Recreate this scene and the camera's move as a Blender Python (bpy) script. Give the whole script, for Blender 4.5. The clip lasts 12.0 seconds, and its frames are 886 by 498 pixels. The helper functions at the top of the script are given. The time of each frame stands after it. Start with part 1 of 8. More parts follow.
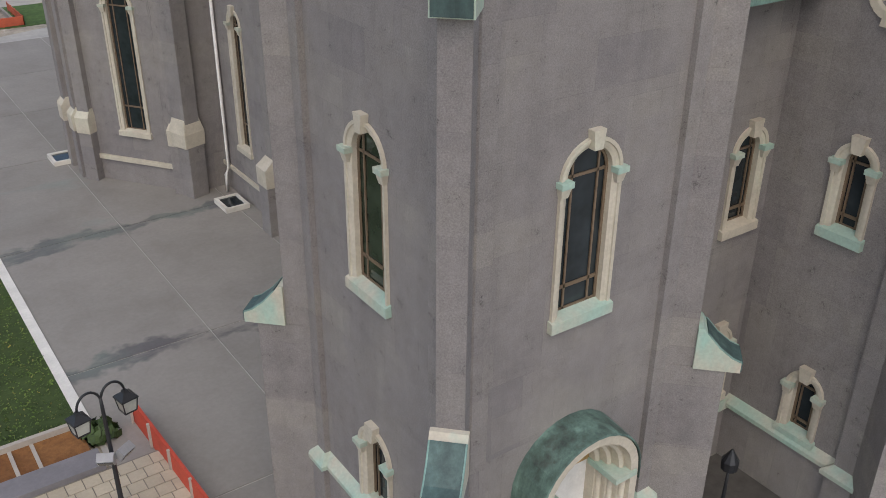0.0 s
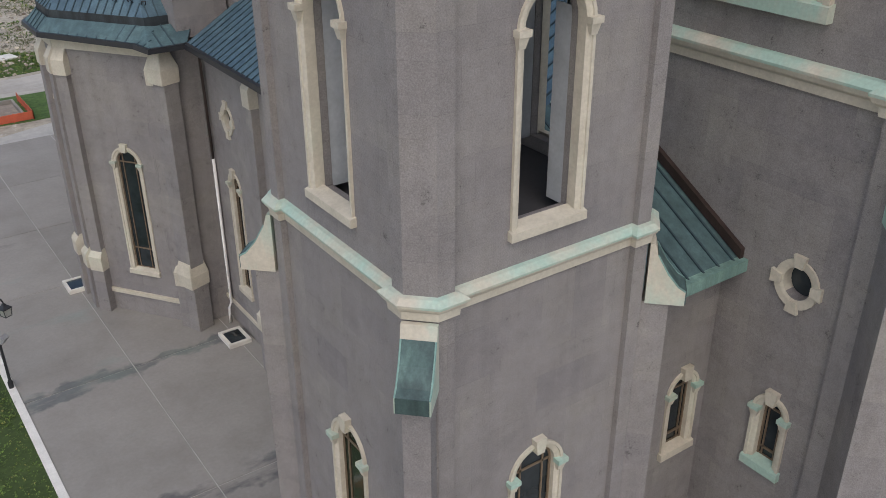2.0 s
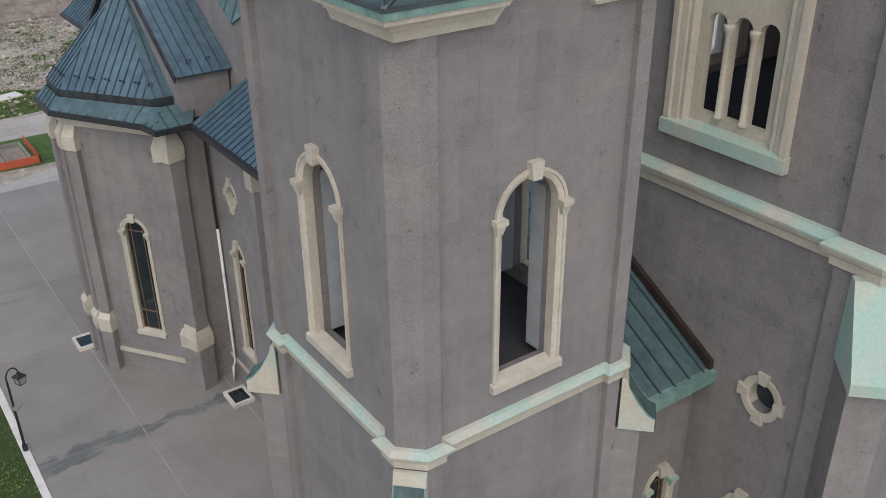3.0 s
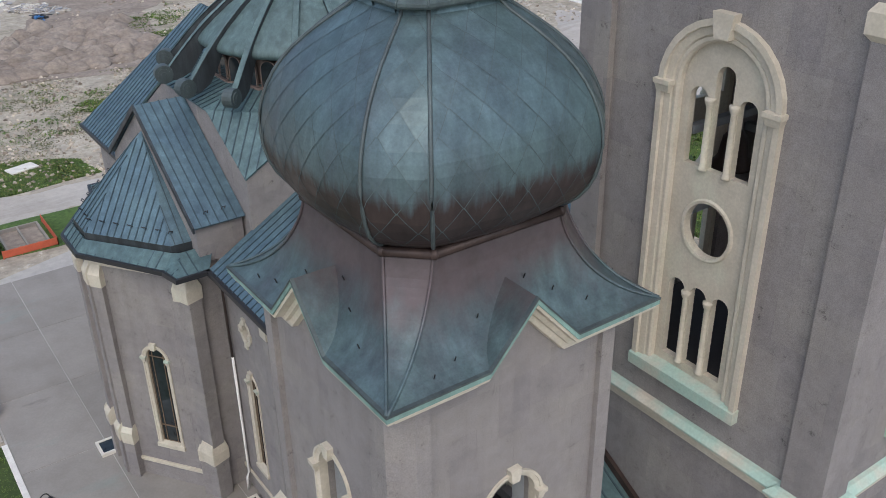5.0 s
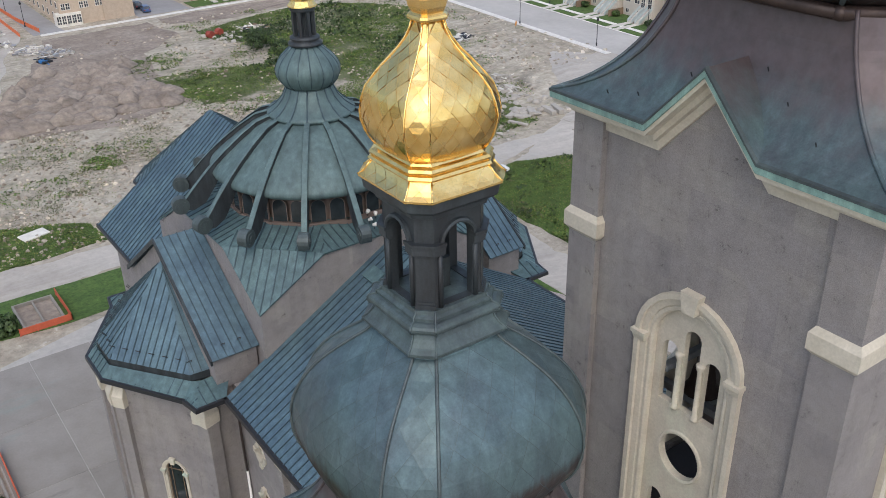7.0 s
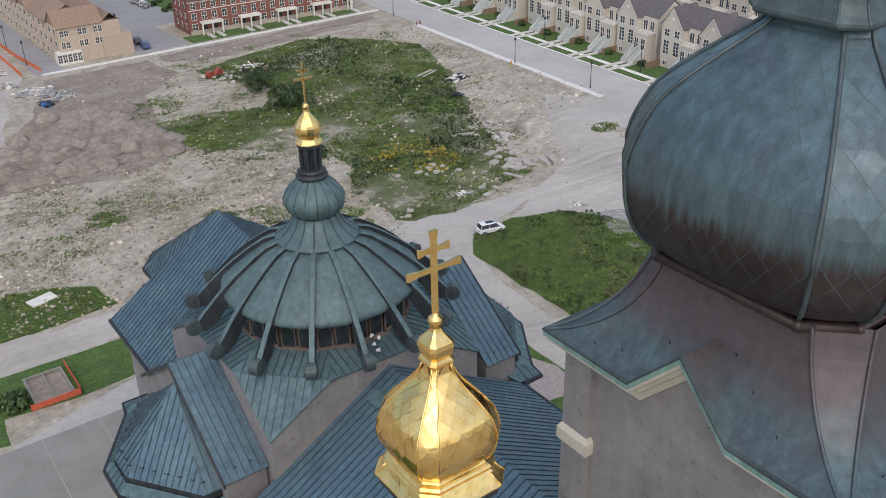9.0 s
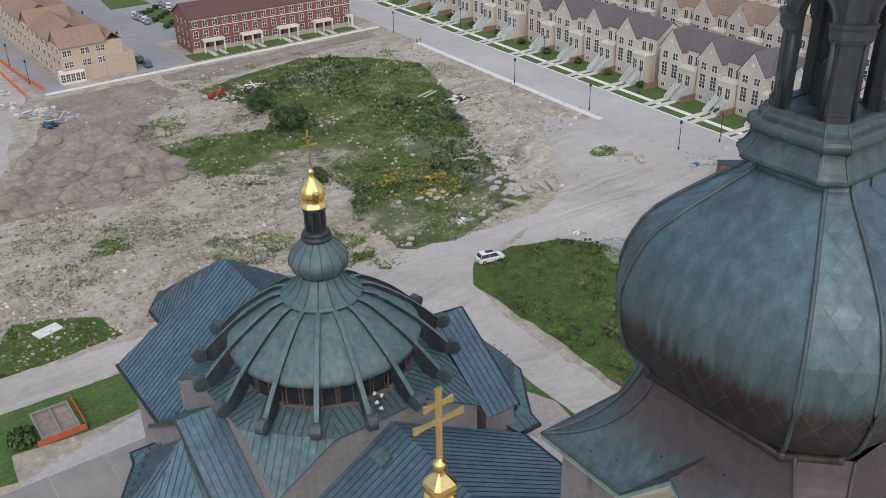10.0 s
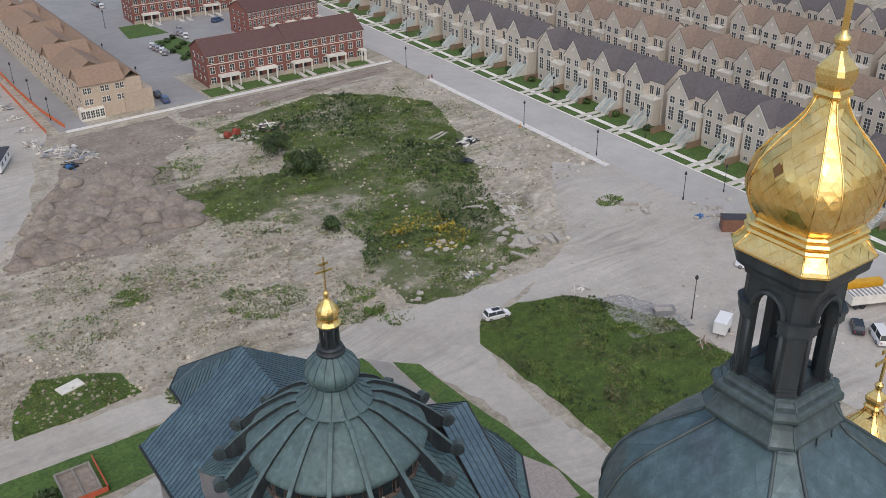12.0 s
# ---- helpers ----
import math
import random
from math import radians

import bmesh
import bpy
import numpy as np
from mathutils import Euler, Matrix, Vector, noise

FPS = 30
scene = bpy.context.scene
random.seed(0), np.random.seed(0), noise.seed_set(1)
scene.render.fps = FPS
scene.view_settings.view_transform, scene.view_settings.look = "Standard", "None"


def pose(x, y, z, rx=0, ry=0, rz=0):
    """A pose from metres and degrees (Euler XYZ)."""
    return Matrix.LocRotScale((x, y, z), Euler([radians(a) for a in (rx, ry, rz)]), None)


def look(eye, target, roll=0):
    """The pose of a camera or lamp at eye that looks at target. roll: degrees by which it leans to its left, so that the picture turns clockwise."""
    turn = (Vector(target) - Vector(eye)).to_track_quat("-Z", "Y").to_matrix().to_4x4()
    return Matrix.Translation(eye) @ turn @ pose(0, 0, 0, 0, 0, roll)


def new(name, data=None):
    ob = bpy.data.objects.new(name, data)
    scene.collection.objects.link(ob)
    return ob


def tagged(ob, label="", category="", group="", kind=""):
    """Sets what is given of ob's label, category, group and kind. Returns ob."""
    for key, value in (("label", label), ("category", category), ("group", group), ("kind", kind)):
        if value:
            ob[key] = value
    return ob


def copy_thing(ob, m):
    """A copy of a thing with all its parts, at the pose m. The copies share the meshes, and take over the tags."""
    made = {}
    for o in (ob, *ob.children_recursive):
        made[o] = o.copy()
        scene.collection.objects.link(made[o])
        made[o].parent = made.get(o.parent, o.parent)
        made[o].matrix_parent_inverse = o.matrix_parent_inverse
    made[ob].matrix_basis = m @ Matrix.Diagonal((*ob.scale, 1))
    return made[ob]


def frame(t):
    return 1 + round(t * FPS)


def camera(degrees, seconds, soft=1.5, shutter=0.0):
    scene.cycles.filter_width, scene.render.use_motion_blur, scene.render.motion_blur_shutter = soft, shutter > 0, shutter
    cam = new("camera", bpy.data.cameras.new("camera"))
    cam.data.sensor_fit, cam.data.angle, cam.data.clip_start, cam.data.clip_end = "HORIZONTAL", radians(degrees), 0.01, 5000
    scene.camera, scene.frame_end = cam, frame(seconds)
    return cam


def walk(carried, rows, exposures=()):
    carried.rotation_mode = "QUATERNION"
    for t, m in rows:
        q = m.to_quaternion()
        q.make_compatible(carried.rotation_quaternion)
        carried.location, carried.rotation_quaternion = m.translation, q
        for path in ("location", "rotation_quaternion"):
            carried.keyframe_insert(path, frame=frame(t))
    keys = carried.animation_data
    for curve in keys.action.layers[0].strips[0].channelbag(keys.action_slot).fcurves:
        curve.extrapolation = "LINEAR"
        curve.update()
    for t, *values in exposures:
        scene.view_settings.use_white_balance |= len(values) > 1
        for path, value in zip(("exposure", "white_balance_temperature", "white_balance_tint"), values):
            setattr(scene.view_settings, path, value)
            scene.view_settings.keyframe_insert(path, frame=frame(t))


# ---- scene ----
cam = camera(51.49, 12.0, 0.8)
ROWS = [
    (0.0, -0.000, 0.000, 23.421, 0.000, -27.667, -0.411),
    (0.5, 0.230, -0.023, 25.822, -0.005, -27.667, -0.280),
    (1.0, 0.464, -0.160, 28.286, -0.026, -27.665, -0.133),
    (1.5, 0.681, -0.197, 30.644, -0.020, -27.667, 0.035),
    (2.0, 0.883, -0.294, 33.016, -0.011, -27.668, 0.218),
    (2.5, 1.064, -0.338, 35.363, 0.014, -27.660, 0.396),
    (3.0, 1.257, -0.536, 37.832, 0.016, -27.656, 0.556),
    (5.0, 1.633, -0.475, 47.671, 0.192, -27.734, 0.974),
    (5.5, 1.647, -0.462, 50.179, 0.137, -27.776, 1.050),
    (6.0, 1.634, -0.361, 52.637, 0.100, -27.815, 1.128),
    (6.5, 1.588, -0.233, 55.154, 0.062, -27.876, 1.203),
    (7.0, 1.566, -0.082, 57.715, -0.013, -27.961, 1.248),
    (7.5, 1.542, 0.004, 60.361, -0.101, -28.048, 1.263),
    (9.5, 1.390, 1.524, 70.231, -0.400, -28.083, 1.152),
    (10.0, 1.378, 1.756, 72.750, -0.393, -28.073, 1.087),
    (10.5, 1.439, 1.901, 75.331, -0.373, -28.067, 1.019),
    (11.0, 1.539, 2.016, 78.005, -0.382, -28.053, 0.966),
    (11.5, 1.693, 2.060, 80.720, -0.487, -28.038, 0.924),
    (11.7, 1.749, 2.032, 81.800, -0.470, -28.033, 0.890),
    (11.85, 1.790, 2.011, 82.610, -0.115, -28.030, 0.843),
    (12.0, 1.832, 1.989, 83.421, 0.336, -28.026, 0.796),
]
BASE = pose(0, 0, 0, 0, 0, -35.0) @ pose(-1.3, -24.05, 0)
walk(cam, [(t, BASE @ pose(x, y, z, 90 + pitch, 0, yaw) @ pose(0, 0, 0, 0, 0, -roll)) for t, x, y, z, yaw, pitch, roll in ROWS],
     [(t, e, k, 10) for t, e, k in ((0.0, 0.07, 6500), (3.0, 0.08, 6350), (5.0, 0.32, 6250), (7.5, 0.34, 6350), (9.5, 0.2, 6350), (10.8, 0.2, 6400), (12.0, 0.08, 6500))])

# ---- daylight: bright overcast ----
SUN_EL, SUN_AZ = 52.0, 211.0
world = bpy.data.worlds.new("sky")
scene.world = world
world.use_nodes = True
wn = world.node_tree.nodes
sky = wn.new("ShaderNodeTexSky")
sky.sky_type = 'NISHITA'
sky.sun_disc = False
sky.sun_elevation = radians(SUN_EL)
sky.sun_rotation = radians(SUN_AZ)
sky.air_density, sky.dust_density, sky.ozone_density = 1.1, 3.2, 1.0
wn["Background"].inputs["Strength"].default_value = 0.15
world.node_tree.links.new(sky.outputs["Color"], wn["Background"].inputs["Color"])
sun_data = bpy.data.lights.new("sun", 'SUN')
sun_data.energy, sun_data.angle, sun_data.color = 0.74, radians(158), (1.0, 0.985, 0.965)
sun = new("sun", sun_data)
a_az = radians(SUN_AZ)
sun.matrix_world = look((0, 0, 0), (-math.sin(a_az) * math.cos(radians(SUN_EL)), -math.cos(a_az) * math.cos(radians(SUN_EL)), -math.sin(radians(SUN_EL))))

# ---- geometry helpers ----
class Geo:
    """Vertices and faces of one mesh, with a material slot for each face."""

    def __init__(self):
        self.v, self.f, self.m = [], [], []

    def add(self, verts, faces, slot=0):
        n = len(self.v)
        self.v += [tuple(p) for p in verts]
        self.f += [tuple(i + n for i in f) for f in faces]
        self.m += [slot] * len(faces)

    def box(self, x0, x1, y0, y1, z0, z1, slot=0, m=None):
        p = [(x, y, z) for z in (z0, z1) for y in (y0, y1) for x in (x0, x1)]
        if m is not None:
            p = [m @ Vector(q) for q in p]
        self.add(p, [(0, 2, 3, 1), (4, 5, 7, 6), (0, 1, 5, 4), (2, 6, 7, 3), (0, 4, 6, 2), (1, 3, 7, 5)], slot)

    def loft(self, rings, slot=0, closed=True, caps=True):
        n = len(rings[0])
        faces = []
        for r in range(len(rings) - 1):
            for i in range(n if closed else n - 1):
                j = (i + 1) % n
                faces.append((r * n + i, r * n + j, r * n + n + j, r * n + n + i))
        if caps:
            faces.append(tuple(range(n))[::-1])
            faces.append(tuple((len(rings) - 1) * n + i for i in range(n)))
        self.add([p for ring in rings for p in ring], faces, slot)

    def prism(self, pts, z0, z1, slot=0):
        self.loft([[(x, y, z0) for x, y in pts], [(x, y, z1) for x, y in pts]], slot)

    def tube(self, path, r, n=8, slot=0, caps=True):
        rings = []
        for i, p in enumerate(path):
            p = Vector(p)
            d = (Vector(path[min(i + 1, len(path) - 1)]) - Vector(path[max(i - 1, 0)])).normalized()
            a = d.orthogonal().normalized() if abs(d.z) < 0.99 else Vector((1, 0, 0))
            if abs(d.z) < 0.99:
                a = d.cross(Vector((0, 0, 1))).normalized()
            b = d.cross(a)
            rr = r[i] if isinstance(r, (list, tuple)) else r
            rings.append([p + rr * (math.cos(2 * math.pi * k / n) * a + math.sin(2 * math.pi * k / n) * b) for k in range(n)])
        self.loft(rings, slot, True, caps)

    def lathe(self, prof, n=16, c=(0, 0), slot=0, turn=0.0):
        self.loft([[(c[0] + r * math.cos(turn + 2 * math.pi * k / n), c[1] + r * math.sin(turn + 2 * math.pi * k / n), z) for k in range(n)] for r, z in prof], slot)

    def mesh(self, name, mats, smooth=False):
        me = bpy.data.meshes.new(name)
        me.from_pydata(self.v, [], self.f)
        for mt in (mats if isinstance(mats, (list, tuple)) else [mats]):
            me.materials.append(mt)
        if max(self.m, default=0):
            me.polygons.foreach_set("material_index", self.m)
        if smooth:
            me.polygons.foreach_set("use_smooth", [True] * len(self.f))
        bm = bmesh.new()
        bm.from_mesh(me)
        if name in ("wall", "tracery", "arcade_wall", "skirt_roof"):
            bmesh.ops.remove_doubles(bm, verts=bm.verts, dist=0.0005)
        if len(bm.faces) < 30000:
            bmesh.ops.recalc_face_normals(bm, faces=bm.faces)
            bm.to_mesh(me)
        bm.free()
        return me


def part(name, geo, mats, parent, label="", smooth=False, m=None):
    """One mesh object under a thing or under a part."""
    ob = new(name, geo.mesh(name, mats, smooth) if isinstance(geo, Geo) else geo)
    ob.parent = parent
    if m is not None:
        ob.matrix_basis = m
    return tagged(ob, label)


def thing(name, label, category, m=None, group="", kind=""):
    ob = new(name)
    ob.empty_display_size = 0.2
    if m is not None:
        ob.matrix_basis = m
    return tagged(ob, label, category, group, kind)


def solid(name, geo, mats, label, category, m=None, group="", kind="", smooth=False):
    """A thing that is a single mesh."""
    ob = new(name, geo.mesh(name, mats, smooth))
    if m is not None:
        ob.matrix_basis = m
    return tagged(ob, label, category, group, kind)


def offset_poly(pts, d):
    """A counter-clockwise polygon grown by d with mitred corners."""
    out, n = [], len(pts)
    for i in range(n):
        a, b, c = Vector(pts[i - 1]), Vector(pts[i]), Vector(pts[(i + 1) % n])
        e, f = (b - a).normalized(), (c - b).normalized()
        n1, n2 = Vector((e.y, -e.x)), Vector((f.y, -f.x))
        k = (n1 + n2)
        k = k / max(k.dot(k) / 2, 0.3)
        out.append((b.x + d * k.x, b.y + d * k.y))
    return out


def cornice(pts, prof):
    """A moulding round a plan: prof gives (out, z) from the wall's bottom edge to its top."""
    g = Geo()
    g.loft([[(x, y, z) for x, y in offset_poly(pts, o)] for o, z in prof], 0, True, True)
    return g


def square_cut(a, c):
    """A square of half width a whose corners are cut by c."""
    return [(-a + c, -a), (a - c, -a), (a, -a + c), (a, a - c), (a - c, a), (-a + c, a), (-a, a - c), (-a, -a + c)]


FACES = [Matrix.Rotation(radians(90 * k), 4, 'Z') for k in range(4)]


def on_wall(out, side, along=0.0):
    """Local x along the wall, -y outward, z up, for side 0 (front), 1 (right), 2 (back), 3 (left) of a square tower."""
    return FACES[side] @ Matrix.Translation((along, -out, 0))


def hole_span(h, x):
    xc, hw, zb, zs, kind = h
    t = max(hw * hw - (x - xc) ** 2, 0.0) ** 0.5
    if kind == "arch":
        return zb, zs + t
    if kind == "circle":
        return zs - t * zb, zs + t * zb
    return zb, zs


def pierced(g, x0, x1, z0, z1, depth, holes, slot=0, top=None):
    """A wall from x0 to x1 and z0 to z1, its face at y = 0 and its back at y = depth, with openings that go through it.
    top: the height of the wall's top edge as a function of x."""
    top = top or (lambda x: z1)
    xs = {x0, x1}
    for h in holes:
        xs |= {h[0] + h[1] * math.sin(math.pi / 2 * (k / 8.0)) for k in range(-8, 9)} if h[4] != "rect" else {h[0] - h[1], h[0] + h[1]}
    if top(x0 + 0.01) != z1 or top((x0 + x1) / 2) != z1:
        xs |= {x0 + (x1 - x0) * k / 16 for k in range(17)}
    xs = sorted(x for x in xs if x0 <= x <= x1)
    xs = [x for i, x in enumerate(xs) if i == 0 or x - xs[i - 1] > 1e-4]
    for a, b in zip(xs, xs[1:]):
        mid = (a + b) / 2
        live = sorted((h for h in holes if abs(mid - h[0]) < h[1]), key=lambda h: hole_span(h, mid)[0])
        lo = (z0, z0)
        for h in live + [None]:
            hi = (top(a), top(b)) if h is None else (hole_span(h, a)[0], hole_span(h, b)[0])
            if max(hi[0] - lo[0], hi[1] - lo[1]) > 1e-4:
                g.add([(a, 0, lo[0]), (b, 0, lo[1]), (b, 0, hi[1]), (a, 0, hi[0]), (a, depth, lo[0]), (b, depth, lo[1]), (b, depth, hi[1]), (a, depth, hi[0])],
                      [(0, 1, 2, 3), (5, 4, 7, 6), (3, 2, 6, 7), (1, 0, 4, 5)], slot)
            if h is not None:
                lo = (hole_span(h, a)[1], hole_span(h, b)[1])
    for h in holes:
        for x in (h[0] - h[1], h[0] + h[1]):
            zb, zt = hole_span(h, x)
            if zt - zb > 0.01:
                g.add([(x, 0, zb), (x, depth, zb), (x, depth, zt), (x, 0, zt)], [(0, 1, 2, 3)], slot)
    for x in (x0, x1):
        g.add([(x, 0, z0), (x, depth, z0), (x, depth, top(x)), (x, 0, top(x))], [(0, 1, 2, 3)], slot)


def outline(h, n=14):
    """Points and outward normals up one side of an arched opening, over the arch and down the other side."""
    xc, hw, zb, zs, kind = h
    if kind == "circle":
        return [((xc + hw * math.cos(a), zs + hw * zb * math.sin(a)), (math.cos(a), math.sin(a))) for a in (2 * math.pi * k / 28 for k in range(29))]
    pts = [((xc - hw, zb), (-1, 0))]
    pts += [((xc - hw * math.cos(math.pi * k / n), zs + hw * math.sin(math.pi * k / n)), (-math.cos(math.pi * k / n), math.sin(math.pi * k / n))) for k in range(n + 1)]
    return pts + [((xc + hw, zb), (1, 0))]


def surround(h, prof):
    """A moulding round an opening. prof: (out from the opening's edge, y) round the section."""
    g = Geo()
    rings = [[(p[0] + o * q[0], y, p[1] + o * q[1]) for o, y in prof] for p, q in outline(h)]
    g.loft(rings, 0, True, h[4] != "circle")
    return g


def pane_geo(h, y):
    g = Geo()
    pts = [p for p, q in outline(h)]
    if h[4] == "circle":
        pts = pts[:-1]
    g.add([(x, y, z) for x, z in pts], [tuple(range(len(pts)))])
    return g


# ---- materials ----
def shader(name, rough=0.7, metal=0.0):
    m = bpy.data.materials.new(name)
    m.use_nodes = True
    b = m.node_tree.nodes["Principled BSDF"]
    b.inputs["Roughness"].default_value = rough
    b.inputs["Metallic"].default_value = metal
    return m, m.node_tree, b


def node(nt, kind, **inputs):
    n = nt.nodes.new(kind)
    for k, v in inputs.items():
        n.inputs[k.replace("_", " ")].default_value = v
    return n


def coords(nt, scale=(1, 1, 1), world=True):
    src = nt.nodes.new("ShaderNodeNewGeometry").outputs["Position"] if world else nt.nodes.new("ShaderNodeTexCoord").outputs["Object"]
    mp = nt.nodes.new("ShaderNodeMapping")
    mp.inputs["Scale"].default_value = scale
    nt.links.new(src, mp.inputs["Vector"])
    return mp.outputs["Vector"]


def noise_tex(nt, vec, scale, detail=5.0, rough=0.6):
    n = node(nt, "ShaderNodeTexNoise", Scale=scale, Detail=detail, Roughness=rough)
    nt.links.new(vec, n.inputs["Vector"])
    return n.outputs["Fac"]


def ramp(nt, fac, stops):
    r = nt.nodes.new("ShaderNodeValToRGB")
    e = r.color_ramp.elements
    while len(e) < len(stops):
        e.new(0.5)
    for k, (p, c) in enumerate(stops):
        e[k].position = p
        e[k].color = (*c, 1) if len(c) == 3 else c
    nt.links.new(fac, r.inputs["Fac"])
    return r.outputs["Color"]


def mix(nt, fac, a, b, mode='MIX'):
    n = nt.nodes.new("ShaderNodeMix")
    n.data_type, n.blend_type = 'RGBA', mode
    for sock, val in ((n.inputs[0], fac), (n.inputs[6], a), (n.inputs[7], b)):
        if isinstance(val, (int, float)):
            sock.default_value = val
        elif isinstance(val, tuple):
            sock.default_value = (*val, 1)
        else:
            nt.links.new(val, sock)
    return n.outputs[2]


def bump(nt, bsdf, height, strength, dist):
    b = nt.nodes.new("ShaderNodeBump")
    b.inputs["Strength"].default_value, b.inputs["Distance"].default_value = strength, dist
    nt.links.new(height, b.inputs["Height"])
    nt.links.new(b.outputs["Normal"], bsdf.inputs["Normal"])


def grey(v):
    return (v, v, v)


def plain(name, col, rough=0.6, metal=0.0, vary=0.12, scale=6.0, grain=60.0, bump_s=0.15, bump_d=0.01, stretch=(1, 1, 1), world=True):
    """A surface of one colour with broad and fine variation, and a different tone for each object."""
    m, nt, b = shader(name, rough, metal)
    v = coords(nt, stretch, world)
    broad = ramp(nt, noise_tex(nt, v, scale * 0.15, 6), [(0.3, grey(1 - vary)), (0.7, grey(1 + vary))])
    fine = ramp(nt, noise_tex(nt, v, grain * 0.15, 4), [(0.25, grey(1 - vary * 0.6)), (0.75, grey(1 + vary * 0.6))])
    c = mix(nt, 1.0, col, broad, 'MULTIPLY')
    c = mix(nt, 1.0, c, fine, 'MULTIPLY')
    info = nt.nodes.new("ShaderNodeObjectInfo").outputs["Random"]
    c = mix(nt, 1.0, c, ramp(nt, info, [(0.0, grey(0.93)), (1.0, grey(1.07))]), 'MULTIPLY')
    nt.links.new(c, b.inputs["Base Color"])
    bump(nt, b, noise_tex(nt, v, grain * 0.3, 3), bump_s, bump_d)
    return m


def stucco_material():
    """Grey-mauve sprayed stucco: rough grain, blotches, vertical rain streaks, faint repair patches."""
    m, nt, b = shader("grey_stucco", 0.92)
    v = coords(nt)
    c = ramp(nt, noise_tex(nt, v, 0.3, 6, 0.6), [(0.25, (0.232, 0.214, 0.210)), (0.5, (0.262, 0.242, 0.236)), (0.8, (0.292, 0.270, 0.260))])
    streak = ramp(nt, noise_tex(nt, coords(nt, (1.6, 1.6, 0.1)), 1.0, 6), [(0.32, grey(0.94)), (0.5, grey(1.0)), (0.75, grey(1.03))])
    c = mix(nt, 1.0, c, streak, 'MULTIPLY')
    sep = nt.nodes.new("ShaderNodeSeparateXYZ")
    nt.links.new(v, sep.inputs[0])
    add = nt.nodes.new("ShaderNodeMath")
    nt.links.new(sep.outputs[0], add.inputs[0])
    nt.links.new(sep.outputs[1], add.inputs[1])
    comb = nt.nodes.new("ShaderNodeCombineXYZ")
    nt.links.new(add.outputs[0], comb.inputs[0])
    nt.links.new(sep.outputs[2], comb.inputs[1])
    shaky = nt.nodes.new("ShaderNodeVectorMath")
    shaky.operation = 'MULTIPLY_ADD'
    wave = node(nt, "ShaderNodeTexNoise", Scale=0.9, Detail=3.0)
    nt.links.new(v, wave.inputs["Vector"])
    nt.links.new(wave.outputs["Color"], shaky.inputs[0])
    shaky.inputs[1].default_value = (0.09, 0.09, 0.0)
    nt.links.new(comb.outputs[0], shaky.inputs[2])
    for width, high, shade in ((1.15, 2.35, 0.09), (2.7, 1.2, 0.07)):
        brick = nt.nodes.new("ShaderNodeTexBrick")
        for k, val in (("Scale", 1.0), ("Mortar Size", 0.006), ("Mortar Smooth", 0.4), ("Brick Width", width), ("Row Height", high), ("Color1", (1 + shade, 1 + shade, 1 + shade * 0.6, 1)), ("Color2", (1 - shade, 1 - shade, 1 - shade * 0.8, 1)), ("Mortar", (0.80, 0.80, 0.80, 1))):
            brick.inputs[k].default_value = val
        nt.links.new(shaky.outputs[0], brick.inputs["Vector"])
        gone = ramp(nt, noise_tex(nt, v, 0.55, 4), [(0.40, grey(0.1)), (0.54, grey(1.0))])
        c = mix(nt, gone, c, mix(nt, 1.0, c, brick.outputs["Color"], 'MULTIPLY'))
    spots = ramp(nt, noise_tex(nt, v, 1.5, 8, 0.82), [(0.335, (0.5, 0.49, 0.49)), (0.395, grey(0.93)), (0.5, grey(1.0)), (0.62, grey(1.09))])
    c = mix(nt, 1.0, c, spots, 'MULTIPLY')
    grain = noise_tex(nt, v, 24.0, 5, 0.8)
    c = mix(nt, 1.0, c, ramp(nt, grain, [(0.3, grey(0.76)), (0.7, grey(1.2))]), 'MULTIPLY')
    nt.links.new(c, b.inputs["Base Color"])
    bump(nt, b, grain, 0.7, 0.025)
    return m


def stone_material(name, tint, cover):
    """Cream cast stone, washed green where rain runs off the copper above it."""
    m, nt, b = shader(name, 0.75)
    v = coords(nt)
    c = ramp(nt, noise_tex(nt, v, 1.2, 6), [(0.3, (0.50, 0.455, 0.365)), (0.7, (0.61, 0.56, 0.46))])
    wash = ramp(nt, noise_tex(nt, coords(nt, (1, 1, 0.5)), 0.55, 5, 0.6), [(0.62 - cover * 0.35, grey(0.0)), (0.80 - cover * 0.25, grey(1.0))])
    c = mix(nt, wash, c, tint)
    c = mix(nt, 1.0, c, ramp(nt, noise_tex(nt, v, 9.0, 4), [(0.3, grey(0.9)), (0.7, grey(1.06))]), 'MULTIPLY')
    nt.links.new(c, b.inputs["Base Color"])
    bump(nt, b, noise_tex(nt, v, 40.0, 3), 0.12, 0.01)
    return m


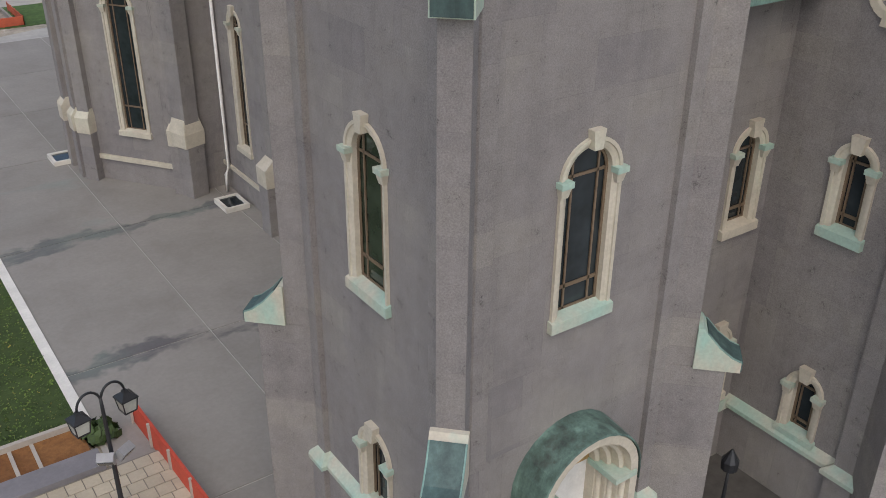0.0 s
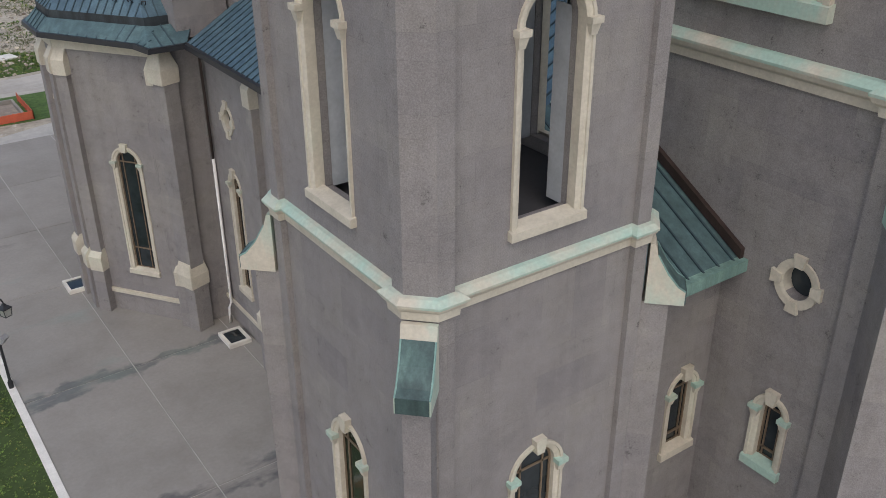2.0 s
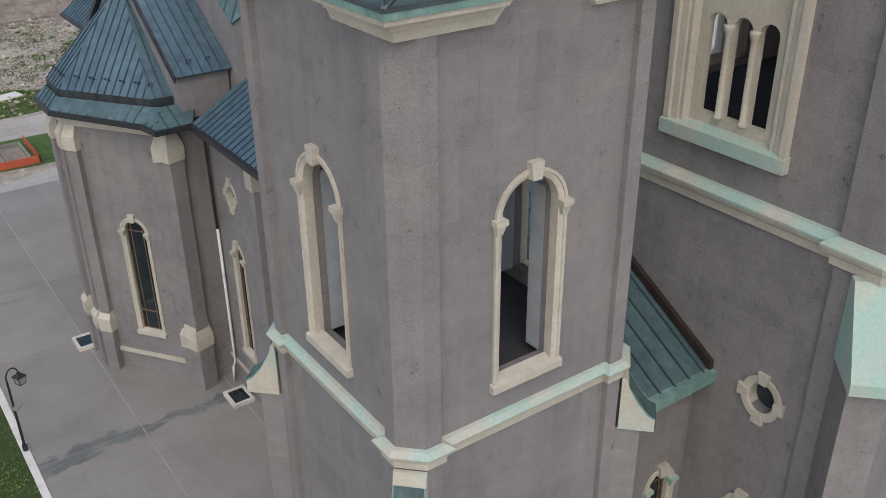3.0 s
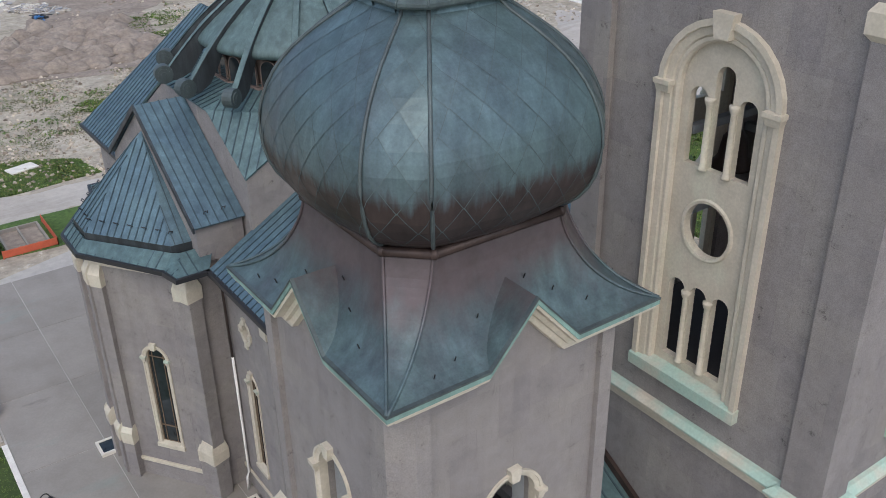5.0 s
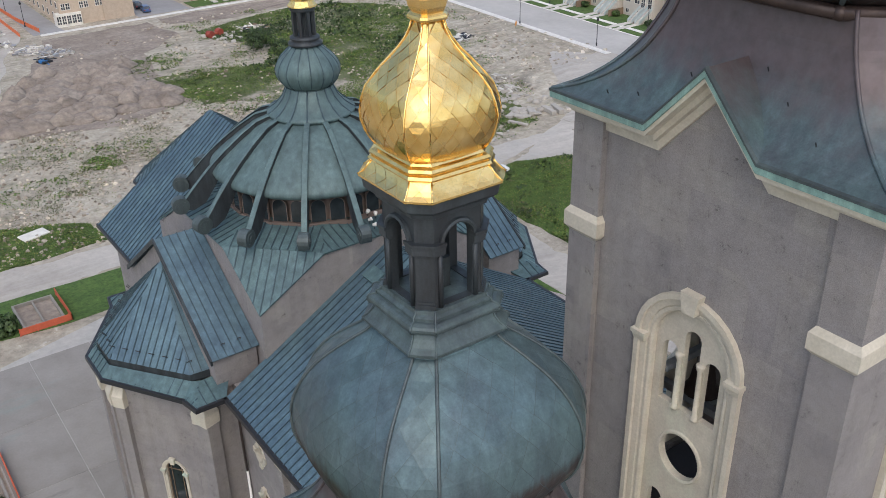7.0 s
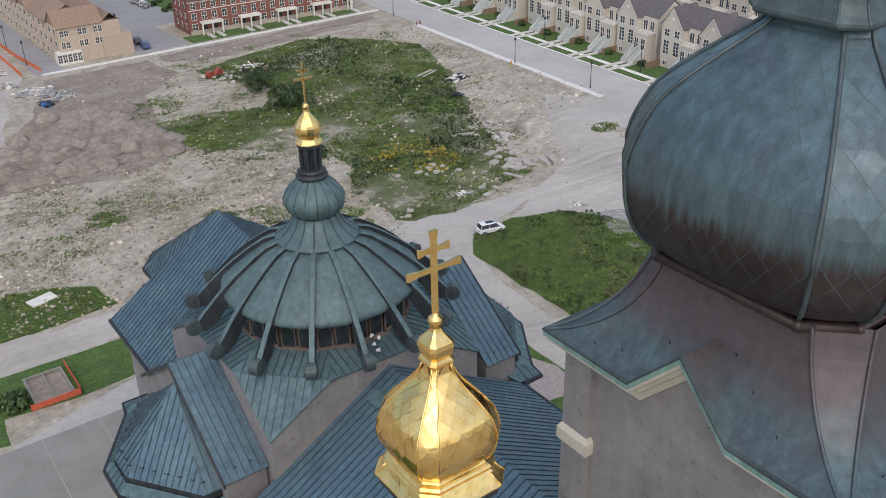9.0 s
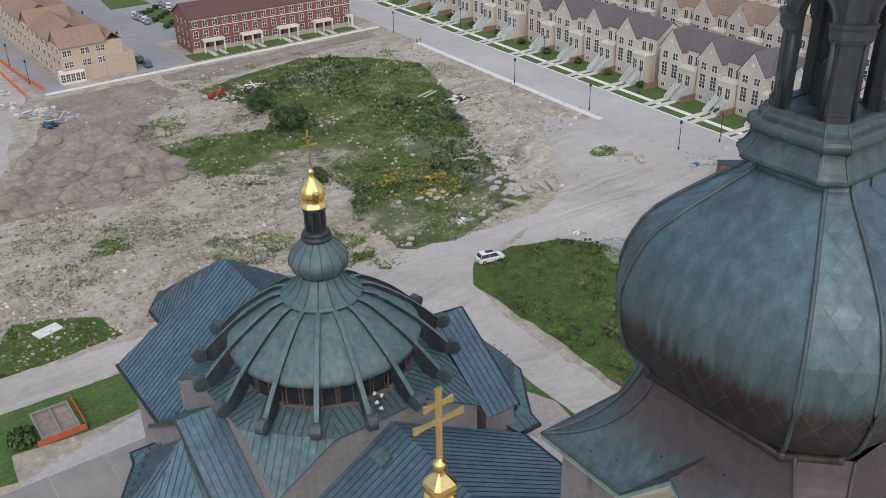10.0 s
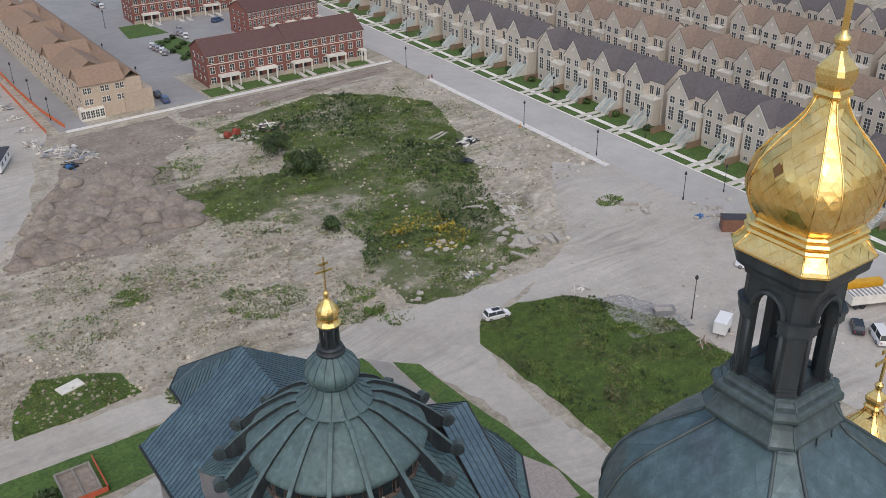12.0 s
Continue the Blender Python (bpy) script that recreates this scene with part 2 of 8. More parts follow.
def copper_material(name, stops, rough=0.42, metal=0.35, streak=0.5, scale=0.5, tile=0.12):
    """Weathered copper sheet: patina in drifting patches, streaks down the fall, each sheet a little different."""
    m, nt, b = shader(name, rough, metal)
    v = coords(nt)
    c = ramp(nt, noise_tex(nt, coords(nt, (1.4, 1.4, 0.4)), scale, 7, 0.66), stops)
    s = ramp(nt, noise_tex(nt, coords(nt, (2.2, 2.2, 0.16)), 1.0, 5), [(0.35, grey(1 - 0.35 * streak)), (0.55, grey(1.0)), (0.72, grey(1 + 0.45 * streak))])
    c = mix(nt, 1.0, c, s, 'MULTIPLY')
    isl = nt.nodes.new("ShaderNodeNewGeometry").outputs["Random Per Island"]
    c = mix(nt, 1.0, c, ramp(nt, isl, [(0.0, grey(1 - tile)), (1.0, grey(1 + tile))]), 'MULTIPLY')
    c = mix(nt, 1.0, c, ramp(nt, noise_tex(nt, v, 14.0, 4), [(0.3, grey(0.88)), (0.7, grey(1.1))]), 'MULTIPLY')
    nt.links.new(c, b.inputs["Base Color"])
    r = ramp(nt, noise_tex(nt, v, 1.3, 4), [(0.3, grey(rough - 0.08)), (0.7, grey(rough + 0.12))])
    nt.links.new(r, b.inputs["Roughness"])
    bump(nt, b, noise_tex(nt, v, 2.5, 3), 0.15, 0.03)
    return m


def gold_material():
    m, nt, b = shader("gold_leaf", 0.16, 1.0)
    v = coords(nt)
    c = ramp(nt, noise_tex(nt, v, 2.0, 4), [(0.3, (0.88, 0.56, 0.17)), (0.7, (1.0, 0.74, 0.32))])
    c = mix(nt, ramp(nt, noise_tex(nt, v, 3.3, 6, 0.75), [(0.66, grey(0.0)), (0.76, grey(0.7))]), c, (0.42, 0.22, 0.05))
    nt.links.new(c, b.inputs["Base Color"])
    isl = nt.nodes.new("ShaderNodeNewGeometry").outputs["Random Per Island"]
    nt.links.new(ramp(nt, isl, [(0.0, grey(0.18)), (1.0, grey(0.32))]), b.inputs["Roughness"])
    bump(nt, b, noise_tex(nt, v, 3.0, 2), 0.18, 0.04)
    return m


def ground_material(name, cols, scale, patch=None, rough=0.95, bump_s=0.6, bump_d=0.06, fine=3.0, grit=1.0, speck=None, tracks=()):
    """Loose ground: broad drifts of tone, clods, small stones."""
    m, nt, b = shader(name, rough)
    v = coords(nt)
    c = ramp(nt, noise_tex(nt, v, scale, 8, 0.65), cols)
    if patch:
        col, sc, lo, hi = patch
        c = mix(nt, ramp(nt, noise_tex(nt, v, sc, 8, 0.7), [(lo, grey(0.0)), (hi, grey(1.0))]), c, col)
    for turn, dark, light in tracks:
        ruts = nt.nodes.new("ShaderNodeMapping")
        ruts.inputs["Rotation"].default_value = (0, 0, radians(turn))
        ruts.inputs["Scale"].default_value = (0.035, 0.55, 1)
        warp = node(nt, "ShaderNodeTexNoise", Scale=0.03, Detail=2.0)
        nt.links.new(v, warp.inputs["Vector"])
        bend = nt.nodes.new("ShaderNodeVectorMath")
        bend.operation = 'MULTIPLY_ADD'
        nt.links.new(warp.outputs["Color"], bend.inputs[0])
        bend.inputs[1].default_value = (22, 22, 0)
        nt.links.new(v, bend.inputs[2])
        nt.links.new(bend.outputs[0], ruts.inputs["Vector"])
        where = ramp(nt, noise_tex(nt, v, 0.035, 3), [(0.42, grey(0.0)), (0.6, grey(1.0))])
        c = mix(nt, where, c, mix(nt, 1.0, c, ramp(nt, noise_tex(nt, ruts.outputs["Vector"], 1.0, 5, 0.6), [(0.36, grey(dark)), (0.5, grey(1.0)), (0.66, grey(light))]), 'MULTIPLY'))
    mid = noise_tex(nt, v, scale * 6, 6, 0.7)
    c = mix(nt, 1.0, c, ramp(nt, mid, [(0.3, grey(1 - 0.2 * grit)), (0.7, grey(1 + 0.16 * grit))]), 'MULTIPLY')
    f = noise_tex(nt, v, fine, 6, 0.75)
    if speck:
        c = mix(nt, ramp(nt, noise_tex(nt, v, fine * 0.6, 4, 0.8), [(0.60, grey(0.0)), (0.68, grey(0.8))]), c, speck)
    c = mix(nt, 1.0, c, ramp(nt, f, [(0.28, grey(1 - 0.28 * grit)), (0.5, grey(1.0)), (0.74, grey(1 + 0.2 * grit))]), 'MULTIPLY')
    nt.links.new(c, b.inputs["Base Color"])
    bump(nt, b, f, bump_s, bump_d)
    return m


def leaf_material(name, dark, light, extra=None):
    """Foliage whose leaves differ in tone."""
    m, nt, b = shader(name, 0.65)
    isl = nt.nodes.new("ShaderNodeNewGeometry").outputs["Random Per Island"]
    c = ramp(nt, isl, [(0.0, dark), (0.85, light)] + ([(0.97, extra)] if extra else []))
    c = mix(nt, 1.0, c, ramp(nt, noise_tex(nt, coords(nt), 0.12, 5), [(0.3, grey(0.7)), (0.7, grey(1.3))]), 'MULTIPLY')
    c = mix(nt, 1.0, c, ramp(nt, noise_tex(nt, coords(nt), 0.55, 4), [(0.3, grey(0.55)), (0.7, (1.55, 1.48, 1.35))]), 'MULTIPLY')
    nt.links.new(c, b.inputs["Base Color"])
    return m


def glass_material(name, tint, rough=0.06):
    m, nt, b = shader(name, rough)
    b.inputs["IOR"].default_value = 1.5
    v = coords(nt)
    nt.links.new(ramp(nt, noise_tex(nt, v, 0.8, 3), [(0.35, tuple(0.5 * x for x in tint)), (0.65, tint)]), b.inputs["Base Color"])
    bump(nt, b, noise_tex(nt, v, 1.2, 2), 0.08, 0.02)
    return m


STUCCO = stucco_material()
STONE = stone_material("cream_stone", (0.60, 0.60, 0.48), 0.15)
STONE_WASH = stone_material("half_washed_stone", (0.36, 0.54, 0.46), 0.5)
STONE_GREEN = stone_material("green_washed_stone", (0.39, 0.54, 0.46), 0.85)

COPPER_MATTE = copper_material("dull_grey_green_copper", [(0.28, (0.082, 0.122, 0.125)), (0.5, (0.104, 0.16, 0.16)), (0.75, (0.135, 0.202, 0.196))], 0.55, 0.2, 0.6, 0.4)
# rib copper darkened so bulb ribs and eave strip carry painted shadow lines
COPPER_RIB = copper_material("grey_green_rib_copper", [(0.3, (0.06, 0.075, 0.08)), (0.7, (0.10, 0.13, 0.13))], 0.5, 0.3)
COPPER_BARE = copper_material("bare_brown_copper", [(0.3, (0.045, 0.031, 0.027)), (0.7, (0.085, 0.058, 0.05))], 0.45, 0.4, 0.4)
HOOD_COPPER = copper_material("green_brown_hood_copper", [(0.3, (0.07, 0.08, 0.072)), (0.45, (0.11, 0.175, 0.15)), (0.6, (0.18, 0.29, 0.245)), (0.8, (0.33, 0.45, 0.39))], 0.5, 0.2, 0.9, 0.9)


def bulb_material(name, z0, z1):
    """Copper bulb: smooth blue-green patina above, sheltered brown metal below, parted by ragged runs."""
    m = copper_material(name, [(0.25, (0.092, 0.118, 0.138)), (0.45, (0.096, 0.142, 0.156)), (0.62, (0.112, 0.172, 0.18)), (0.8, (0.14, 0.21, 0.21))], 0.38, 0.42, 0.6, 0.3, 0.09)
    nt = m.node_tree
    b = nt.nodes["Principled BSDF"]
    old = b.inputs["Base Color"].links[0].from_socket
    sep = nt.nodes.new("ShaderNodeSeparateXYZ")
    nt.links.new(coords(nt), sep.inputs[0])
    rise = node(nt, "ShaderNodeMapRange")
    rise.clamp = False
    rise.inputs["From Min"].default_value, rise.inputs["From Max"].default_value = z0, z1
    rise.inputs["To Min"].default_value, rise.inputs["To Max"].default_value = -0.5, 0.5
    nt.links.new(sep.outputs[2], rise.inputs["Value"])
    height = rise.outputs[0]
    for scale, amount in (((3.4, 3.4, 0.22), 1.0), ((0.7, 0.7, 0.3), 0.7)):
        edge = nt.nodes.new("ShaderNodeMath")
        edge.operation = 'MULTIPLY_ADD'
        nt.links.new(noise_tex(nt, coords(nt, scale), 1.0, 5, 0.6), edge.inputs[0])
        edge.inputs[1].default_value = amount
        nt.links.new(height, edge.inputs[2])
        height = edge.outputs[0]
    fac = ramp(nt, height, [(0.58, grey(0.0)), (0.95, grey(1.0))])
    brown = ramp(nt, noise_tex(nt, coords(nt, (2.0, 2.0, 0.5)), 1.0, 5), [(0.3, (0.034, 0.026, 0.025)), (0.7, (0.066, 0.050, 0.047))])
    nt.links.new(mix(nt, fac, brown, old), b.inputs["Base Color"])
    return m


def skirt_material(name, z0, z1, start):
    """Copper that is brown where the bulb shelters it and greener towards the eave, with light runs down the fall."""
    m = copper_material(name, [(0.3, (0.078, 0.094, 0.106)), (0.55, (0.086, 0.128, 0.135)), (0.8, (0.125, 0.19, 0.184))], 0.46, 0.3, 0.7, 0.45)
    nt = m.node_tree
    b = nt.nodes["Principled BSDF"]
    old = b.inputs["Base Color"].links[0].from_socket
    sep = nt.nodes.new("ShaderNodeSeparateXYZ")
    nt.links.new(coords(nt), sep.inputs[0])
    rng_node = node(nt, "ShaderNodeMapRange")
    rng_node.inputs["From Min"].default_value, rng_node.inputs["From Max"].default_value = z0, z1
    nt.links.new(sep.outputs[2], rng_node.inputs["Value"])
    blur = nt.nodes.new("ShaderNodeMath")
    blur.operation = 'MULTIPLY_ADD'
    nt.links.new(noise_tex(nt, coords(nt, (1.3, 1.3, 0.9)), 0.6, 4), blur.inputs[0])
    blur.inputs[1].default_value = 0.4
    rng_node.inputs["To Max"].default_value = 0.6
    nt.links.new(rng_node.outputs[0], blur.inputs[2])
    fac = ramp(nt, blur.outputs[0], [(start, grey(0.0)), (start + 0.24, grey(0.85))])
    brown = ramp(nt, noise_tex(nt, coords(nt), 1.6, 5), [(0.3, (0.08, 0.056, 0.056)), (0.7, (0.122, 0.088, 0.092))])
    nt.links.new(mix(nt, fac, old, brown), b.inputs["Base Color"])
    return m


CAP_COPPER = copper_material("green_cap_copper", [(0.3, (0.045, 0.072, 0.072)), (0.55, (0.075, 0.128, 0.122)), (0.8, (0.17, 0.28, 0.245))], 0.5, 0.2, 0.9, 0.8)
COPPER_EDGE = copper_material("verdigris_copper", [(0.3, (0.15, 0.26, 0.235)), (0.7, (0.27, 0.42, 0.365))], 0.6, 0.1, 0.6, 0.9)
COPPER_DARK = copper_material("dark_patinated_copper", [(0.3, (0.034, 0.035, 0.038)), (0.5, (0.046, 0.054, 0.06)), (0.75, (0.07, 0.088, 0.094))], 0.48, 0.3, 0.6, 0.7)
NECK_COPPER = copper_material("slate_green_neck_copper", [(0.3, (0.062, 0.076, 0.082)), (0.5, (0.082, 0.112, 0.116)), (0.78, (0.115, 0.165, 0.162))], 0.5, 0.3, 0.7, 0.7)
ROOF = copper_material("seamed_roof_metal", [(0.28, (0.074, 0.12, 0.158)), (0.5, (0.098, 0.16, 0.196)), (0.75, (0.135, 0.214, 0.234))], 0.4, 0.3, 0.6, 0.25)
ROOF_GREEN = copper_material("greener_roof_metal", [(0.3, (0.074, 0.125, 0.138)), (0.7, (0.112, 0.184, 0.184))], 0.55, 0.15, 0.7, 0.3)
GOLD = gold_material()
GOLD_SEAM = plain("tarnished_gold_seam", (0.72, 0.45, 0.13), 0.3, 1.0)
FOLD_COPPER = copper_material("folded_seam_copper", [(0.3, (0.072, 0.098, 0.108)), (0.7, (0.11, 0.155, 0.16))], 0.5, 0.3, 0.4)
GLASS = glass_material("dark_window_glass", (0.035, 0.045, 0.05))
GLASS_GREEN = glass_material("greenish_window_glass", (0.05, 0.065, 0.045))
WOOD = plain("brown_window_wood", (0.16, 0.115, 0.075), 0.55)
INNER = plain("pale_inner_plaster", (0.42, 0.44, 0.46), 0.9)
CONCRETE_JOINT = plain("joint_filler", (0.40, 0.385, 0.355), 0.9)
KERB = plain("kerb_concrete", (0.70, 0.68, 0.635), 0.9)
BLACK = plain("black_paint", (0.022, 0.023, 0.026), 0.4)
WHITE = plain("white_paint", (0.78, 0.77, 0.74), 0.45)


# ---- the church ----
AXIS_X, CROSS_Y = 16.0, 40.1
K = 0.31


def smooth_profile(prof, n=4):
    """More points along a profile of (a, z), by Catmull-Rom."""
    out = []
    p = [prof[0]] + list(prof) + [prof[-1]]
    for i in range(1, len(p) - 2):
        for j in range(n):
            t = j / n
            out.append(tuple(0.5 * (2 * p[i][c] + (p[i + 1][c] - p[i - 1][c]) * t + (2 * p[i - 1][c] - 5 * p[i][c] + 4 * p[i + 1][c] - p[i + 2][c]) * t * t
                                    + (3 * p[i][c] - p[i - 1][c] - 3 * p[i + 1][c] + p[i + 2][c]) * t ** 3) for c in (0, 1)))
    return out + [prof[-1]]


def cut_loft(prof, slot=0, g=None):
    g = g or Geo()
    g.loft([[(x, y, z) for x, y in square_cut(a, c if c is not None else K * a)] for a, c, z in prof], slot)
    return g


def swell(face, a, u, half):
    """How far the middle of a bulb's face stands out from the flat between its ribs."""
    return (0.075 if face % 2 == 0 else 0.022) * a * (1 - (u / half) ** 2)


def bulb_body(prof):
    """The closed body of a bulb with swelling faces, for a profile of (a, z)."""
    g = Geo()
    rings = []
    for a, z in prof:
        v, ring = square_cut(a, K * a), []
        for face in range(8):
            p, q = Vector(v[face]), Vector(v[(face + 1) % 8])
            half, n = (q - p).length / 2, (8 if face % 2 == 0 else 3)
            for k in range(n):
                w = p + (q - p) * k / n + ((p + q) / 2).normalized() * swell(face, a, (2 * k / n - 1) * half, half)
                ring.append((w.x, w.y, z))
        rings.append(ring)
    g.loft(rings)
    return g


def shingles(prof, wide, tall, lift, rng, tilt=0.0, round_out=1.0, fold=0.05):
    """Overlapping diamond shingles of one size, laid up the eight faces of a bulb with the given profile of (a, z)."""
    g = Geo()
    lens = [0.0]
    for p, q in zip(prof, prof[1:]):
        lens.append(lens[-1] + math.hypot(q[0] - p[0], q[1] - p[1]))

    def at(s):
        s = min(max(s, 0.0), lens[-1] * 0.9999)
        i = max(k for k in range(len(lens) - 1) if lens[k] <= s + 1e-9)
        t = (s - lens[i]) / (lens[i + 1] - lens[i])
        return tuple(prof[i][c] + (prof[i + 1][c] - prof[i][c]) * t for c in (0, 1))

    corners = ((0, -1.06), (-0.5, -0.53), (0.5, -0.53), (-1, 0), (1, 0), (-0.5, 0.5), (0.5, 0.5), (0, 1.0))
    for face in range(8):
        for r in range(int(lens[-1] / tall) + 1):
            reach = at(r * tall)[0] * ((1 - K) if face % 2 == 0 else K / 2 ** 0.5)
            n = int(reach / wide) + 2
            for c in range(-n, n + 1):
                x = (c + 0.5 * (r % 2)) * wide
                if abs(x) > reach + wide * 0.5:
                    continue
                tx, ty = rng.uniform(-tilt, tilt), rng.uniform(-tilt, tilt)

                def place(du, dv, more=0.0):
                    a, z = at((r + dv) * tall)
                    v = square_cut(a, K * a)
                    p, q = Vector(v[face]), Vector(v[(face + 1) % 8])
                    half = (q - p).length / 2
                    u = max(-half, min(half, x + du * wide / 2))
                    w = (p + q) / 2 + (q - p).normalized() * u + ((p + q) / 2).normalized() * (lift * (1.0 - 0.42 * dv) + tx * du + ty * dv + round_out * swell(face, a, u, half) + more)
                    return (w.x, w.y, z), u

                placed = [place(*c) for c in corners]
                us = [u for w, u in placed]
                if max(us) - min(us) > wide * 0.08:
                    g.add([w for w, u in placed], [(0, 2, 1), (1, 2, 4, 3), (3, 4, 6, 5), (5, 6, 7)])
                    # the folded seam along the two lower edges
                    for sx in (-1, 1):
                        rim = [place(sx * du * f, dv * f, 0.006)[0] for f in (1.0, 1 - fold / wide) for du, dv in ((0, -1.06), (0.5, -0.53), (1, 0))]
                        g.add(rim, [(0, 1, 4, 3), (1, 2, 5, 4)], 1)
    return g


def onion_roof(tower, s, heights, so, sn, shift, plates, gilt, drip, rng, shelter):
    """The copper skirt roof with a gable on each side, onion, lantern and gilt cupola of a tower.
    heights: pairs of height on the corner tower and height here; s, so, sn: widths of skirt, onion and lantern against the corner tower;
    plates, gilt: width and height of the copper and the gold shingles; drip: lower and upper end of the brown sheltered belt;
    shelter: how far up the skirt the brown begins."""
    def Z(z):
        i = max(k for k in range(len(heights) - 1) if k == 0 or heights[k][0] <= z)
        (a, b), (c, d) = heights[i], heights[i + 1]
        return b + (z - a) * (d - b) / (c - a)

    upper = Matrix.Translation((*shift, 0))
    middle = Matrix.Translation((shift[0] * 0.6, shift[1] * 0.6, 0))
    rise, vx, half, foot = 1.7, 1.56, 4.75, 33.65
    line = smooth_profile([(half, foot), (4.32, 33.9), (3.92, 34.3), (3.58, 34.85), (3.38, foot + rise), (3.2, 35.95), (3.08, 36.7)], 3)

    def cut(a):
        return 0.02 + 0.56 * (half - a)

    def valley(z):
        return vx * max(0.0, 1 - (z - foot) / rise)

    COPPER_SKIRT = skirt_material("mottled_copper", Z(33.65), Z(36.7), shelter)
    g = Geo()
    for k in range(4):
        for sx in (-1, 1):
            g.loft([[FACES[k] @ Vector((sx * (a - cut(a)) * s, -a * s, Z(z))) for a, z in line], [FACES[k] @ Vector((sx * valley(z) * s, -a * s, Z(z))) for a, z in line]], 0, False, False)
        g.loft([[FACES[k] @ Vector(((a - cut(a)) * s, -a * s, Z(z))) for a, z in line], [FACES[k] @ Vector((a * s, -(a - cut(a)) * s, Z(z))) for a, z in line]], 0, False, False)
    roof = part("skirt_roof", g, COPPER_SKIRT, tower, "mottled brown and green copper skirt roof")
    eave = [(-half, foot), (-vx, foot), (0, foot + rise), (vx, foot), (half, foot)]
    low = [(a, z) for a, z in line if z <= foot + rise + 1e-6]
    for k in range(4):
        g = Geo()
        for sx in (-1, 1):
            g.loft([[FACES[k] @ Vector((sx * valley(z) * s, -half * s, Z(z) + 0.004)) for a, z in low], [FACES[k] @ Vector((sx * valley(z) * s, -a * s + 0.01, Z(z) + 0.004)) for a, z in low]], 0, False, False)
        part("gable_roof", g, COPPER_SKIRT, roof)
        # the top strip is dark copper standing in for the eave's shadow line
        for nm, mt, sec in (("drip_edge", COPPER_RIB, [(half - 0.06, 0.035), (half + 0.05, 0.02), (half + 0.05, -0.05), (half - 0.06, -0.03)]),
                            ("fascia", COPPER_EDGE, [(half + 0.035, -0.04), (half + 0.03, -0.21), (half - 0.08, -0.23), (half - 0.08, -0.04)]),
                            ("eave_moulding", STONE, [(half - 0.02, -0.2), (half - 0.04, -0.34), (4.42, -0.38), (4.38, -0.56), (4.24, -0.6), (4.2, -0.84), (3.98, -0.9), (3.98, -0.2)])):
            e = Geo()
            e.loft([[FACES[k] @ Vector(((math.copysign(o, x) if abs(x) == half else x) * s, -o * s, Z(z + dz))) for o, dz in sec] for x, z in eave])
            part(nm, e, mt, roof)
        for x, a in ((-2.3, 4.2), (-1.2, 3.7), (1.4, 3.75), (2.4, 4.1), (0.6, 3.45), (-3.1, 4.4)):
            z = next(zz for aa, zz in line if aa <= a)
            e = Geo()
            e.tube([FACES[k] @ Vector((x * s, -a * s, Z(z) - 0.02)), FACES[k] @ Vector((x * s, -(a + 0.05) * s, Z(z) + 0.13))], 0.022, 5)
            part("snow_stud", e, BLACK, roof)
    ring = square_cut(3.12 * so, 3.12 * K * so)
    g = Geo()
    for i in range(8):
        p, q = ring[i], ring[(i + 1) % 8]
        g.tube([(*p, Z(36.62)), (*q, Z(36.62))], 0.15 * s, 10)
        g.lathe([(0.0, Z(36.62) - 0.17 * s), (0.12 * s, Z(36.62) - 0.12 * s), (0.165 * s, Z(36.62)), (0.12 * s, Z(36.62) + 0.12 * s), (0.0, Z(36.62) + 0.17 * s)], 10, p)
    prof = smooth_profile([(2.94, 36.72), (3.34, 36.98), (3.67, 37.4), (3.88, 38.0), (3.95, 38.7), (3.88, 39.4), (3.68, 40.0), (3.4, 40.55), (3.02, 41.05), (2.55, 41.5), (2.0, 41.95), (1.66, 42.22), (1.5, 42.5)], 3)
    prof = [(a * (so + (sn - so) * min(1.0, max(0.0, (z - 40.6) / 1.9))), Z(z)) for a, z in prof]
    BULB = bulb_material("weathered_bulb_copper", Z(drip[0]), Z(drip[1]))
    bulb = part("onion_dome", bulb_body([(a - 0.04, z) for a, z in prof]), BULB, tower, "blue-green patinated copper onion dome, brown underneath", m=middle)
    part("base_ring", g, COPPER_BARE, bulb, "brown copper roll", True)
    skin = part("shingle_skin", shingles(prof, *plates, 0.015, rng, 0.003), [BULB, FOLD_COPPER], bulb, "overlapping diamond copper shingles")
    tagged(skin, "overlapping diamond copper shingles", kind="stuff")
    for i in range(8):
        g = Geo()
        g.tube([(*Vector(square_cut(a + 0.03 * s, K * a)[i]), z) for a, z in prof[::2] + prof[-1:]], 0.055 * s, 8)
        # darker than the bulb: the rib's shadow lines are put into its colour
        part("rib", g, COPPER_RIB, bulb, "", True)
        g = Geo()
        g.tube([(*square_cut((a + 0.01) * s, cut(a) * s)[i], Z(z) + 0.02) for a, z in line], 0.05 * s, 8)
        part("hip_roll", g, COPPER_SKIRT, roof, "", True)
    s = sn
    neck = [(1.5, 42.38), (1.82, 42.46), (1.86, 42.52), (1.86, 42.6), (1.72, 42.72), (1.58, 42.92), (1.5, 43.1), (1.57, 43.11), (1.66, 43.16), (1.7, 43.24), (1.7, 43.31), (1.66, 43.39), (1.57, 43.44), (1.47, 43.45), (1.47, 43.54), (1.36, 43.6), (1.34, 43.72)]
    neck_part = part("neck", cut_loft([(a * s, None, Z(z)) for a, z in neck]), NECK_COPPER, tower, "stepped copper neck moulding", m=upper)
    for i in range(8):
        g = Geo()
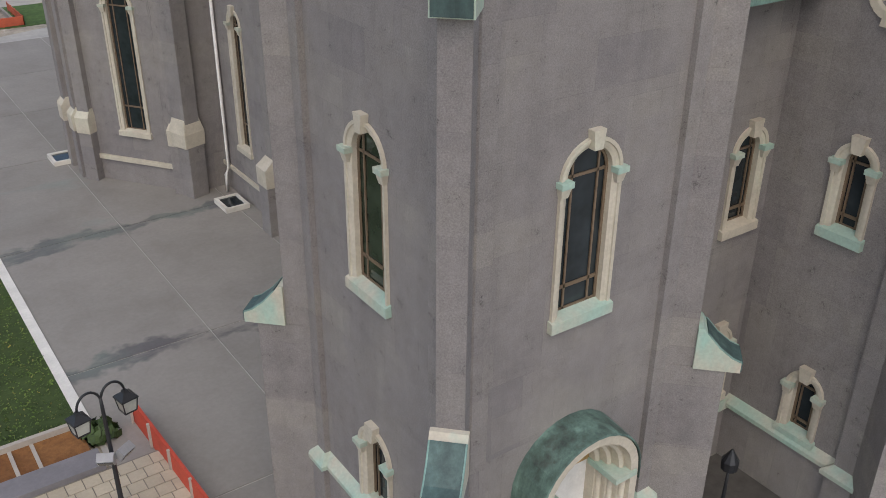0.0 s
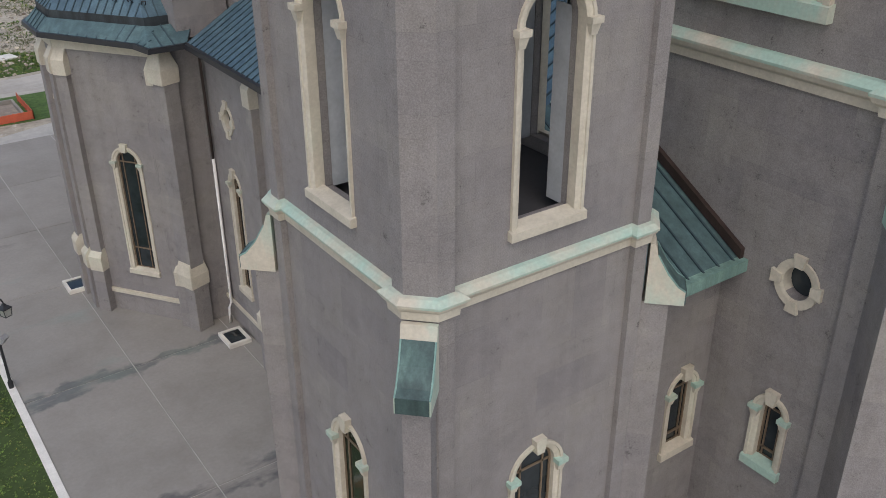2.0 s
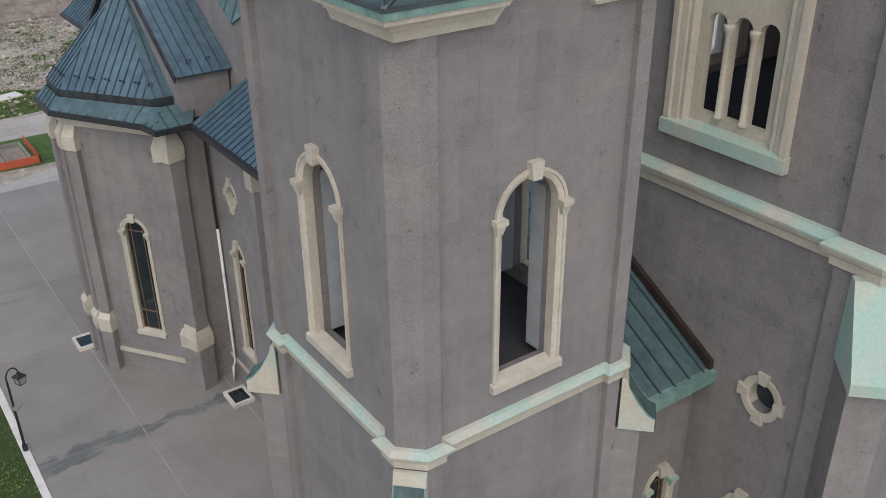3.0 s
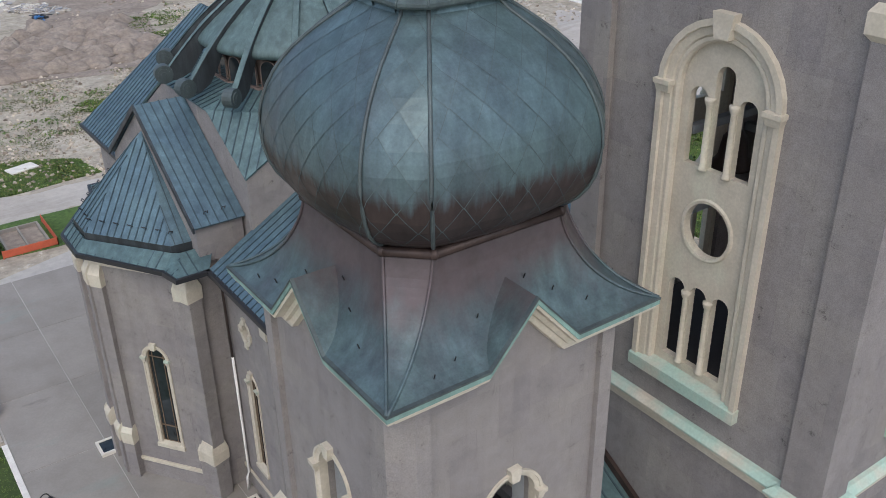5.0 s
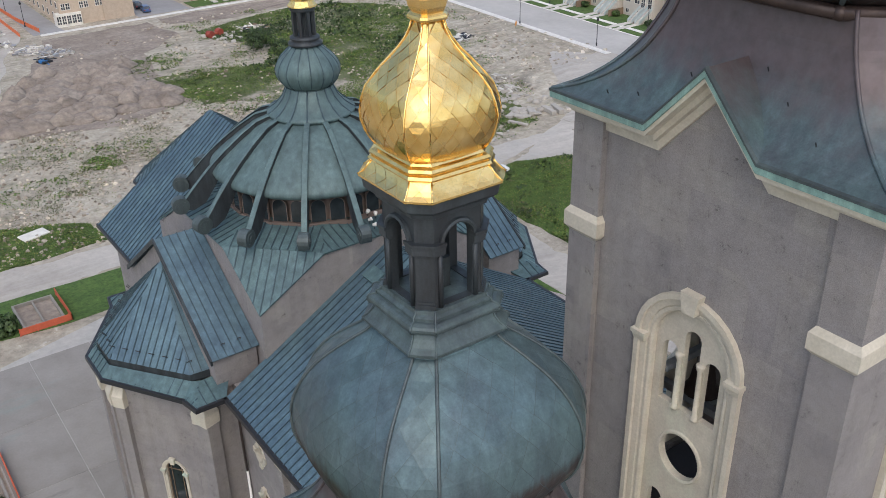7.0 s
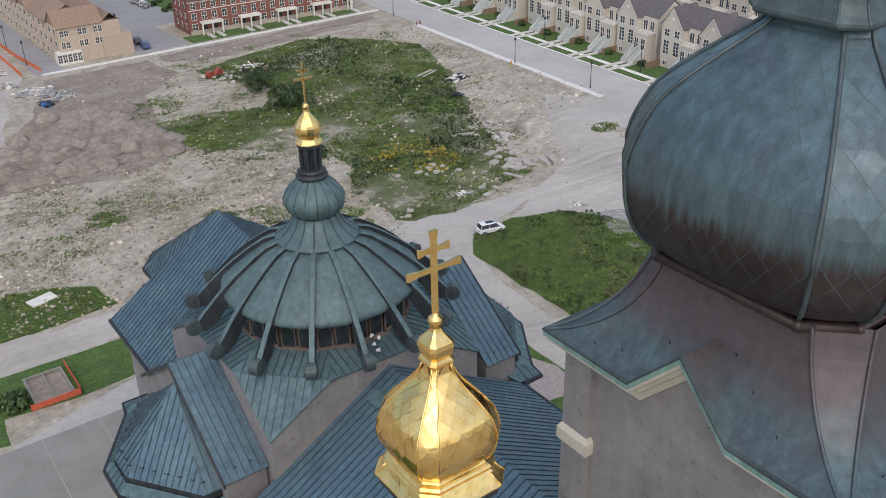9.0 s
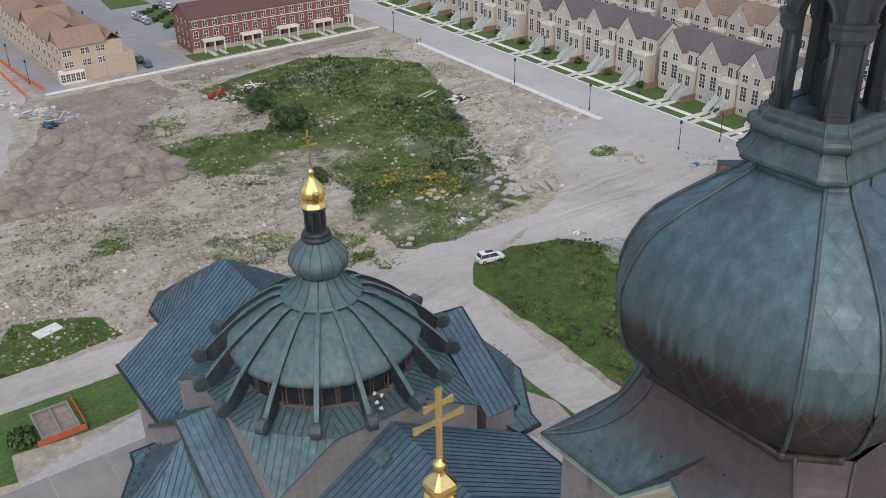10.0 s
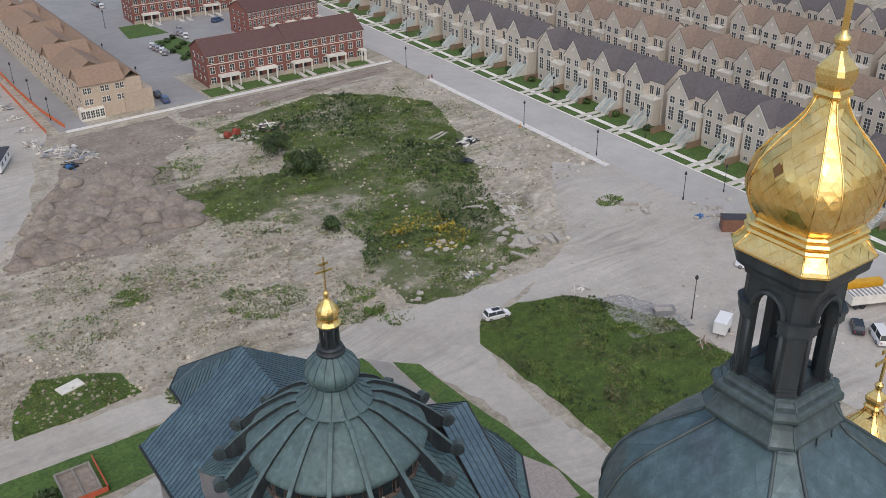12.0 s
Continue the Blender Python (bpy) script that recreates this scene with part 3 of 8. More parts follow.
        g.tube([(*square_cut(a * s + 0.01, K * a * s)[i], Z(z)) for a, z in neck[2:]], 0.035 * s, 6)
        part("corner_roll", g, NECK_COPPER, neck_part, "", True)
    lantern = part("lantern", cut_loft([(1.24 * s, None, Z(46.6)), (1.34 * s, None, Z(46.66)), (1.38 * s, None, Z(46.8)), (1.58 * s, None, Z(46.95)), (1.62 * s, None, Z(47.0)), (1.66 * s, None, Z(47.3))]), COPPER_DARK, tower, "dark copper lantern with arched openings", m=upper)

    def turned(k, geo):
        geo.v = [FACES[k] @ Vector(p) for p in geo.v]
        return geo

    for k in range(4):
        g = Geo()
        pierced(g, -0.84, 0.84, 43.7, 46.7, 0.26, [(0, 0.52, 43.75, 45.75, "arch")])
        g.v = [(x * s, (y - 1.2) * s, Z(z)) for x, y, z in g.v]
        part("arcade_wall", turned(k, g), COPPER_DARK, lantern)
        g = Geo()
        for o, z0, z1 in ((0.0, 43.7, 46.7), (0.09, 43.7, 43.86), (0.045, 43.86, 43.94)):
            g.prism([((-1.22 - o) * s, (-0.83 - o * 0.4) * s), ((-0.83 - o * 0.4) * s, (-1.22 - o) * s), (-0.7 * s, -1.0 * s), (-1.0 * s, -0.7 * s)], Z(z0), Z(z1))
        part("corner_pier", turned(k, g), COPPER_DARK, lantern)
        for ax, ay in ((-0.62, -1.2), (-1.2, -0.62)):
            g = Geo()
            g.tube([(ax * s, ay * s, Z(43.72)), (ax * s, ay * s, Z(45.6))], 0.085 * s, 10)
            part("shaft", turned(k, g), COPPER_DARK, lantern, "", True)
        g = Geo()
        for o, z0, z1 in ((0.06, 45.42, 45.5), (0.12, 45.5, 45.74), (0.17, 45.74, 45.84)):
            b = 1.22 + o
            g.prism([(-b * s, -0.5 * s), (-b * s, (-0.83 - o * 0.4) * s), ((-0.83 - o * 0.4) * s, -b * s), (-0.5 * s, -b * s), (-0.5 * s, -1.1 * s), (-0.8 * s, -1.1 * s), (-1.1 * s, -0.8 * s), (-1.1 * s, -0.5 * s)], Z(z0), Z(z1))
        part("capital", turned(k, g), COPPER_DARK, lantern)
        arch = surround((0, 0.52, 45.7, 45.78, "arch"), [(0.0, 0.02), (0.0, -0.1), (0.05, -0.13), (0.12, -0.1), (0.14, 0.02)])
        g = Geo()
        g.v, g.f, g.m = [(x * s, (y - 1.2) * s, Z(z)) for x, y, z in arch.v], arch.f, arch.m
        part("arch_moulding", turned(k, g), COPPER_DARK, lantern)
    g = Geo()
    g.box(-0.34 * s, 0.34 * s, -0.34 * s, 0.34 * s, Z(43.7), Z(44.7))
    g.lathe([(0.3 * s, Z(44.7)), (0.12 * s, Z(44.85)), (0.07 * s, Z(45.3)), (0.11 * s, Z(45.4)), (0.02 * s, Z(45.55))], 12)
    part("core", g, COPPER_DARK, lantern)
    gold = smooth_profile([(1.26, 48.3), (1.45, 48.6), (1.575, 49.05), (1.57, 49.45), (1.42, 50.0), (1.08, 50.5), (0.68, 51.0), (0.44, 51.4), (0.34, 51.75)], 3)
    gold = [(a * s, Z(z)) for a, z in gold]
    base = [(1.7, 47.3), (1.735, 47.34), (1.735, 47.4), (1.66, 47.45), (1.52, 47.62), (1.41, 47.8), (1.44, 47.83), (1.49, 47.89), (1.44, 47.96), (1.39, 47.98), (1.43, 48.02), (1.455, 48.08), (1.4, 48.15), (1.3, 48.2), (1.24, 48.3)]
    cupola = part("gilt_cupola", bulb_body([(a - 0.03, z) for a, z in gold]), GOLD, tower, "gilded onion cupola of diamond plates", m=upper)
    base_part = part("flared_base", cut_loft([(a * s, None, Z(z)) for a, z in base]), GOLD, cupola)
    flare = [(a * s, Z(z)) for a, z in base[2:6]]
    flare_skin = part("plate_skin", shingles(flare, gilt[0] * 1.2, gilt[1], 0.006, rng, 0.012, 0.0, 0.012), [GOLD, GOLD_SEAM], base_part)
    tagged(flare_skin, "gold diamond plates on the flared foot", kind="stuff")
    skin = part("plate_skin", shingles(gold, *gilt, 0.008 * s, rng, 0.011, 1.0, 0.014), [GOLD, GOLD_SEAM], cupola, "gold diamond plates with raised edges")
    tagged(skin, "gold diamond plates with raised edges", kind="stuff")
    for i in range(8):
        g = Geo()
        g.tube([(*square_cut(a + 0.015 * s, K * a)[i], z) for a, z in gold[::2] + gold[-1:]], 0.03 * s, 6)
        part("rib", g, GOLD, cupola, "", True)
        g = Geo()
        g.tube([(*square_cut((a + 0.01) * s, K * a * s)[i], Z(z)) for a, z in base[2:6]], 0.03 * s, 6)
        part("corner_roll", g, GOLD, base_part, "", True)
    top = [(0.34, 51.7), (0.44, 51.78), (0.46, 51.84), (0.44, 51.9), (0.36, 51.97), (0.42, 52.12), (0.47, 52.36), (0.44, 52.5), (0.3, 52.68), (0.17, 52.84), (0.13, 52.95)]
    part("finial_bulb", cut_loft([(a * s, None, Z(z)) for a, z in top]), GOLD, cupola)
    g = Geo()
    g.lathe([(r * s, Z(z)) for r, z in ((0.12, 52.93), (0.19, 52.98), (0.12, 53.03), (0.21, 53.1), (0.24, 53.2), (0.21, 53.3), (0.1, 53.38), (0.1, 53.45))], 14)
    part("ball", g, GOLD, cupola, "", True)
    g = Geo()
    g.loft([[(x * s, y * s, Z(z)) for x, y in ((-w, -0.06), (w, -0.06), (w, 0.06), (-w, 0.06))] for w, z in ((0.085, 53.4), (0.085, 55.9), (0.14, 56.15))])
    for hw, z in ((0.54, 55.55), (0.93, 54.92)):
        g.loft([[(x * s, y * s, Z(z + dz)) for y, dz in ((-0.05, -t), (0.05, -t), (0.05, t), (-0.05, t))] for x, t in ((-hw, 0.13), (-hw * 0.6, 0.075), (hw * 0.6, 0.075), (hw, 0.13))])
    part("cross", g, GOLD, cupola, "gilt two-barred cross")
    return cupola


def window(parent, m, h, depth, frame_w, proud, sill, key, glass=GLASS, sill_mat=STONE_GREEN, cap_mat=STONE_GREEN, bars=True, glazed=True, fancy=True):
    """A window with a moulded cream stone surround: imposts, keystone, sill, brown timber bars and a pane. Local x along the wall, -y outward."""
    xc, hw, zb, zs, kind = h
    w = part("window", surround(h, [(-0.03, depth * 0.6), (-0.03, 0.0), (0.05, -proud * 0.4), (frame_w * 0.55, -proud * 0.55), (frame_w * 0.6, -proud), (frame_w, -proud), (frame_w, 0.03)]), STONE, parent, "arched window in a cream stone surround", m=m)
    ex = hw + frame_w
    if sill:
        g = Geo()
        g.loft([[(x, y, z) for y, z in ((0.25, zb + 0.1), (-proud - 0.09, zb - 0.03), (-proud - 0.09, zb - sill * 0.82), (0.02, zb - sill * 0.82))] for x in (xc - ex - 0.06, xc + ex + 0.06)])
        part("sill", g, sill_mat, w, "sloping stone sill stained green")
    if key:
        g = Geo()
        zt = zs + hw
        g.loft([[(x, y, z) for x, y in ((xc - wd, -proud - 0.13), (xc + wd, -proud - 0.13), (xc + wd, 0.02), (xc - wd, 0.02))] for wd, z in ((key * 0.68, zt - 0.05), (key, zt + frame_w + 0.22))])
        part("keystone", g, STONE, w)
    if fancy:
        for sx in (-1, 1):
            x0 = xc + sx * (hw - 0.06)
            x1 = xc + sx * (ex + 0.09)
            a, b = min(x0, x1), max(x0, x1)
            g = Geo()
            g.box(a, b, -proud - 0.14, 0.02, zs - 0.08, zs + 0.08)
            part("impost", g, cap_mat, w)
            g = Geo()
            g.loft([[(a + i * (sx > 0) * 0 + i, -proud - 0.12 + i, z), (b - i, -proud - 0.12 + i, z), (b - i, 0.02, z), (a + i, 0.02, z)] for i, z in ((0.09, zs - 0.36), (0.03, zs - 0.09))])
            part("impost_block", g, STONE, w)
    if glazed:
        part("pane", pane_geo((xc, hw - 0.02, zb, zs, kind), depth * 0.62), glass, w, "dark reflecting glass")
        if bars:
            g = surround((xc, hw - 0.11, zb + 0.08, zs, kind), [(0.0, depth * 0.56), (0.0, depth * 0.45), (0.12, depth * 0.45), (0.12, depth * 0.56)])
            y0, y1 = depth * 0.48, depth * 0.58
            g.box(xc - hw, xc + hw, y0, y1, zb, zb + 0.14)
            g.box(xc - hw, xc + hw, y0, y1, zs - 0.04, zs + 0.04)
            zq = zb + (zs - zb) * 0.2
            g.box(xc - hw, xc + hw, y0, y1, zq - 0.05, zq + 0.05)
            for sx in (-0.55, 0.55):
                g.box(xc + sx * hw - 0.03, xc + sx * hw + 0.03, y0, y1, zb, zs + hw * 0.75)
            part("timber_frame", g, WOOD, w)
    return w


def oculus(parent, m, x, z, r, depth, ry=1.0):
    h = (x, r, ry, z, "circle")
    w = part("round_window", surround(h, [(-0.025, depth * 0.7), (-0.025, -0.02), (0.06, -0.06), (0.28, -0.08), (0.28, 0.02)]), STONE, parent, "round window with four keystones", m=m)
    for k in range(4):
        a = radians(90 * k)
        g = Geo()
        ca, sa = math.cos(a), math.sin(a)
        for o, p, q in (((0.0, 0.36, 0.2),)):
            pts = []
            for rr, wd in ((r + 0.0, 0.15), (r + 0.40, 0.24)):
                for t in (-wd, wd):
                    pts.append((x + rr * ca - t * sa, z + (rr * sa * (ry if abs(sa) > 0.5 else 1)) + t * ca))
            ring = [pts[0], pts[1], pts[3], pts[2]]
            g.loft([[(px, y, pz) for px, pz in ring] for y in (-0.14, 0.02)])
        part("keystone", g, STONE, w)
    part("pane", pane_geo(h, depth * 0.6), GLASS, w)
    return w


def tower_plan(a, panel, edge, cut):
    pts = []
    for k in range(4):
        for x, y in ((-a + cut, -a), (-edge, -a), (-edge, -panel), (edge, -panel), (edge, -a), (a - cut, -a)):
            p = FACES[k] @ Vector((x, y, 0))
            pts.append((p.x, p.y))
    return pts


def gable_top(half_v, base, rise):
    return lambda x: base + max(0.0, 1 - abs(x) / half_v) * rise


rng = random.Random(5)


def corner_tower(m):
    t = thing("corner_tower", "grey stucco corner tower with copper onion and gilt cupola", "tower", m, "corner towers of the church")
    A, P, E, CUT, D = 4.2, 4.0, 3.1, 0.6, 0.55
    win_mid, win_top = (0, 0.78, 10.75, 14.6, "arch"), (-0.1, 0.97, 22.85, 27.78, "arch")
    for k in range(4):
        mw = on_wall(P, k)
        low = (0, 1.0, 0.0, 5.3, "arch") if k == 0 else (0.0, 0.62, 2.1, 5.0, "arch")
        g = Geo()
        pierced(g, -E, E, 0, 9.0, D, [low])
        pierced(g, -E, E, 9.0, 21.5, D, [win_mid])
        pierced(g, -E, E, 21.5, 33.3, D, [win_top], 0, gable_top(1.5, 33.3, 1.6))
        part("wall", g, STUCCO, t, m=mw)
        window(t, mw, win_mid, 0.36, 0.24, 0.1, 0.42, 0.2, GLASS_GREEN if k == 3 else GLASS)
        w = window(t, mw, win_top, 0.5, 0.22, 0.09, 0.32, 0.21, glazed=False, sill_mat=STONE, cap_mat=STONE)
        g = Geo()
        for sx in (-1, 1):
            x = win_top[0] + sx * (win_top[1] + 0.02)
            g.box(min(x, x + sx * 0.05), max(x, x + sx * 0.05), 0.28, 1.15, 22.8, 28.0)
        part("inner_reveal", g, INNER, w, "pale plastered inner reveal")
        if k:
            window(t, mw, low, 0.5, 0.30, 0.12, 0.4, 0.24)
        g = Geo()
        corner = [(-A, -E), (-A, -A + CUT), (-A + CUT, -A), (-E, -A), (-E, -P + D), (-P + D, -E)]
        g.prism(corner, 0, 33.6)
        g.v = [FACES[k] @ Vector(p) for p in g.v]
        part("corner_pier", g, STUCCO, t)
        diag = FACES[k] @ Matrix.Rotation(radians(-45), 4, 'Z')
        for r0, r1, z1, over, cap_h in ((5.2, 6.3, 19.2, 0.42, 1.8), (5.2, 7.25, 7.7, 0.4, 1.4)):
            g = Geo()
            hw = 0.36 if r1 < 7 else 0.39
            g.box(-hw, hw, -r1, -r0, 0, z1)
            b = part("buttress", g, STUCCO, t, m=diag)
            inner = 6.3 if r1 > 7 else 5.6
            top_z = z1 + cap_h + (0.15 if r1 < 7 else 0.0)
            run = r1 + over - inner
            slope = [(-inner - 0.12 * run, top_z), (-inner - 0.22 * run, z1 + cap_h * 0.86), (-inner - 0.5 * run, z1 + cap_h * 0.55), (-inner - 0.8 * run, z1 + cap_h * 0.32), (-inner - run, z1 + cap_h * 0.24)]
            g = Geo()
            g.loft([[(x * (hw + 0.1), y, z) for y, z in [(-inner, z1), (-inner, top_z)] + slope + [(-inner - run, z1)]] for x in (-1, 1)])
            part("stone_cap", g, STONE_WASH, b, "stone weathering cap washed with copper green")
            g = Geo()
            for (ya, za), (yb, zb) in zip(slope[1:], slope[2:]):
                g.loft([[(x, ya, za + 0.005), (x, yb, zb + 0.005), (x, yb - 0.01, zb + 0.04), (x, ya - 0.01, za + 0.04)] for x in (-hw - 0.06, hw + 0.06)])
            g.box(-hw - 0.06, hw + 0.06, -inner - run - 0.04, -inner - run - 0.003, z1 + 0.03, z1 + cap_h * 0.24 + 0.04)
            part("copper_cover", g, CAP_COPPER, b, "dark green weathered copper cover")
            g = Geo()
            for sx in (-1, 1):
                g.tube([(sx * (hw + 0.075), y, z + 0.03) for y, z in slope[1:]], 0.03, 6)
            part("edge_roll", g, COPPER_EDGE, b, "verdigris edge of the copper cover")
    plan = tower_plan(A, P, E, CUT)
    part("cornice", cornice(plan, [(0, 21.16), (0.09, 21.19), (0.11, 21.42), (0.2, 21.5), (0.25, 21.6), (0.0, 21.64)]), STONE, t, "cream stone string course")
    part("cornice_cover", cornice(plan, [(0.0, 21.62), (0.27, 21.6), (0.28, 21.67), (0.12, 21.8), (0.0, 21.83)]), STONE_GREEN, t)
    part("plinth", cornice(plan, [(0.2, 0.0), (0.2, 2.5), (0.0, 2.6)]), STUCCO, t)
    part("plinth_coping", cornice(plan, [(0.0, 2.5), (0.32, 2.52), (0.32, 2.68), (0.0, 2.95)]), STONE_GREEN, t)
    g = Geo()
    g.prism(square_cut(3.4, 0.5), 22.1, 22.45)
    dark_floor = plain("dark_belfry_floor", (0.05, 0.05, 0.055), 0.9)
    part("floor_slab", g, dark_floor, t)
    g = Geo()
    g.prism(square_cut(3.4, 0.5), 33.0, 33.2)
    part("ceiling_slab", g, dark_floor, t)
    onion_roof(t, 1.0, [(33.0, 33.0), (34.0, 34.0)], 1.0, 1.0, (0, 0), (0.95, 0.62), (0.46, 0.3), (37.9, 39.3), rng, 0.36)
    # arched portal on the front
    ms = on_wall(P, 0)
    door = part("portal", surround((0, 1.56, 0, 5.3, "arch"), [(0.0, 0.0), (0.0, -1.15), (0.28, -1.15), (0.31, -1.05), (0.31, 0.0)]), STONE, t, "deep arched stone portal", m=ms)
    part("hood", surround((0, 1.87, 4.9, 5.3, "arch"), [(0.0, 0.0), (0.0, -1.2), (0.05, -1.18), (0.14, 0.0)]), HOOD_COPPER, door, "green copper hood")
    for r, y in ((1.36, -0.85), (1.17, -0.55), (0.98, -0.25)):
        part("arch_order", surround((0, r, 0, 5.3, "arch"), [(0.0, 0.1), (0.0, y), (0.09, y - 0.06), (0.21, y), (0.21, 0.1)]), STONE, door)
    for sx in (-1, 1):
        for r, y in ((1.47, -0.95), (1.28, -0.65), (1.09, -0.35)):
            g = Geo()
            g.tube([(sx * r, y, 0.0), (sx * r, y, 5.1)], 0.09, 10)
            part("column", g, STONE, door, "", True)
        g = Geo()
        g.box(sx * 1.34 - 0.42, sx * 1.34 + 0.42, -1.2, 0.0, 5.1, 5.3)
        part("capital_band", g, STONE_GREEN, door)
    g = Geo()
    h = (0, 1.0, 5.25, 5.3, "arch")
    part("tympanum", pane_geo(h, 0.02), plain("ochre_mosaic", (0.34, 0.22, 0.08), 0.4, 0, 0.3, 30), door, "mosaic tympanum of ochre, white and violet shapes")
    for x, z, rx, rz, col in ((0.0, 5.8, 0.36, 0.16, (0.62, 0.6, 0.66)), (-0.08, 5.55, 0.42, 0.1, (0.45, 0.36, 0.52)), (0.2, 6.02, 0.26, 0.08, (0.35, 0.10, 0.07))):
        part("mosaic_shape", pane_geo((x, rx, rz / rx, z, "circle"), 0.01), plain("mosaic", col, 0.4), door)
    g = Geo()
    g.box(-1.0, 1.0, 0.1, 0.2, 0, 5.25)
    part("door", g, WHITE, door, "white double door")
    return t


def bell_tower():
    t = thing("bell_tower", "tall grey stucco bell tower with copper onion and gilt cupola", "tower", pose(AXIS_X, -2.05, 0))
    A, P, E, D = 6.38, 6.1, 4.85, 0.7
    big = (0, 1.95, 27.0, 38.1, "arch")
    for k in range(4):
        mw = on_wall(P, k)
        sx = 1 if k == 3 else -1
        xo = sx * 3.1
        ro, w2, w1 = (xo, 0.55, 1.0, 18.15, "circle"), (xo, 0.45, 10.75, 12.95, "arch"), (xo, 0.45, 2.95, 4.7, "arch")
        low = [ro, w2, w1] if k in (1, 3) else []
        g = Geo()
        pierced(g, -E, E, 0, 24.6, D, low)
        pierced(g, -E, E, 24.6, 46.4, D, [big], 0, gable_top(2.3, 46.4, 2.4))
        part("wall", g, STUCCO, t, m=mw)
        if low:
            oculus(t, mw, xo, 18.15, 0.55, D, 1.1)
            window(t, mw, w2, 0.5, 0.28, 0.12, 0.42, 0.24)
            window(t, mw, w1, 0.5, 0.28, 0.12, 0.3, 0.24)
        w = window(t, mw, big, 0.7, 0.55, 0.24, 0.62, 0.42, glazed=False, cap_mat=STONE)
        part("inner_order", surround((0, 1.72, 27.0, 38.1, "arch"), [(0.0, 0.5), (0.0, 0.02), (0.08, -0.06), (0.2, -0.06), (0.26, 0.02), (0.26, 0.5)]), STONE, w)
        g = Geo()
        holes = [(x, 0.37, 27.45, 30.45, "arch") for x in (-1.0, 0.0, 1.0)] + [(0, 0.98, 1.05, 33.15, "circle")]
        holes += [(x, 0.37, 35.35, 37.75, "arch") for x in (-1.0, 1.0)] + [(0, 0.37, 35.35, 38.65, "arch")]
        pierced(g, -1.75, 1.75, 27.0, 38.1, 0.28, holes, 0, lambda x: 38.1 + max(1.75 ** 2 - x * x, 0.0) ** 0.5)
        part("tracery", g, STONE, w, "cream stone tracery with a round eye", m=Matrix.Translation((0, 0.2, 0)))
        for x in (-0.5, 0.5):
            for z0, z1 in ((27.4, 30.4), (35.3, 37.75)):
                g = Geo()
                g.lathe([(0.17, z0), (0.17, z0 + 0.1), (0.11, z0 + 0.16), (0.105, z1 - 0.2), (0.17, z1 - 0.06), (0.19, z1 + 0.04), (0.19, z1 + 0.12)], 12, (x, 0.16))
                part("colonnette", g, STONE, w, "", True)
        part("eye_ring", surround((0, 0.98, 1.05, 33.15, "circle"), [(0.0, 0.3), (0.0, 0.14), (0.1, 0.12), (0.16, 0.2)]), STONE, w)
        g = Geo()
        g.box(-A, -E, -A, -E, 0, 46.7)
        g.v = [FACES[k] @ Vector(p) for p in g.v]
        part("corner_pier", g, STUCCO, t)
        g = Geo()
        g.loft([[(x, y, z) for x, y in ((-A - o, -A - o), (-E + o, -A - o), (-E + o, -E + o), (-A - o, -E + o))] for o, z in ((0.0, 40.95), (0.16, 41.15), (0.16, 41.75), (0.0, 42.0))])
        g.v = [FACES[k] @ Vector(p) for p in g.v]
        part("band_block", g, STONE, t, "cream stone band block")
        diag = FACES[k] @ Matrix.Rotation(radians(-45), 4, 'Z')
        g = Geo()
        g.box(-0.6, 0.6, -10.2, -8.0, 0, 21.6)
        b = part("buttress", g, STUCCO, t, m=diag)
        g = Geo()
        g.loft([[(x, y, z) for y, z in ((-8.6, 24.4), (-9.0, 24.4), (-10.7, 21.9), (-10.7, 21.5), (-8.6, 21.5))] for x in (-0.72, 0.72)])
        part("stone_cap", g, STONE_GREEN, b)
    plan = tower_plan(A, P, E, 0.02)
    part("cornice", cornice(plan, [(0, 24.36), (0.13, 24.4), (0.15, 24.68), (0.3, 24.8), (0.36, 24.97), (0.0, 25.02)]), STONE, t, "cream stone string course")
    part("cornice_cover", cornice(plan, [(0.0, 25.0), (0.39, 24.97), (0.4, 25.06), (0.16, 25.27), (0.0, 25.3)]), STONE_GREEN, t)
    part("plinth", cornice(plan, [(0.15, 0.0), (0.15, 2.4), (0.0, 2.5)]), STUCCO, t)
    part("plinth_coping", cornice(plan, [(0.0, 2.4), (0.3, 2.44), (0.3, 2.6), (0.0, 2.85)]), STONE_GREEN, t)
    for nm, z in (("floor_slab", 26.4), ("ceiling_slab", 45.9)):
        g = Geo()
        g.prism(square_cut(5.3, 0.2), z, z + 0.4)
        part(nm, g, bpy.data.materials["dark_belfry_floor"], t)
    frame = Geo()
    for y in (-1.6, 1.6):
        frame.box(-5.4, 5.4, y - 0.15, y + 0.15, 33.0, 33.35)
        frame.box(-5.4, 5.4, y - 0.15, y + 0.15, 36.2, 36.5)
    for x in (-3, 3):
        frame.box(x - 0.15, x + 0.15, -5.4, 5.4, 33.35, 33.7)
    part("bell_frame", frame, plain("grey_steel", (0.28, 0.30, 0.32), 0.5), t, "grey steel bell frame seen through the openings")
    for x, y, r in ((-3.4, 1.2, 0.8), (-3.2, -1.9, 1.0), (2.5, 0.0, 1.1)):
        g = Geo()
        g.lathe([(r, 36.2 - 2 * r), (r * 0.95, 36.3 - 2 * r), (r * 0.7, 36.2 - 1.5 * r), (r * 0.55, 36.2 - 0.6 * r), (r * 0.3, 36.2 - 0.3 * r), (0.08, 36.2)], 16, (x, y))
        part("bell", g, COPPER_BARE, t, "", True)
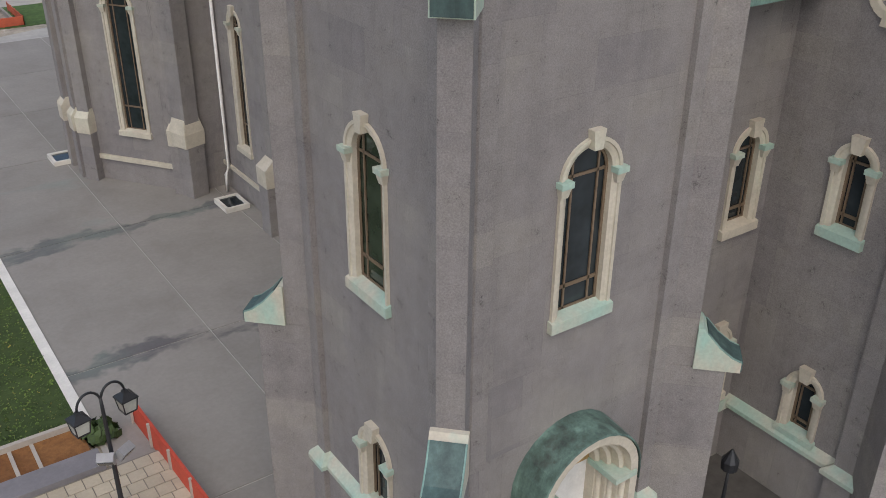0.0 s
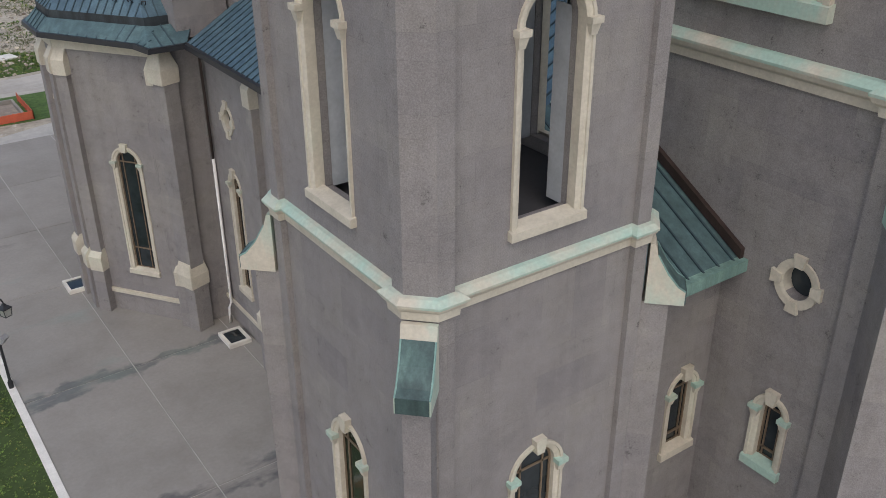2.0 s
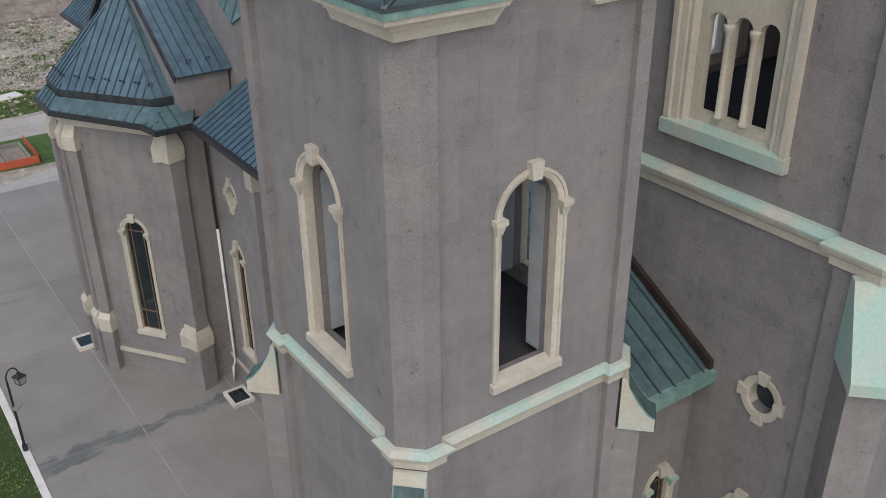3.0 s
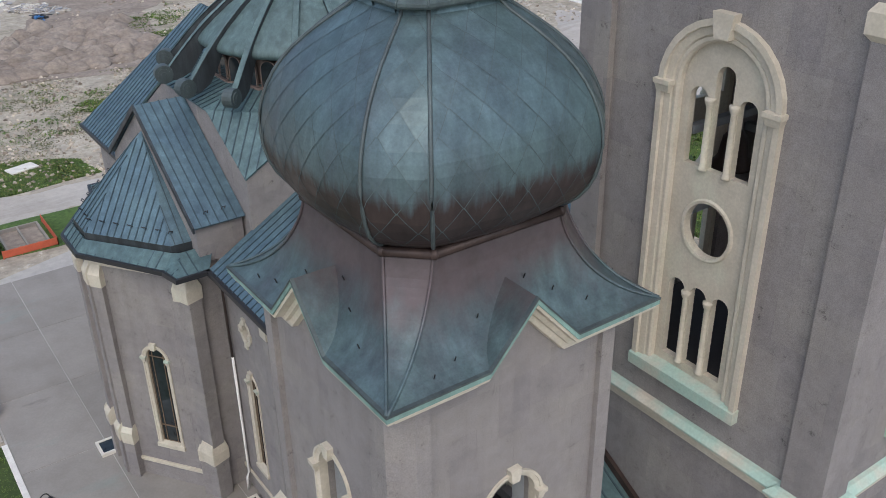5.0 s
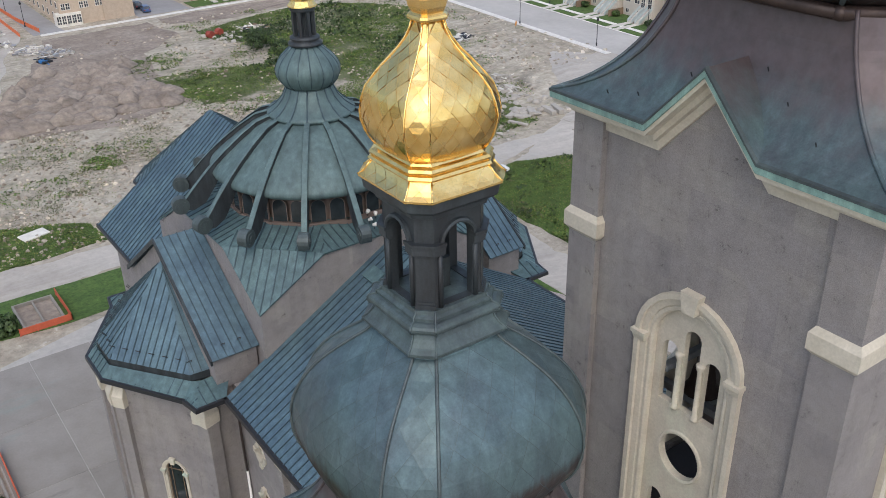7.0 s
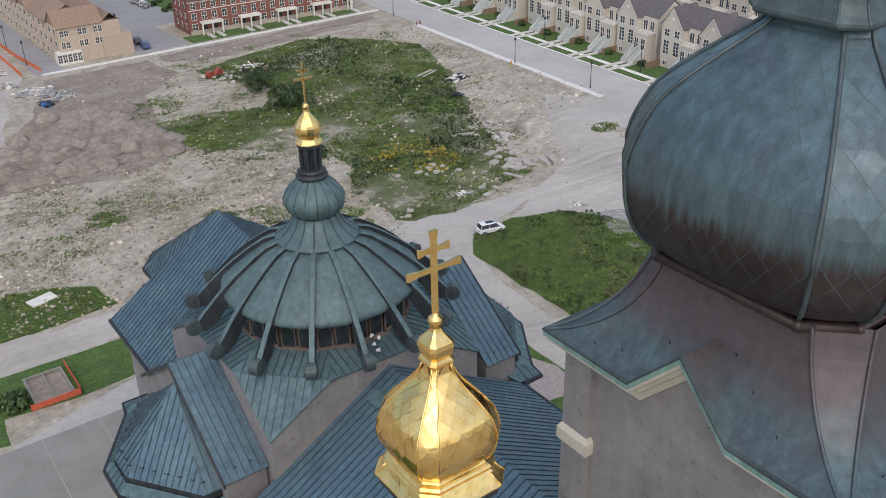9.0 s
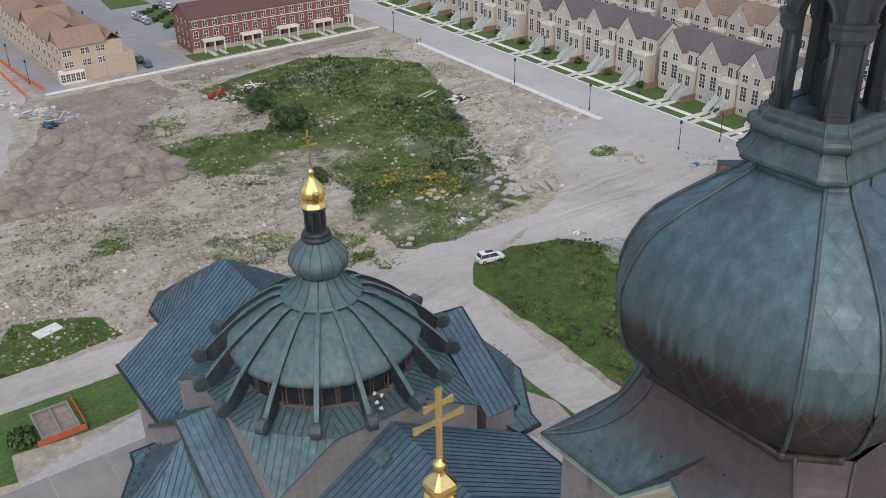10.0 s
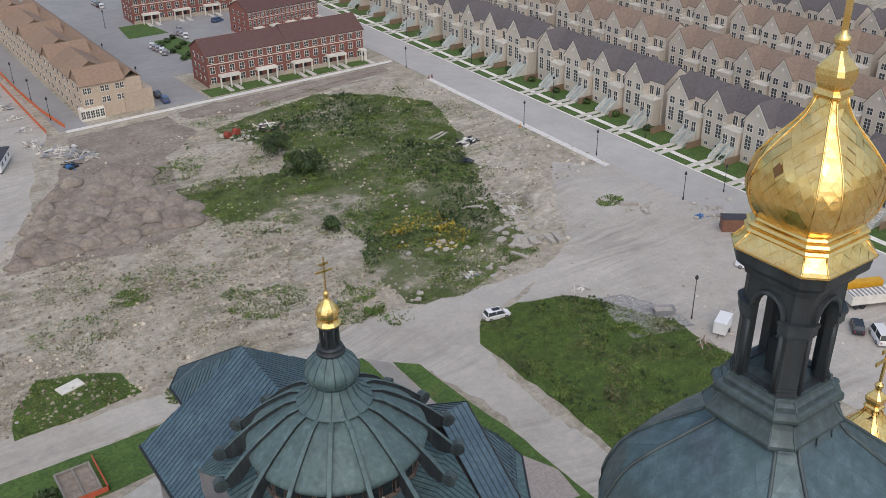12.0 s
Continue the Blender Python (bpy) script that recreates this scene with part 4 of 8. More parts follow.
    cupola = onion_roof(t, 1.48, [(33.65, 46.75), (36.7, 51.15), (42.5, 60.2), (47.3, 67.5), (53.2, 75.2)], 1.42, 1.2, (-0.55, 0.55), (1.0, 0.66), (0.46, 0.31), (38.1, 39.4), rng, 0.29)
    lost = Geo()
    lost.loft([[(-1.84 + o, 0.31, 71.23), (-1.91 + o, 0.12, 70.95), (-1.98 + o, 0.31, 70.67), (-1.91 + o, 0.5, 70.95)] for o in (0.02, 0.0)])
    part("bare_patch", lost, plain("bare_brown_board", (0.16, 0.085, 0.03), 0.6), cupola, "brown patch where a gold plate is missing")
    return t


first = corner_tower(pose(0, 0, 0))
bell_tower()
copy_thing(first, pose(30.1, 1.4, 0))


# ---- roofs with standing seams ----
def roof_plane(parent, pts, mat, spacing=0.6, thick=0.14, name="roof_plane", seam=0.07, guard=False):
    """A roof face; its first edge is the eave. Seams run up the slope from it."""
    P = [Vector(p) for p in pts]
    u = (P[1] - P[0]).normalized()
    n = u.cross(P[-1] - P[0]).normalized()
    if n.z < 0:
        n = -n
    w = n.cross(u)
    if (P[-1] - P[0]).dot(w) < 0:
        w = -w
    g = Geo()
    g.loft([[p - n * thick for p in P], P])
    plane = part(name, g, mat, parent)
    flat = [((p - P[0]).dot(u), (p - P[0]).dot(w)) for p in P]
    lo, hi = min(f[0] for f in flat), max(f[0] for f in flat)
    k = math.ceil((lo + 0.05) / spacing)
    while k * spacing < hi - 0.05:
        x, ws = k * spacing, []
        for (a, b), (c, d) in zip(flat, flat[1:] + flat[:1]):
            if (a - x) * (c - x) < 0:
                ws.append(b + (d - b) * (x - a) / (c - a))
        if len(ws) >= 2 and max(ws) - min(ws) > 0.15:
            g = Geo()
            base = P[0] + u * x
            g.loft([[base + w * t - u * seam / 2, base + w * t + u * seam / 2, base + w * t + u * seam / 2 + n * 0.055, base + w * t - u * seam / 2 + n * 0.055] for t in (min(ws), max(ws))])
            part("seam", g, SEAM, plane)
            if guard and k % 2 == 0:
                g = Geo()
                c = base + w * (min(ws) + 0.9)
                g.tube([c - u * 0.1, c - u * 0.1 + n * 0.28, c + u * 0.14 + n * 0.3, c + u * 0.14 + n * 0.05], 0.035, 5)
                part("snow_guard", g, BLACK, plane)
        k += 1
    return plane


SEAM = copper_material("dark_seam_metal", [(0.3, (0.045, 0.075, 0.092)), (0.7, (0.07, 0.11, 0.125))], 0.45, 0.3, 0.3)


def gutter(parent, path):
    g = Geo()
    rings = []
    for i, p in enumerate(path):
        p = Vector(p)
        a = Vector(path[max(i - 1, 0)])
        b = Vector(path[min(i + 1, len(path) - 1)])
        d = (b - a).normalized()
        o = Vector((d.y, -d.x, 0)).normalized()
        rings.append([p + o * x + Vector((0, 0, z)) for x, z in ((-0.12, 0.05), (0.16, 0.05), (0.2, -0.24), (-0.12, -0.28))])
    g.loft(rings)
    part("gutter", g, BLACK, parent, "black eaves gutter")


NAVE_X = 16.9


def mirror(pts):
    return [(2 * NAVE_X - x, *r) for x, *r in pts]


def wall_run(parent, a, b, z0, z1, holes=(), depth=0.5):
    """A straight wall from plan point a to b (outside on the right hand side), with its windows."""
    d = Vector(b) - Vector(a)
    m = Matrix.Translation((a[0], a[1], 0)) @ Matrix.Rotation(math.atan2(d.y, d.x), 4, 'Z')
    g = Geo()
    pierced(g, 0, d.length, z0, z1, depth, list(holes))
    part("wall", g, STUCCO, parent, m=m)
    for h in holes:
        if h[4] == "circle":
            oculus(parent, m, h[0], h[3], h[1], depth, h[2])
        else:
            window(parent, m, h, 0.42, 0.28, 0.09, 0.4, 0.24, sill_mat=STONE)
    return m


def cap_block(parent, m, x, z0, z1, w, out):
    g = Geo()
    g.loft([[(x - w, -out, z0), (x + w, -out, z0), (x + w, 0.02, z0), (x - w, 0.02, z0)], [(x - w, -out - 0.02, z0 + (z1 - z0) * 0.55), (x + w, -out - 0.02, z0 + (z1 - z0) * 0.55), (x + w, 0.02, z0 + (z1 - z0) * 0.55), (x - w, 0.02, z0 + (z1 - z0) * 0.55)], [(x - w * 0.75, -0.05, z1), (x + w * 0.75, -0.05, z1), (x + w * 0.75, 0.02, z1), (x - w * 0.75, 0.02, z1)]])
    part("buttress_cap", g, STONE, parent, "cream stone buttress cap", m=m)


EAVE_Z, RIDGE_Z = 19.2, 27.1


def nave():
    t = thing("nave", "grey stucco nave under a seamed blue-green metal roof", "church")
    for side in (0, 1):
        pts = [(4.5, 32.4), (4.5, 3.0)]
        f = (lambda p: p) if side == 0 else (lambda p: mirror(p))
        a, b = f(pts)
        if side:
            a, b = b, a
        L = 29.4
        holes = []
        for c in (3.6, 12.0, 20.4):
            c = c if side == 0 else L - c
            holes += [(c, 0.62, 3.6, 10.8, "arch"), (c, 0.55, 1.2, 15.0, "circle")]
        m = wall_run(t, a, b, 0, EAVE_Z, holes)
        for c in (7.8, 16.2, 24.6):
            c = c if side == 0 else L - c
            g = Geo()
            g.box(c - 0.4, c + 0.4, -0.45, 0.0, 0, 17.0)
            part("buttress", g, STUCCO, t, m=m)
            g = Geo()
            g.box(c - 0.55, c + 0.55, -0.95, 0.0, 0, 3.0)
            part("buttress_foot", g, STUCCO, t, m=m)
            cap_block(t, m, c, 17.0, 18.9, 0.45, 0.55)
            cap_block(t, m, c, 3.0, 4.9, 0.6, 1.0)
        g = Geo()
        g.box(0, L, -0.12, 0.0, 1.5, 1.75)
        part("ledge", g, STONE, t, m=m)
        e = f([(3.4, 30.9, EAVE_Z), (3.4, 4.0, EAVE_Z), (NAVE_X, 4.0, RIDGE_Z), (NAVE_X, 30.9, RIDGE_Z)])
        roof_plane(t, e, ROOF, 0.62)
        gut = f([(3.35, 30.9, EAVE_Z), (3.35, 4.2, EAVE_Z)])
        gutter(t, gut if side == 0 else gut[::-1])
    g = Geo()
    g.tube([(4.1, 31.4, EAVE_Z - 0.3), (4.25, 31.4, EAVE_Z - 1.0), (4.3, 31.4, 11.8)], 0.09, 8)
    part("downpipe", g, plain("dark_brown_pipe", (0.05, 0.035, 0.03), 0.5), t, "dark brown upper downpipe", True)
    g = Geo()
    g.tube([(4.3, 31.4, 11.8), (4.3, 31.4, 1.6), (4.05, 31.35, 1.2), (4.05, 31.35, 0.06)], 0.1, 8)
    part("downpipe", g, WHITE, t, "white lower downpipe", True)
    g = Geo()
    g.box(-0.55, 0.55, -0.8, 0.8, 0.0, 0.35)
    part("roof_hatch", g, ROOF_GREEN, t, "small metal roof hatch", m=pose(14.7, 28.8, 25.8, 0, -30.3, 0))
    # the low link between the corner tower and the bell tower
    for x0, x1, mir in ((4.0, 9.9, False), (22.1, 28.0, True)):
        hs = [(8.6 - 4.0 if not mir else 1.3, 0.55, 10.2, 12.8, "arch"), (8.6 - 4.0 if not mir else 1.3, 0.5, 3.2, 5.4, "arch")]
        wall_run(t, (x0, -2.25), (x1, -2.25), 0, 18.0, hs)
        roof_plane(t, [(x0 + 0.2, -2.95, 18.15), (x1 - 0.05, -2.95, 18.15), (x1 - 0.05, 4.2, 22.2), (x0 + 0.2, 4.2, 22.2)], ROOF_GREEN, 0.75)
        g = Geo()
        g.box(x0 + 0.2, x1, -3.2, -2.85, 17.75, 18.2)
        part("verdigris_edge", g, COPPER_EDGE, t)
        g = Geo()
        xs = (x1 - 0.22, x1 - 0.02) if not mir else (x0 + 0.02, x0 + 0.22)
        g.loft([[(x, y, z + dz) for y, z, dz in ((-3.0, 18.15, 0.05), (4.2, 22.2, 0.05), (4.2, 22.2, 0.42), (-3.0, 18.15, 0.42))] for x in xs])
        part("flashing", g, COPPER_BARE, t)
        g = Geo()
        g.box(x0 + 0.2, x1, -2.4, -2.2, 2.3, 2.75)
        part("ledge", g, STONE_GREEN, t)
    return t


def transept(side):
    t = thing("transept", "grey stucco transept with a polygonal end and seamed metal roofs", "church", group="transepts")
    f = (lambda p: p) if side == 0 else mirror
    y0 = CROSS_Y
    wall = [(4.5, y0 - 7.7), (2.3, y0 - 7.7), (-2.1, y0 - 1.6), (-2.1, y0 + 1.6), (2.3, y0 + 7.7), (4.5, y0 + 7.7)]
    runs = list(zip(wall, wall[1:]))
    for i, (a, b) in enumerate(runs):
        a, b = f([a])[0], f([b])[0]
        if side == 0:
            a, b = b, a
            a, b = b, a
        p, q = (a, b) if side == 0 else (b, a)
        # outside lies on the right hand of the run when walking from q to p
        L = (Vector(q) - Vector(p)).length
        holes = []
        if i in (1, 3):
            holes = [(L / 2 + (0.12 if side == 0 else 0.0), 0.82, 3.55, 11.15, "arch")]
        if i == 2:
            holes = [(L / 2, 0.6, 1.9, 14.5, "circle")]
        p2, q2 = (q, p)
        d = Vector(q2) - Vector(p2)
        right = Vector((d.y, -d.x))
        mid = (Vector(p2) + Vector(q2)) / 2 - Vector((AXIS_X, y0))
        if right.dot(mid) < 0:
            p2, q2 = q2, p2
        m = wall_run(t, p2, q2, 0, EAVE_Z - 0.2, holes)
        if i in (1, 2, 3):
            g = Geo()
            g.box(0.9, L - 0.9, -0.14, 0.0, 1.45, 1.75)
            part("ledge", g, STONE, t, m=m)
            g = Geo()
            g.box(0.0, L, -0.13, 0.0, 0.0, 0.05)
            part("foot_kerb", g, KERB, t, m=m)
            g = Geo()
            g.box(0.0, L, -0.14, 0.02, EAVE_Z - 1.0, EAVE_Z - 0.25)
            part("frieze", g, STONE, t, m=m)
            for c in (0.45, L - 0.45):
                g = Geo()
                g.box(c - 0.42, c + 0.42, -0.4, 0.0, 0, EAVE_Z - 2.6)
                part("pilaster", g, STUCCO, t, m=m)
                g = Geo()
                g.box(c - 0.46, c + 0.46, -0.6, 0.0, 0, 3.2)
                part("buttress_foot", g, STUCCO, t, m=m)
                cap_block(t, m, c, EAVE_Z - 2.6, EAVE_Z - 0.9, 0.48, 0.48)
                cap_block(t, m, c, 3.2, 5.0, 0.5, 0.66)
    for ys in (-1, 1):
        c = f([(2.25, y0 + ys * 7.85)])[0]
        g = Geo()
        g.box(-0.5, 0.5, -0.62, 0.62, 0, EAVE_Z - 2.4)
        mm = pose(c[0], c[1], 0, 0, 0, (18 if ys < 0 else -18) * (1 if side == 0 else -1))
        b = part("corner_buttress", g, STUCCO, t, m=mm)
        for z0, z1, w in ((EAVE_Z - 2.4, EAVE_Z - 0.5, 0.56),):
            g = Geo()
            g.loft([[(x, y, z) for x, y in square_cut(ww, 0.05)] for ww, z in ((w + 0.1, z0), (w + 0.12, z0 + 0.9), (w - 0.2, z1))])
            part("stone_cap", g, STONE, b, "cream stone buttress cap")
        g = Geo()
        g.box(-0.58, 0.58, -0.72, 0.72, 0, 3.3)
        part("buttress_foot", g, STUCCO, b)
        g = Geo()
        g.loft([[(x, y, z) for x, y in square_cut(ww, 0.05)] for ww, z in ((0.74, 3.3), (0.76, 4.15), (0.56, 5.0))])
        part("stone_cap", g, STONE, b)
    # eave polygon, apron, upstand and the hipped end
    e = [(3.4, y0 - 9.3), (1.2, y0 - 9.3), (0.95, y0 - 7.7), (-2.8, y0 - 1.75), (-2.8, y0 + 1.75), (0.95, y0 + 7.7), (1.2, y0 + 9.3), (3.4, y0 + 9.3)]
    inner = [(4.6, y0 - 7.3), (2.4, y0 - 7.3), (1.9, y0 - 7.0), (-2.1, y0 - 1.5), (-2.1, y0 + 1.5), (1.9, y0 + 7.0), (2.4, y0 + 7.3), (4.6, y0 + 7.3)]
    for i in range(len(e) - 1):
        quad = [(*e[i], EAVE_Z), (*e[i + 1], EAVE_Z), (*inner[i + 1], EAVE_Z + 0.75), (*inner[i], EAVE_Z + 0.75)]
        roof_plane(t, f(quad), ROOF_GREEN, 0.7, name="eave_apron")
    gutter(t, f([(x, y, EAVE_Z) for x, y in e])[::(1 if side else -1)])
    apex = (3.3, y0, 26.0)
    hip = [(3.3, y0 - 7.0), (1.9, y0 - 6.9), (-2.0, y0 - 1.45), (-2.0, y0 + 1.45), (1.9, y0 + 6.9), (3.3, y0 + 7.0)]
    zb = EAVE_Z + 1.2
    g = Geo()
    g.loft([[(*p, EAVE_Z + 0.6) for p in f(hip)], [(*p, zb) for p in f(hip)]])
    part("upstand", g, COPPER_DARK, t)
    for a, b in zip(hip, hip[1:]):
        roof_plane(t, f([(*a, zb), (*b, zb), apex]), ROOF, 0.55, guard=True, name="hip_plane")
    # the higher gabled roof that runs into the crossing
    z_e, z_r = 21.9, 27.8
    for ys in (-1, 1):
        q = [(3.0, y0 + ys * 8.5, z_e), (6.6, y0 + ys * 8.5, z_e), (6.6, y0, z_r), (3.0, y0, z_r)]
        roof_plane(t, f(q), ROOF, 0.6, guard=True, name="gable_plane")
    g = Geo()
    pts = f([(3.3, y0 - 8.1), (6.5, y0 - 8.1), (6.5, y0 + 8.1), (3.3, y0 + 8.1)])
    if side:
        pts = pts[::-1]
    g.prism(pts, EAVE_Z, z_e - 0.1)
    tri = f([(3.3, y0 - 8.1, z_e - 0.1), (3.3, y0 + 8.1, z_e - 0.1), (3.3, y0, z_r - 0.25)])
    tri2 = [(x + (0.4 if side == 0 else -0.4), y, z) for x, y, z in tri]
    g.loft([tri, tri2])
    part("gable_wall", g, STUCCO, t)
    for ys in (-1, 1):
        g = Geo()
        a, b = f([(2.95, y0 + ys * 8.55, z_e), (2.95, y0, z_r)])
        o = 0.14 if side == 0 else -0.14
        g.loft([[(p[0] + dx, p[1], p[2] + dz) for dx, dz in ((0, -0.3), (o, -0.3), (o, 0.1), (0, 0.1))] for p in (a, b)])
        part("rake_board", g, COPPER_DARK, t)
    return t


DRUM_WOOD = plain("pinkish_brown_drum_timber", (0.185, 0.14, 0.118), 0.7)


def crossing():
    t = thing("crossing_dome", "round copper dome with scrolled ribs over the crossing", "church dome")
    c = Vector((AXIS_X, CROSS_Y))
    H, OE, z_c, z_o = 9.35, 4.2, 24.75, 27.9
    # square block whose wall tops climb from the corners to the octagon
    for k in range(4):
        g = Geo()
        pierced(g, -H + 0.5 * (k % 2), H - 0.5 * (k % 2), 10, z_o, 0.5, [], 0, lambda x: z_c - 0.12 + (z_o - z_c) * min(1.0, (H - abs(x)) / (H - OE)))
        part("wall", g, STUCCO, t, m=Matrix.Translation((*c, 0)) @ on_wall(H, k))
        rot = Matrix.Translation((*c, 0)) @ FACES[k]
        W3 = lambda x, y, z: rot @ Vector((x, y, z))
        H2 = H + 0.16
        roof_plane(t, [W3(-H2, -OE, z_o), W3(-OE, -H2, z_o), W3(-H2, -H2, z_c)], ROOF_GREEN, 0.62, name="corner_plane")
        r1 = 6.4
        a1, b1 = radians(-112.5), radians(-67.5)
        roof_plane(t, [W3(-OE, -H2, z_o), W3(OE, -H2, z_o), W3(r1 * math.cos(b1), r1 * math.sin(b1), z_o + 1.0), W3(r1 * math.cos(a1), r1 * math.sin(a1), z_o + 1.0)], ROOF_GREEN, 0.6, name="ring_plane")
        a1, b1 = radians(-157.5), radians(-112.5)
        roof_plane(t, [W3(-H2, -OE, z_o), W3(-OE, -H2, z_o), W3(r1 * math.cos(b1), r1 * math.sin(b1), z_o + 1.0), W3(r1 * math.cos(a1), r1 * math.sin(a1), z_o + 1.0)], ROOF_GREEN, 0.6, name="ring_plane")
    # drum with paired windows
    R, N = 7.2, 16
    M = Matrix.Translation((AXIS_X + 0.4, CROSS_Y - 0.3, 0))
    g = Geo()
    g.lathe([(R - 0.5, z_o), (R - 0.5, z_o + 3.4)], 32)
    drum = part("drum", g, DRUM_WOOD, t, "low windowed drum with brown timber frames", m=M)
    for k in range(N):
        a = 360.0 / N * k
        mk = Matrix.Rotation(radians(a), 4, 'Z') @ Matrix.Translation((0, -R + 0.12, 0))
        for sx in (-0.68, 0.68):
            h = (sx, 0.5, z_o + 0.9, z_o + 2.1, "arch")
            part("drum_window", surround(h, [(0.0, 0.1), (0.0, -0.05), (0.06, -0.05), (0.06, 0.1)]), DRUM_WOOD, drum, m=mk)
            part("pane", pane_geo(h, -0.02), GLASS, drum, m=mk)
        g = Geo()
        g.box(-1.5, 1.5, -0.2, 0.1, z_o + 0.55, z_o + 0.85)
        part("drum_sill", g, DRUM_WOOD, drum, m=mk)
    # conical dome with a rolled edge
    ze = z_o + 3.45
    prof = [(7.1, ze - 0.62), (7.7, ze - 0.58), (7.95, ze - 0.42), (8.02, ze - 0.2), (7.9, ze + 0.04), (7.6, ze + 0.36), (6.75, ze + 1.08), (5.6, ze + 1.95), (4.3, ze + 2.85), (3.3, ze + 3.25), (3.0, ze + 3.3)]
    g = Geo()
    g.lathe(prof, 32, turn=radians(11.25 / 2))
    dome = part("dome_shell", g, COPPER_MATTE, t, "blue-green copper dome", True, m=M)
    g = Geo()
    skirt = [(2.95, ze + 3.2), (3.22, ze + 3.3), (3.34, ze + 3.44), (3.3, ze + 3.58), (3.08, ze + 3.68), (2.55, ze + 4.05), (2.05, ze + 4.62), (1.78, ze + 5.2), (1.72, ze + 5.35)]
    g.lathe(skirt, 32)
    collar = part("collar", g, COPPER_MATTE, t, "flared copper collar with ribs", True, m=M)
    for k in range(N):
        a = 2 * math.pi * (k + 0.5) / N
        ca, sa = math.cos(a), math.sin(a)
        g = Geo()
        # a flying rib: follows the dome, drops past its edge and ends in a scroll
        line = [(3.1, ze + 3.38), (4.3, ze + 3.05), (5.6, ze + 2.2), (6.9, ze + 1.2), (7.8, ze + 0.42), (8.75, ze - 0.5), (9.65, ze - 1.45), (10.3, ze - 2.15)]
        under = [0.4, 0.6, 0.7, 0.9, 1.5, 1.9, 1.4, 0.6]
        rings = []
        for (r, z), u in zip(line, under):
            rings.append([(r * ca - w * sa, r * sa + w * ca, z + dz) for w, dz in ((-0.21, 0.14), (0.21, 0.14), (0.16, 0.02), (0.16, -u), (-0.16, -u), (-0.16, 0.02))])
        g.loft(rings)
        rib = part("flying_rib", g, COPPER_DARK, t, "copper rib ending in a scroll", m=M)
        g = Geo()
        g.loft([[(r * ca - w * sa, r * sa + w * ca, z + dz) for w, dz in ((-0.21, 0.145), (0.21, 0.145), (0.18, 0.19), (-0.18, 0.19))] for r, z in line])
        part("capping", g, COPPER_MATTE, rib, "green patinated copper capping")
        g = Geo()
        r0, z0 = 10.6, ze - 2.3
        for w0, w1, rad in ((-0.36, 0.36, 0.64), (-0.43, 0.43, 0.42), (-0.48, 0.48, 0.2)):
            ring = [(r0 + rad * math.cos(q), z0 + rad * math.sin(q)) for q in (2 * math.pi * i / 16 for i in range(16))]
            g.loft([[(r * ca - w * sa, r * sa + w * ca, z) for r, z in ring] for w in (w0, w1)])
        part("scroll", g, COPPER_RIB, rib)
        g = Geo()
        g.tube([(r * ca, r * sa, z + 0.02) for r, z in skirt[1:]], 0.06, 6)
        part("collar_rib", g, SEAM, collar, "", True)
    g = Geo()
    zs = ze + 5.35
    bulb = smooth_profile([(1.65, zs), (2.1, zs + 0.4), (2.38, zs + 1.0), (2.34, zs + 1.55), (1.95, zs + 2.2), (1.35, zs + 2.75), (1.0, zs + 3.05)], 3)
    g.lathe(bulb, 24)
    small = part("onion_dome", g, COPPER_MATTE, t, "small ribbed copper onion", True, m=M)
    for k in range(16):
        a = 2 * math.pi * k / 16
        g = Geo()
        g.tube([(r * math.cos(a), r * math.sin(a), z) for r, z in bulb[::2]], 0.045, 5)
        part("rib", g, SEAM, small, "", True)
    g = Geo()
    zl = zs + 3.0
    g.lathe([(1.0, zl), (1.25, zl + 0.08), (1.25, zl + 0.25), (0.95, zl + 0.35), (1.1, zl + 0.5), (1.1, zl + 0.62), (0.85, zl + 0.75)], 16)
    lan = part("lantern", g, COPPER_DARK, t, "dark copper lantern", True, m=M)
    for k in range(8):
        a = 2 * math.pi * k / 8
        g = Geo()
        g.box(-0.14, 0.14, -0.1, 0.1, zl + 0.7, zl + 2.7)
        part("post", g, COPPER_DARK, lan, m=Matrix.Rotation(a, 4, 'Z') @ Matrix.Translation((0.72, 0, 0)))
    g = Geo()
    g.lathe([(0.35, zl + 0.7), (0.35, zl + 2.7)], 10)
    g.lathe([(0.9, zl + 2.5), (0.95, zl + 2.6), (0.95, zl + 2.8)], 16)
    part("core", g, COPPER_DARK, lan)
    zg = zl + 2.8
    g = Geo()
    g.lathe(smooth_profile([(1.05, zg), (1.05, zg + 0.1), (0.85, zg + 0.35), (0.8, zg + 0.55), (0.95, zg + 0.8), (1.0, zg + 1.15), (0.9, zg + 1.5), (0.6, zg + 1.95), (0.3, zg + 2.3), (0.2, zg + 2.6), (0.27, zg + 2.8), (0.2, zg + 3.0), (0.08, zg + 3.1)], 2), 12)
    cup = part("gilt_cupola", g, GOLD, t, "small gilded cupola", m=M)
    g = Geo()
    g.box(-0.06, 0.06, -0.05, 0.05, zg + 3.0, zg + 6.2)
    g.box(-0.42, 0.42, -0.05, 0.05, zg + 5.5, zg + 5.66)
    g.box(-0.75, 0.75, -0.05, 0.05, zg + 4.85, zg + 5.03)
    part("cross", g, GOLD, cup, "gilt two-barred cross")
    return t


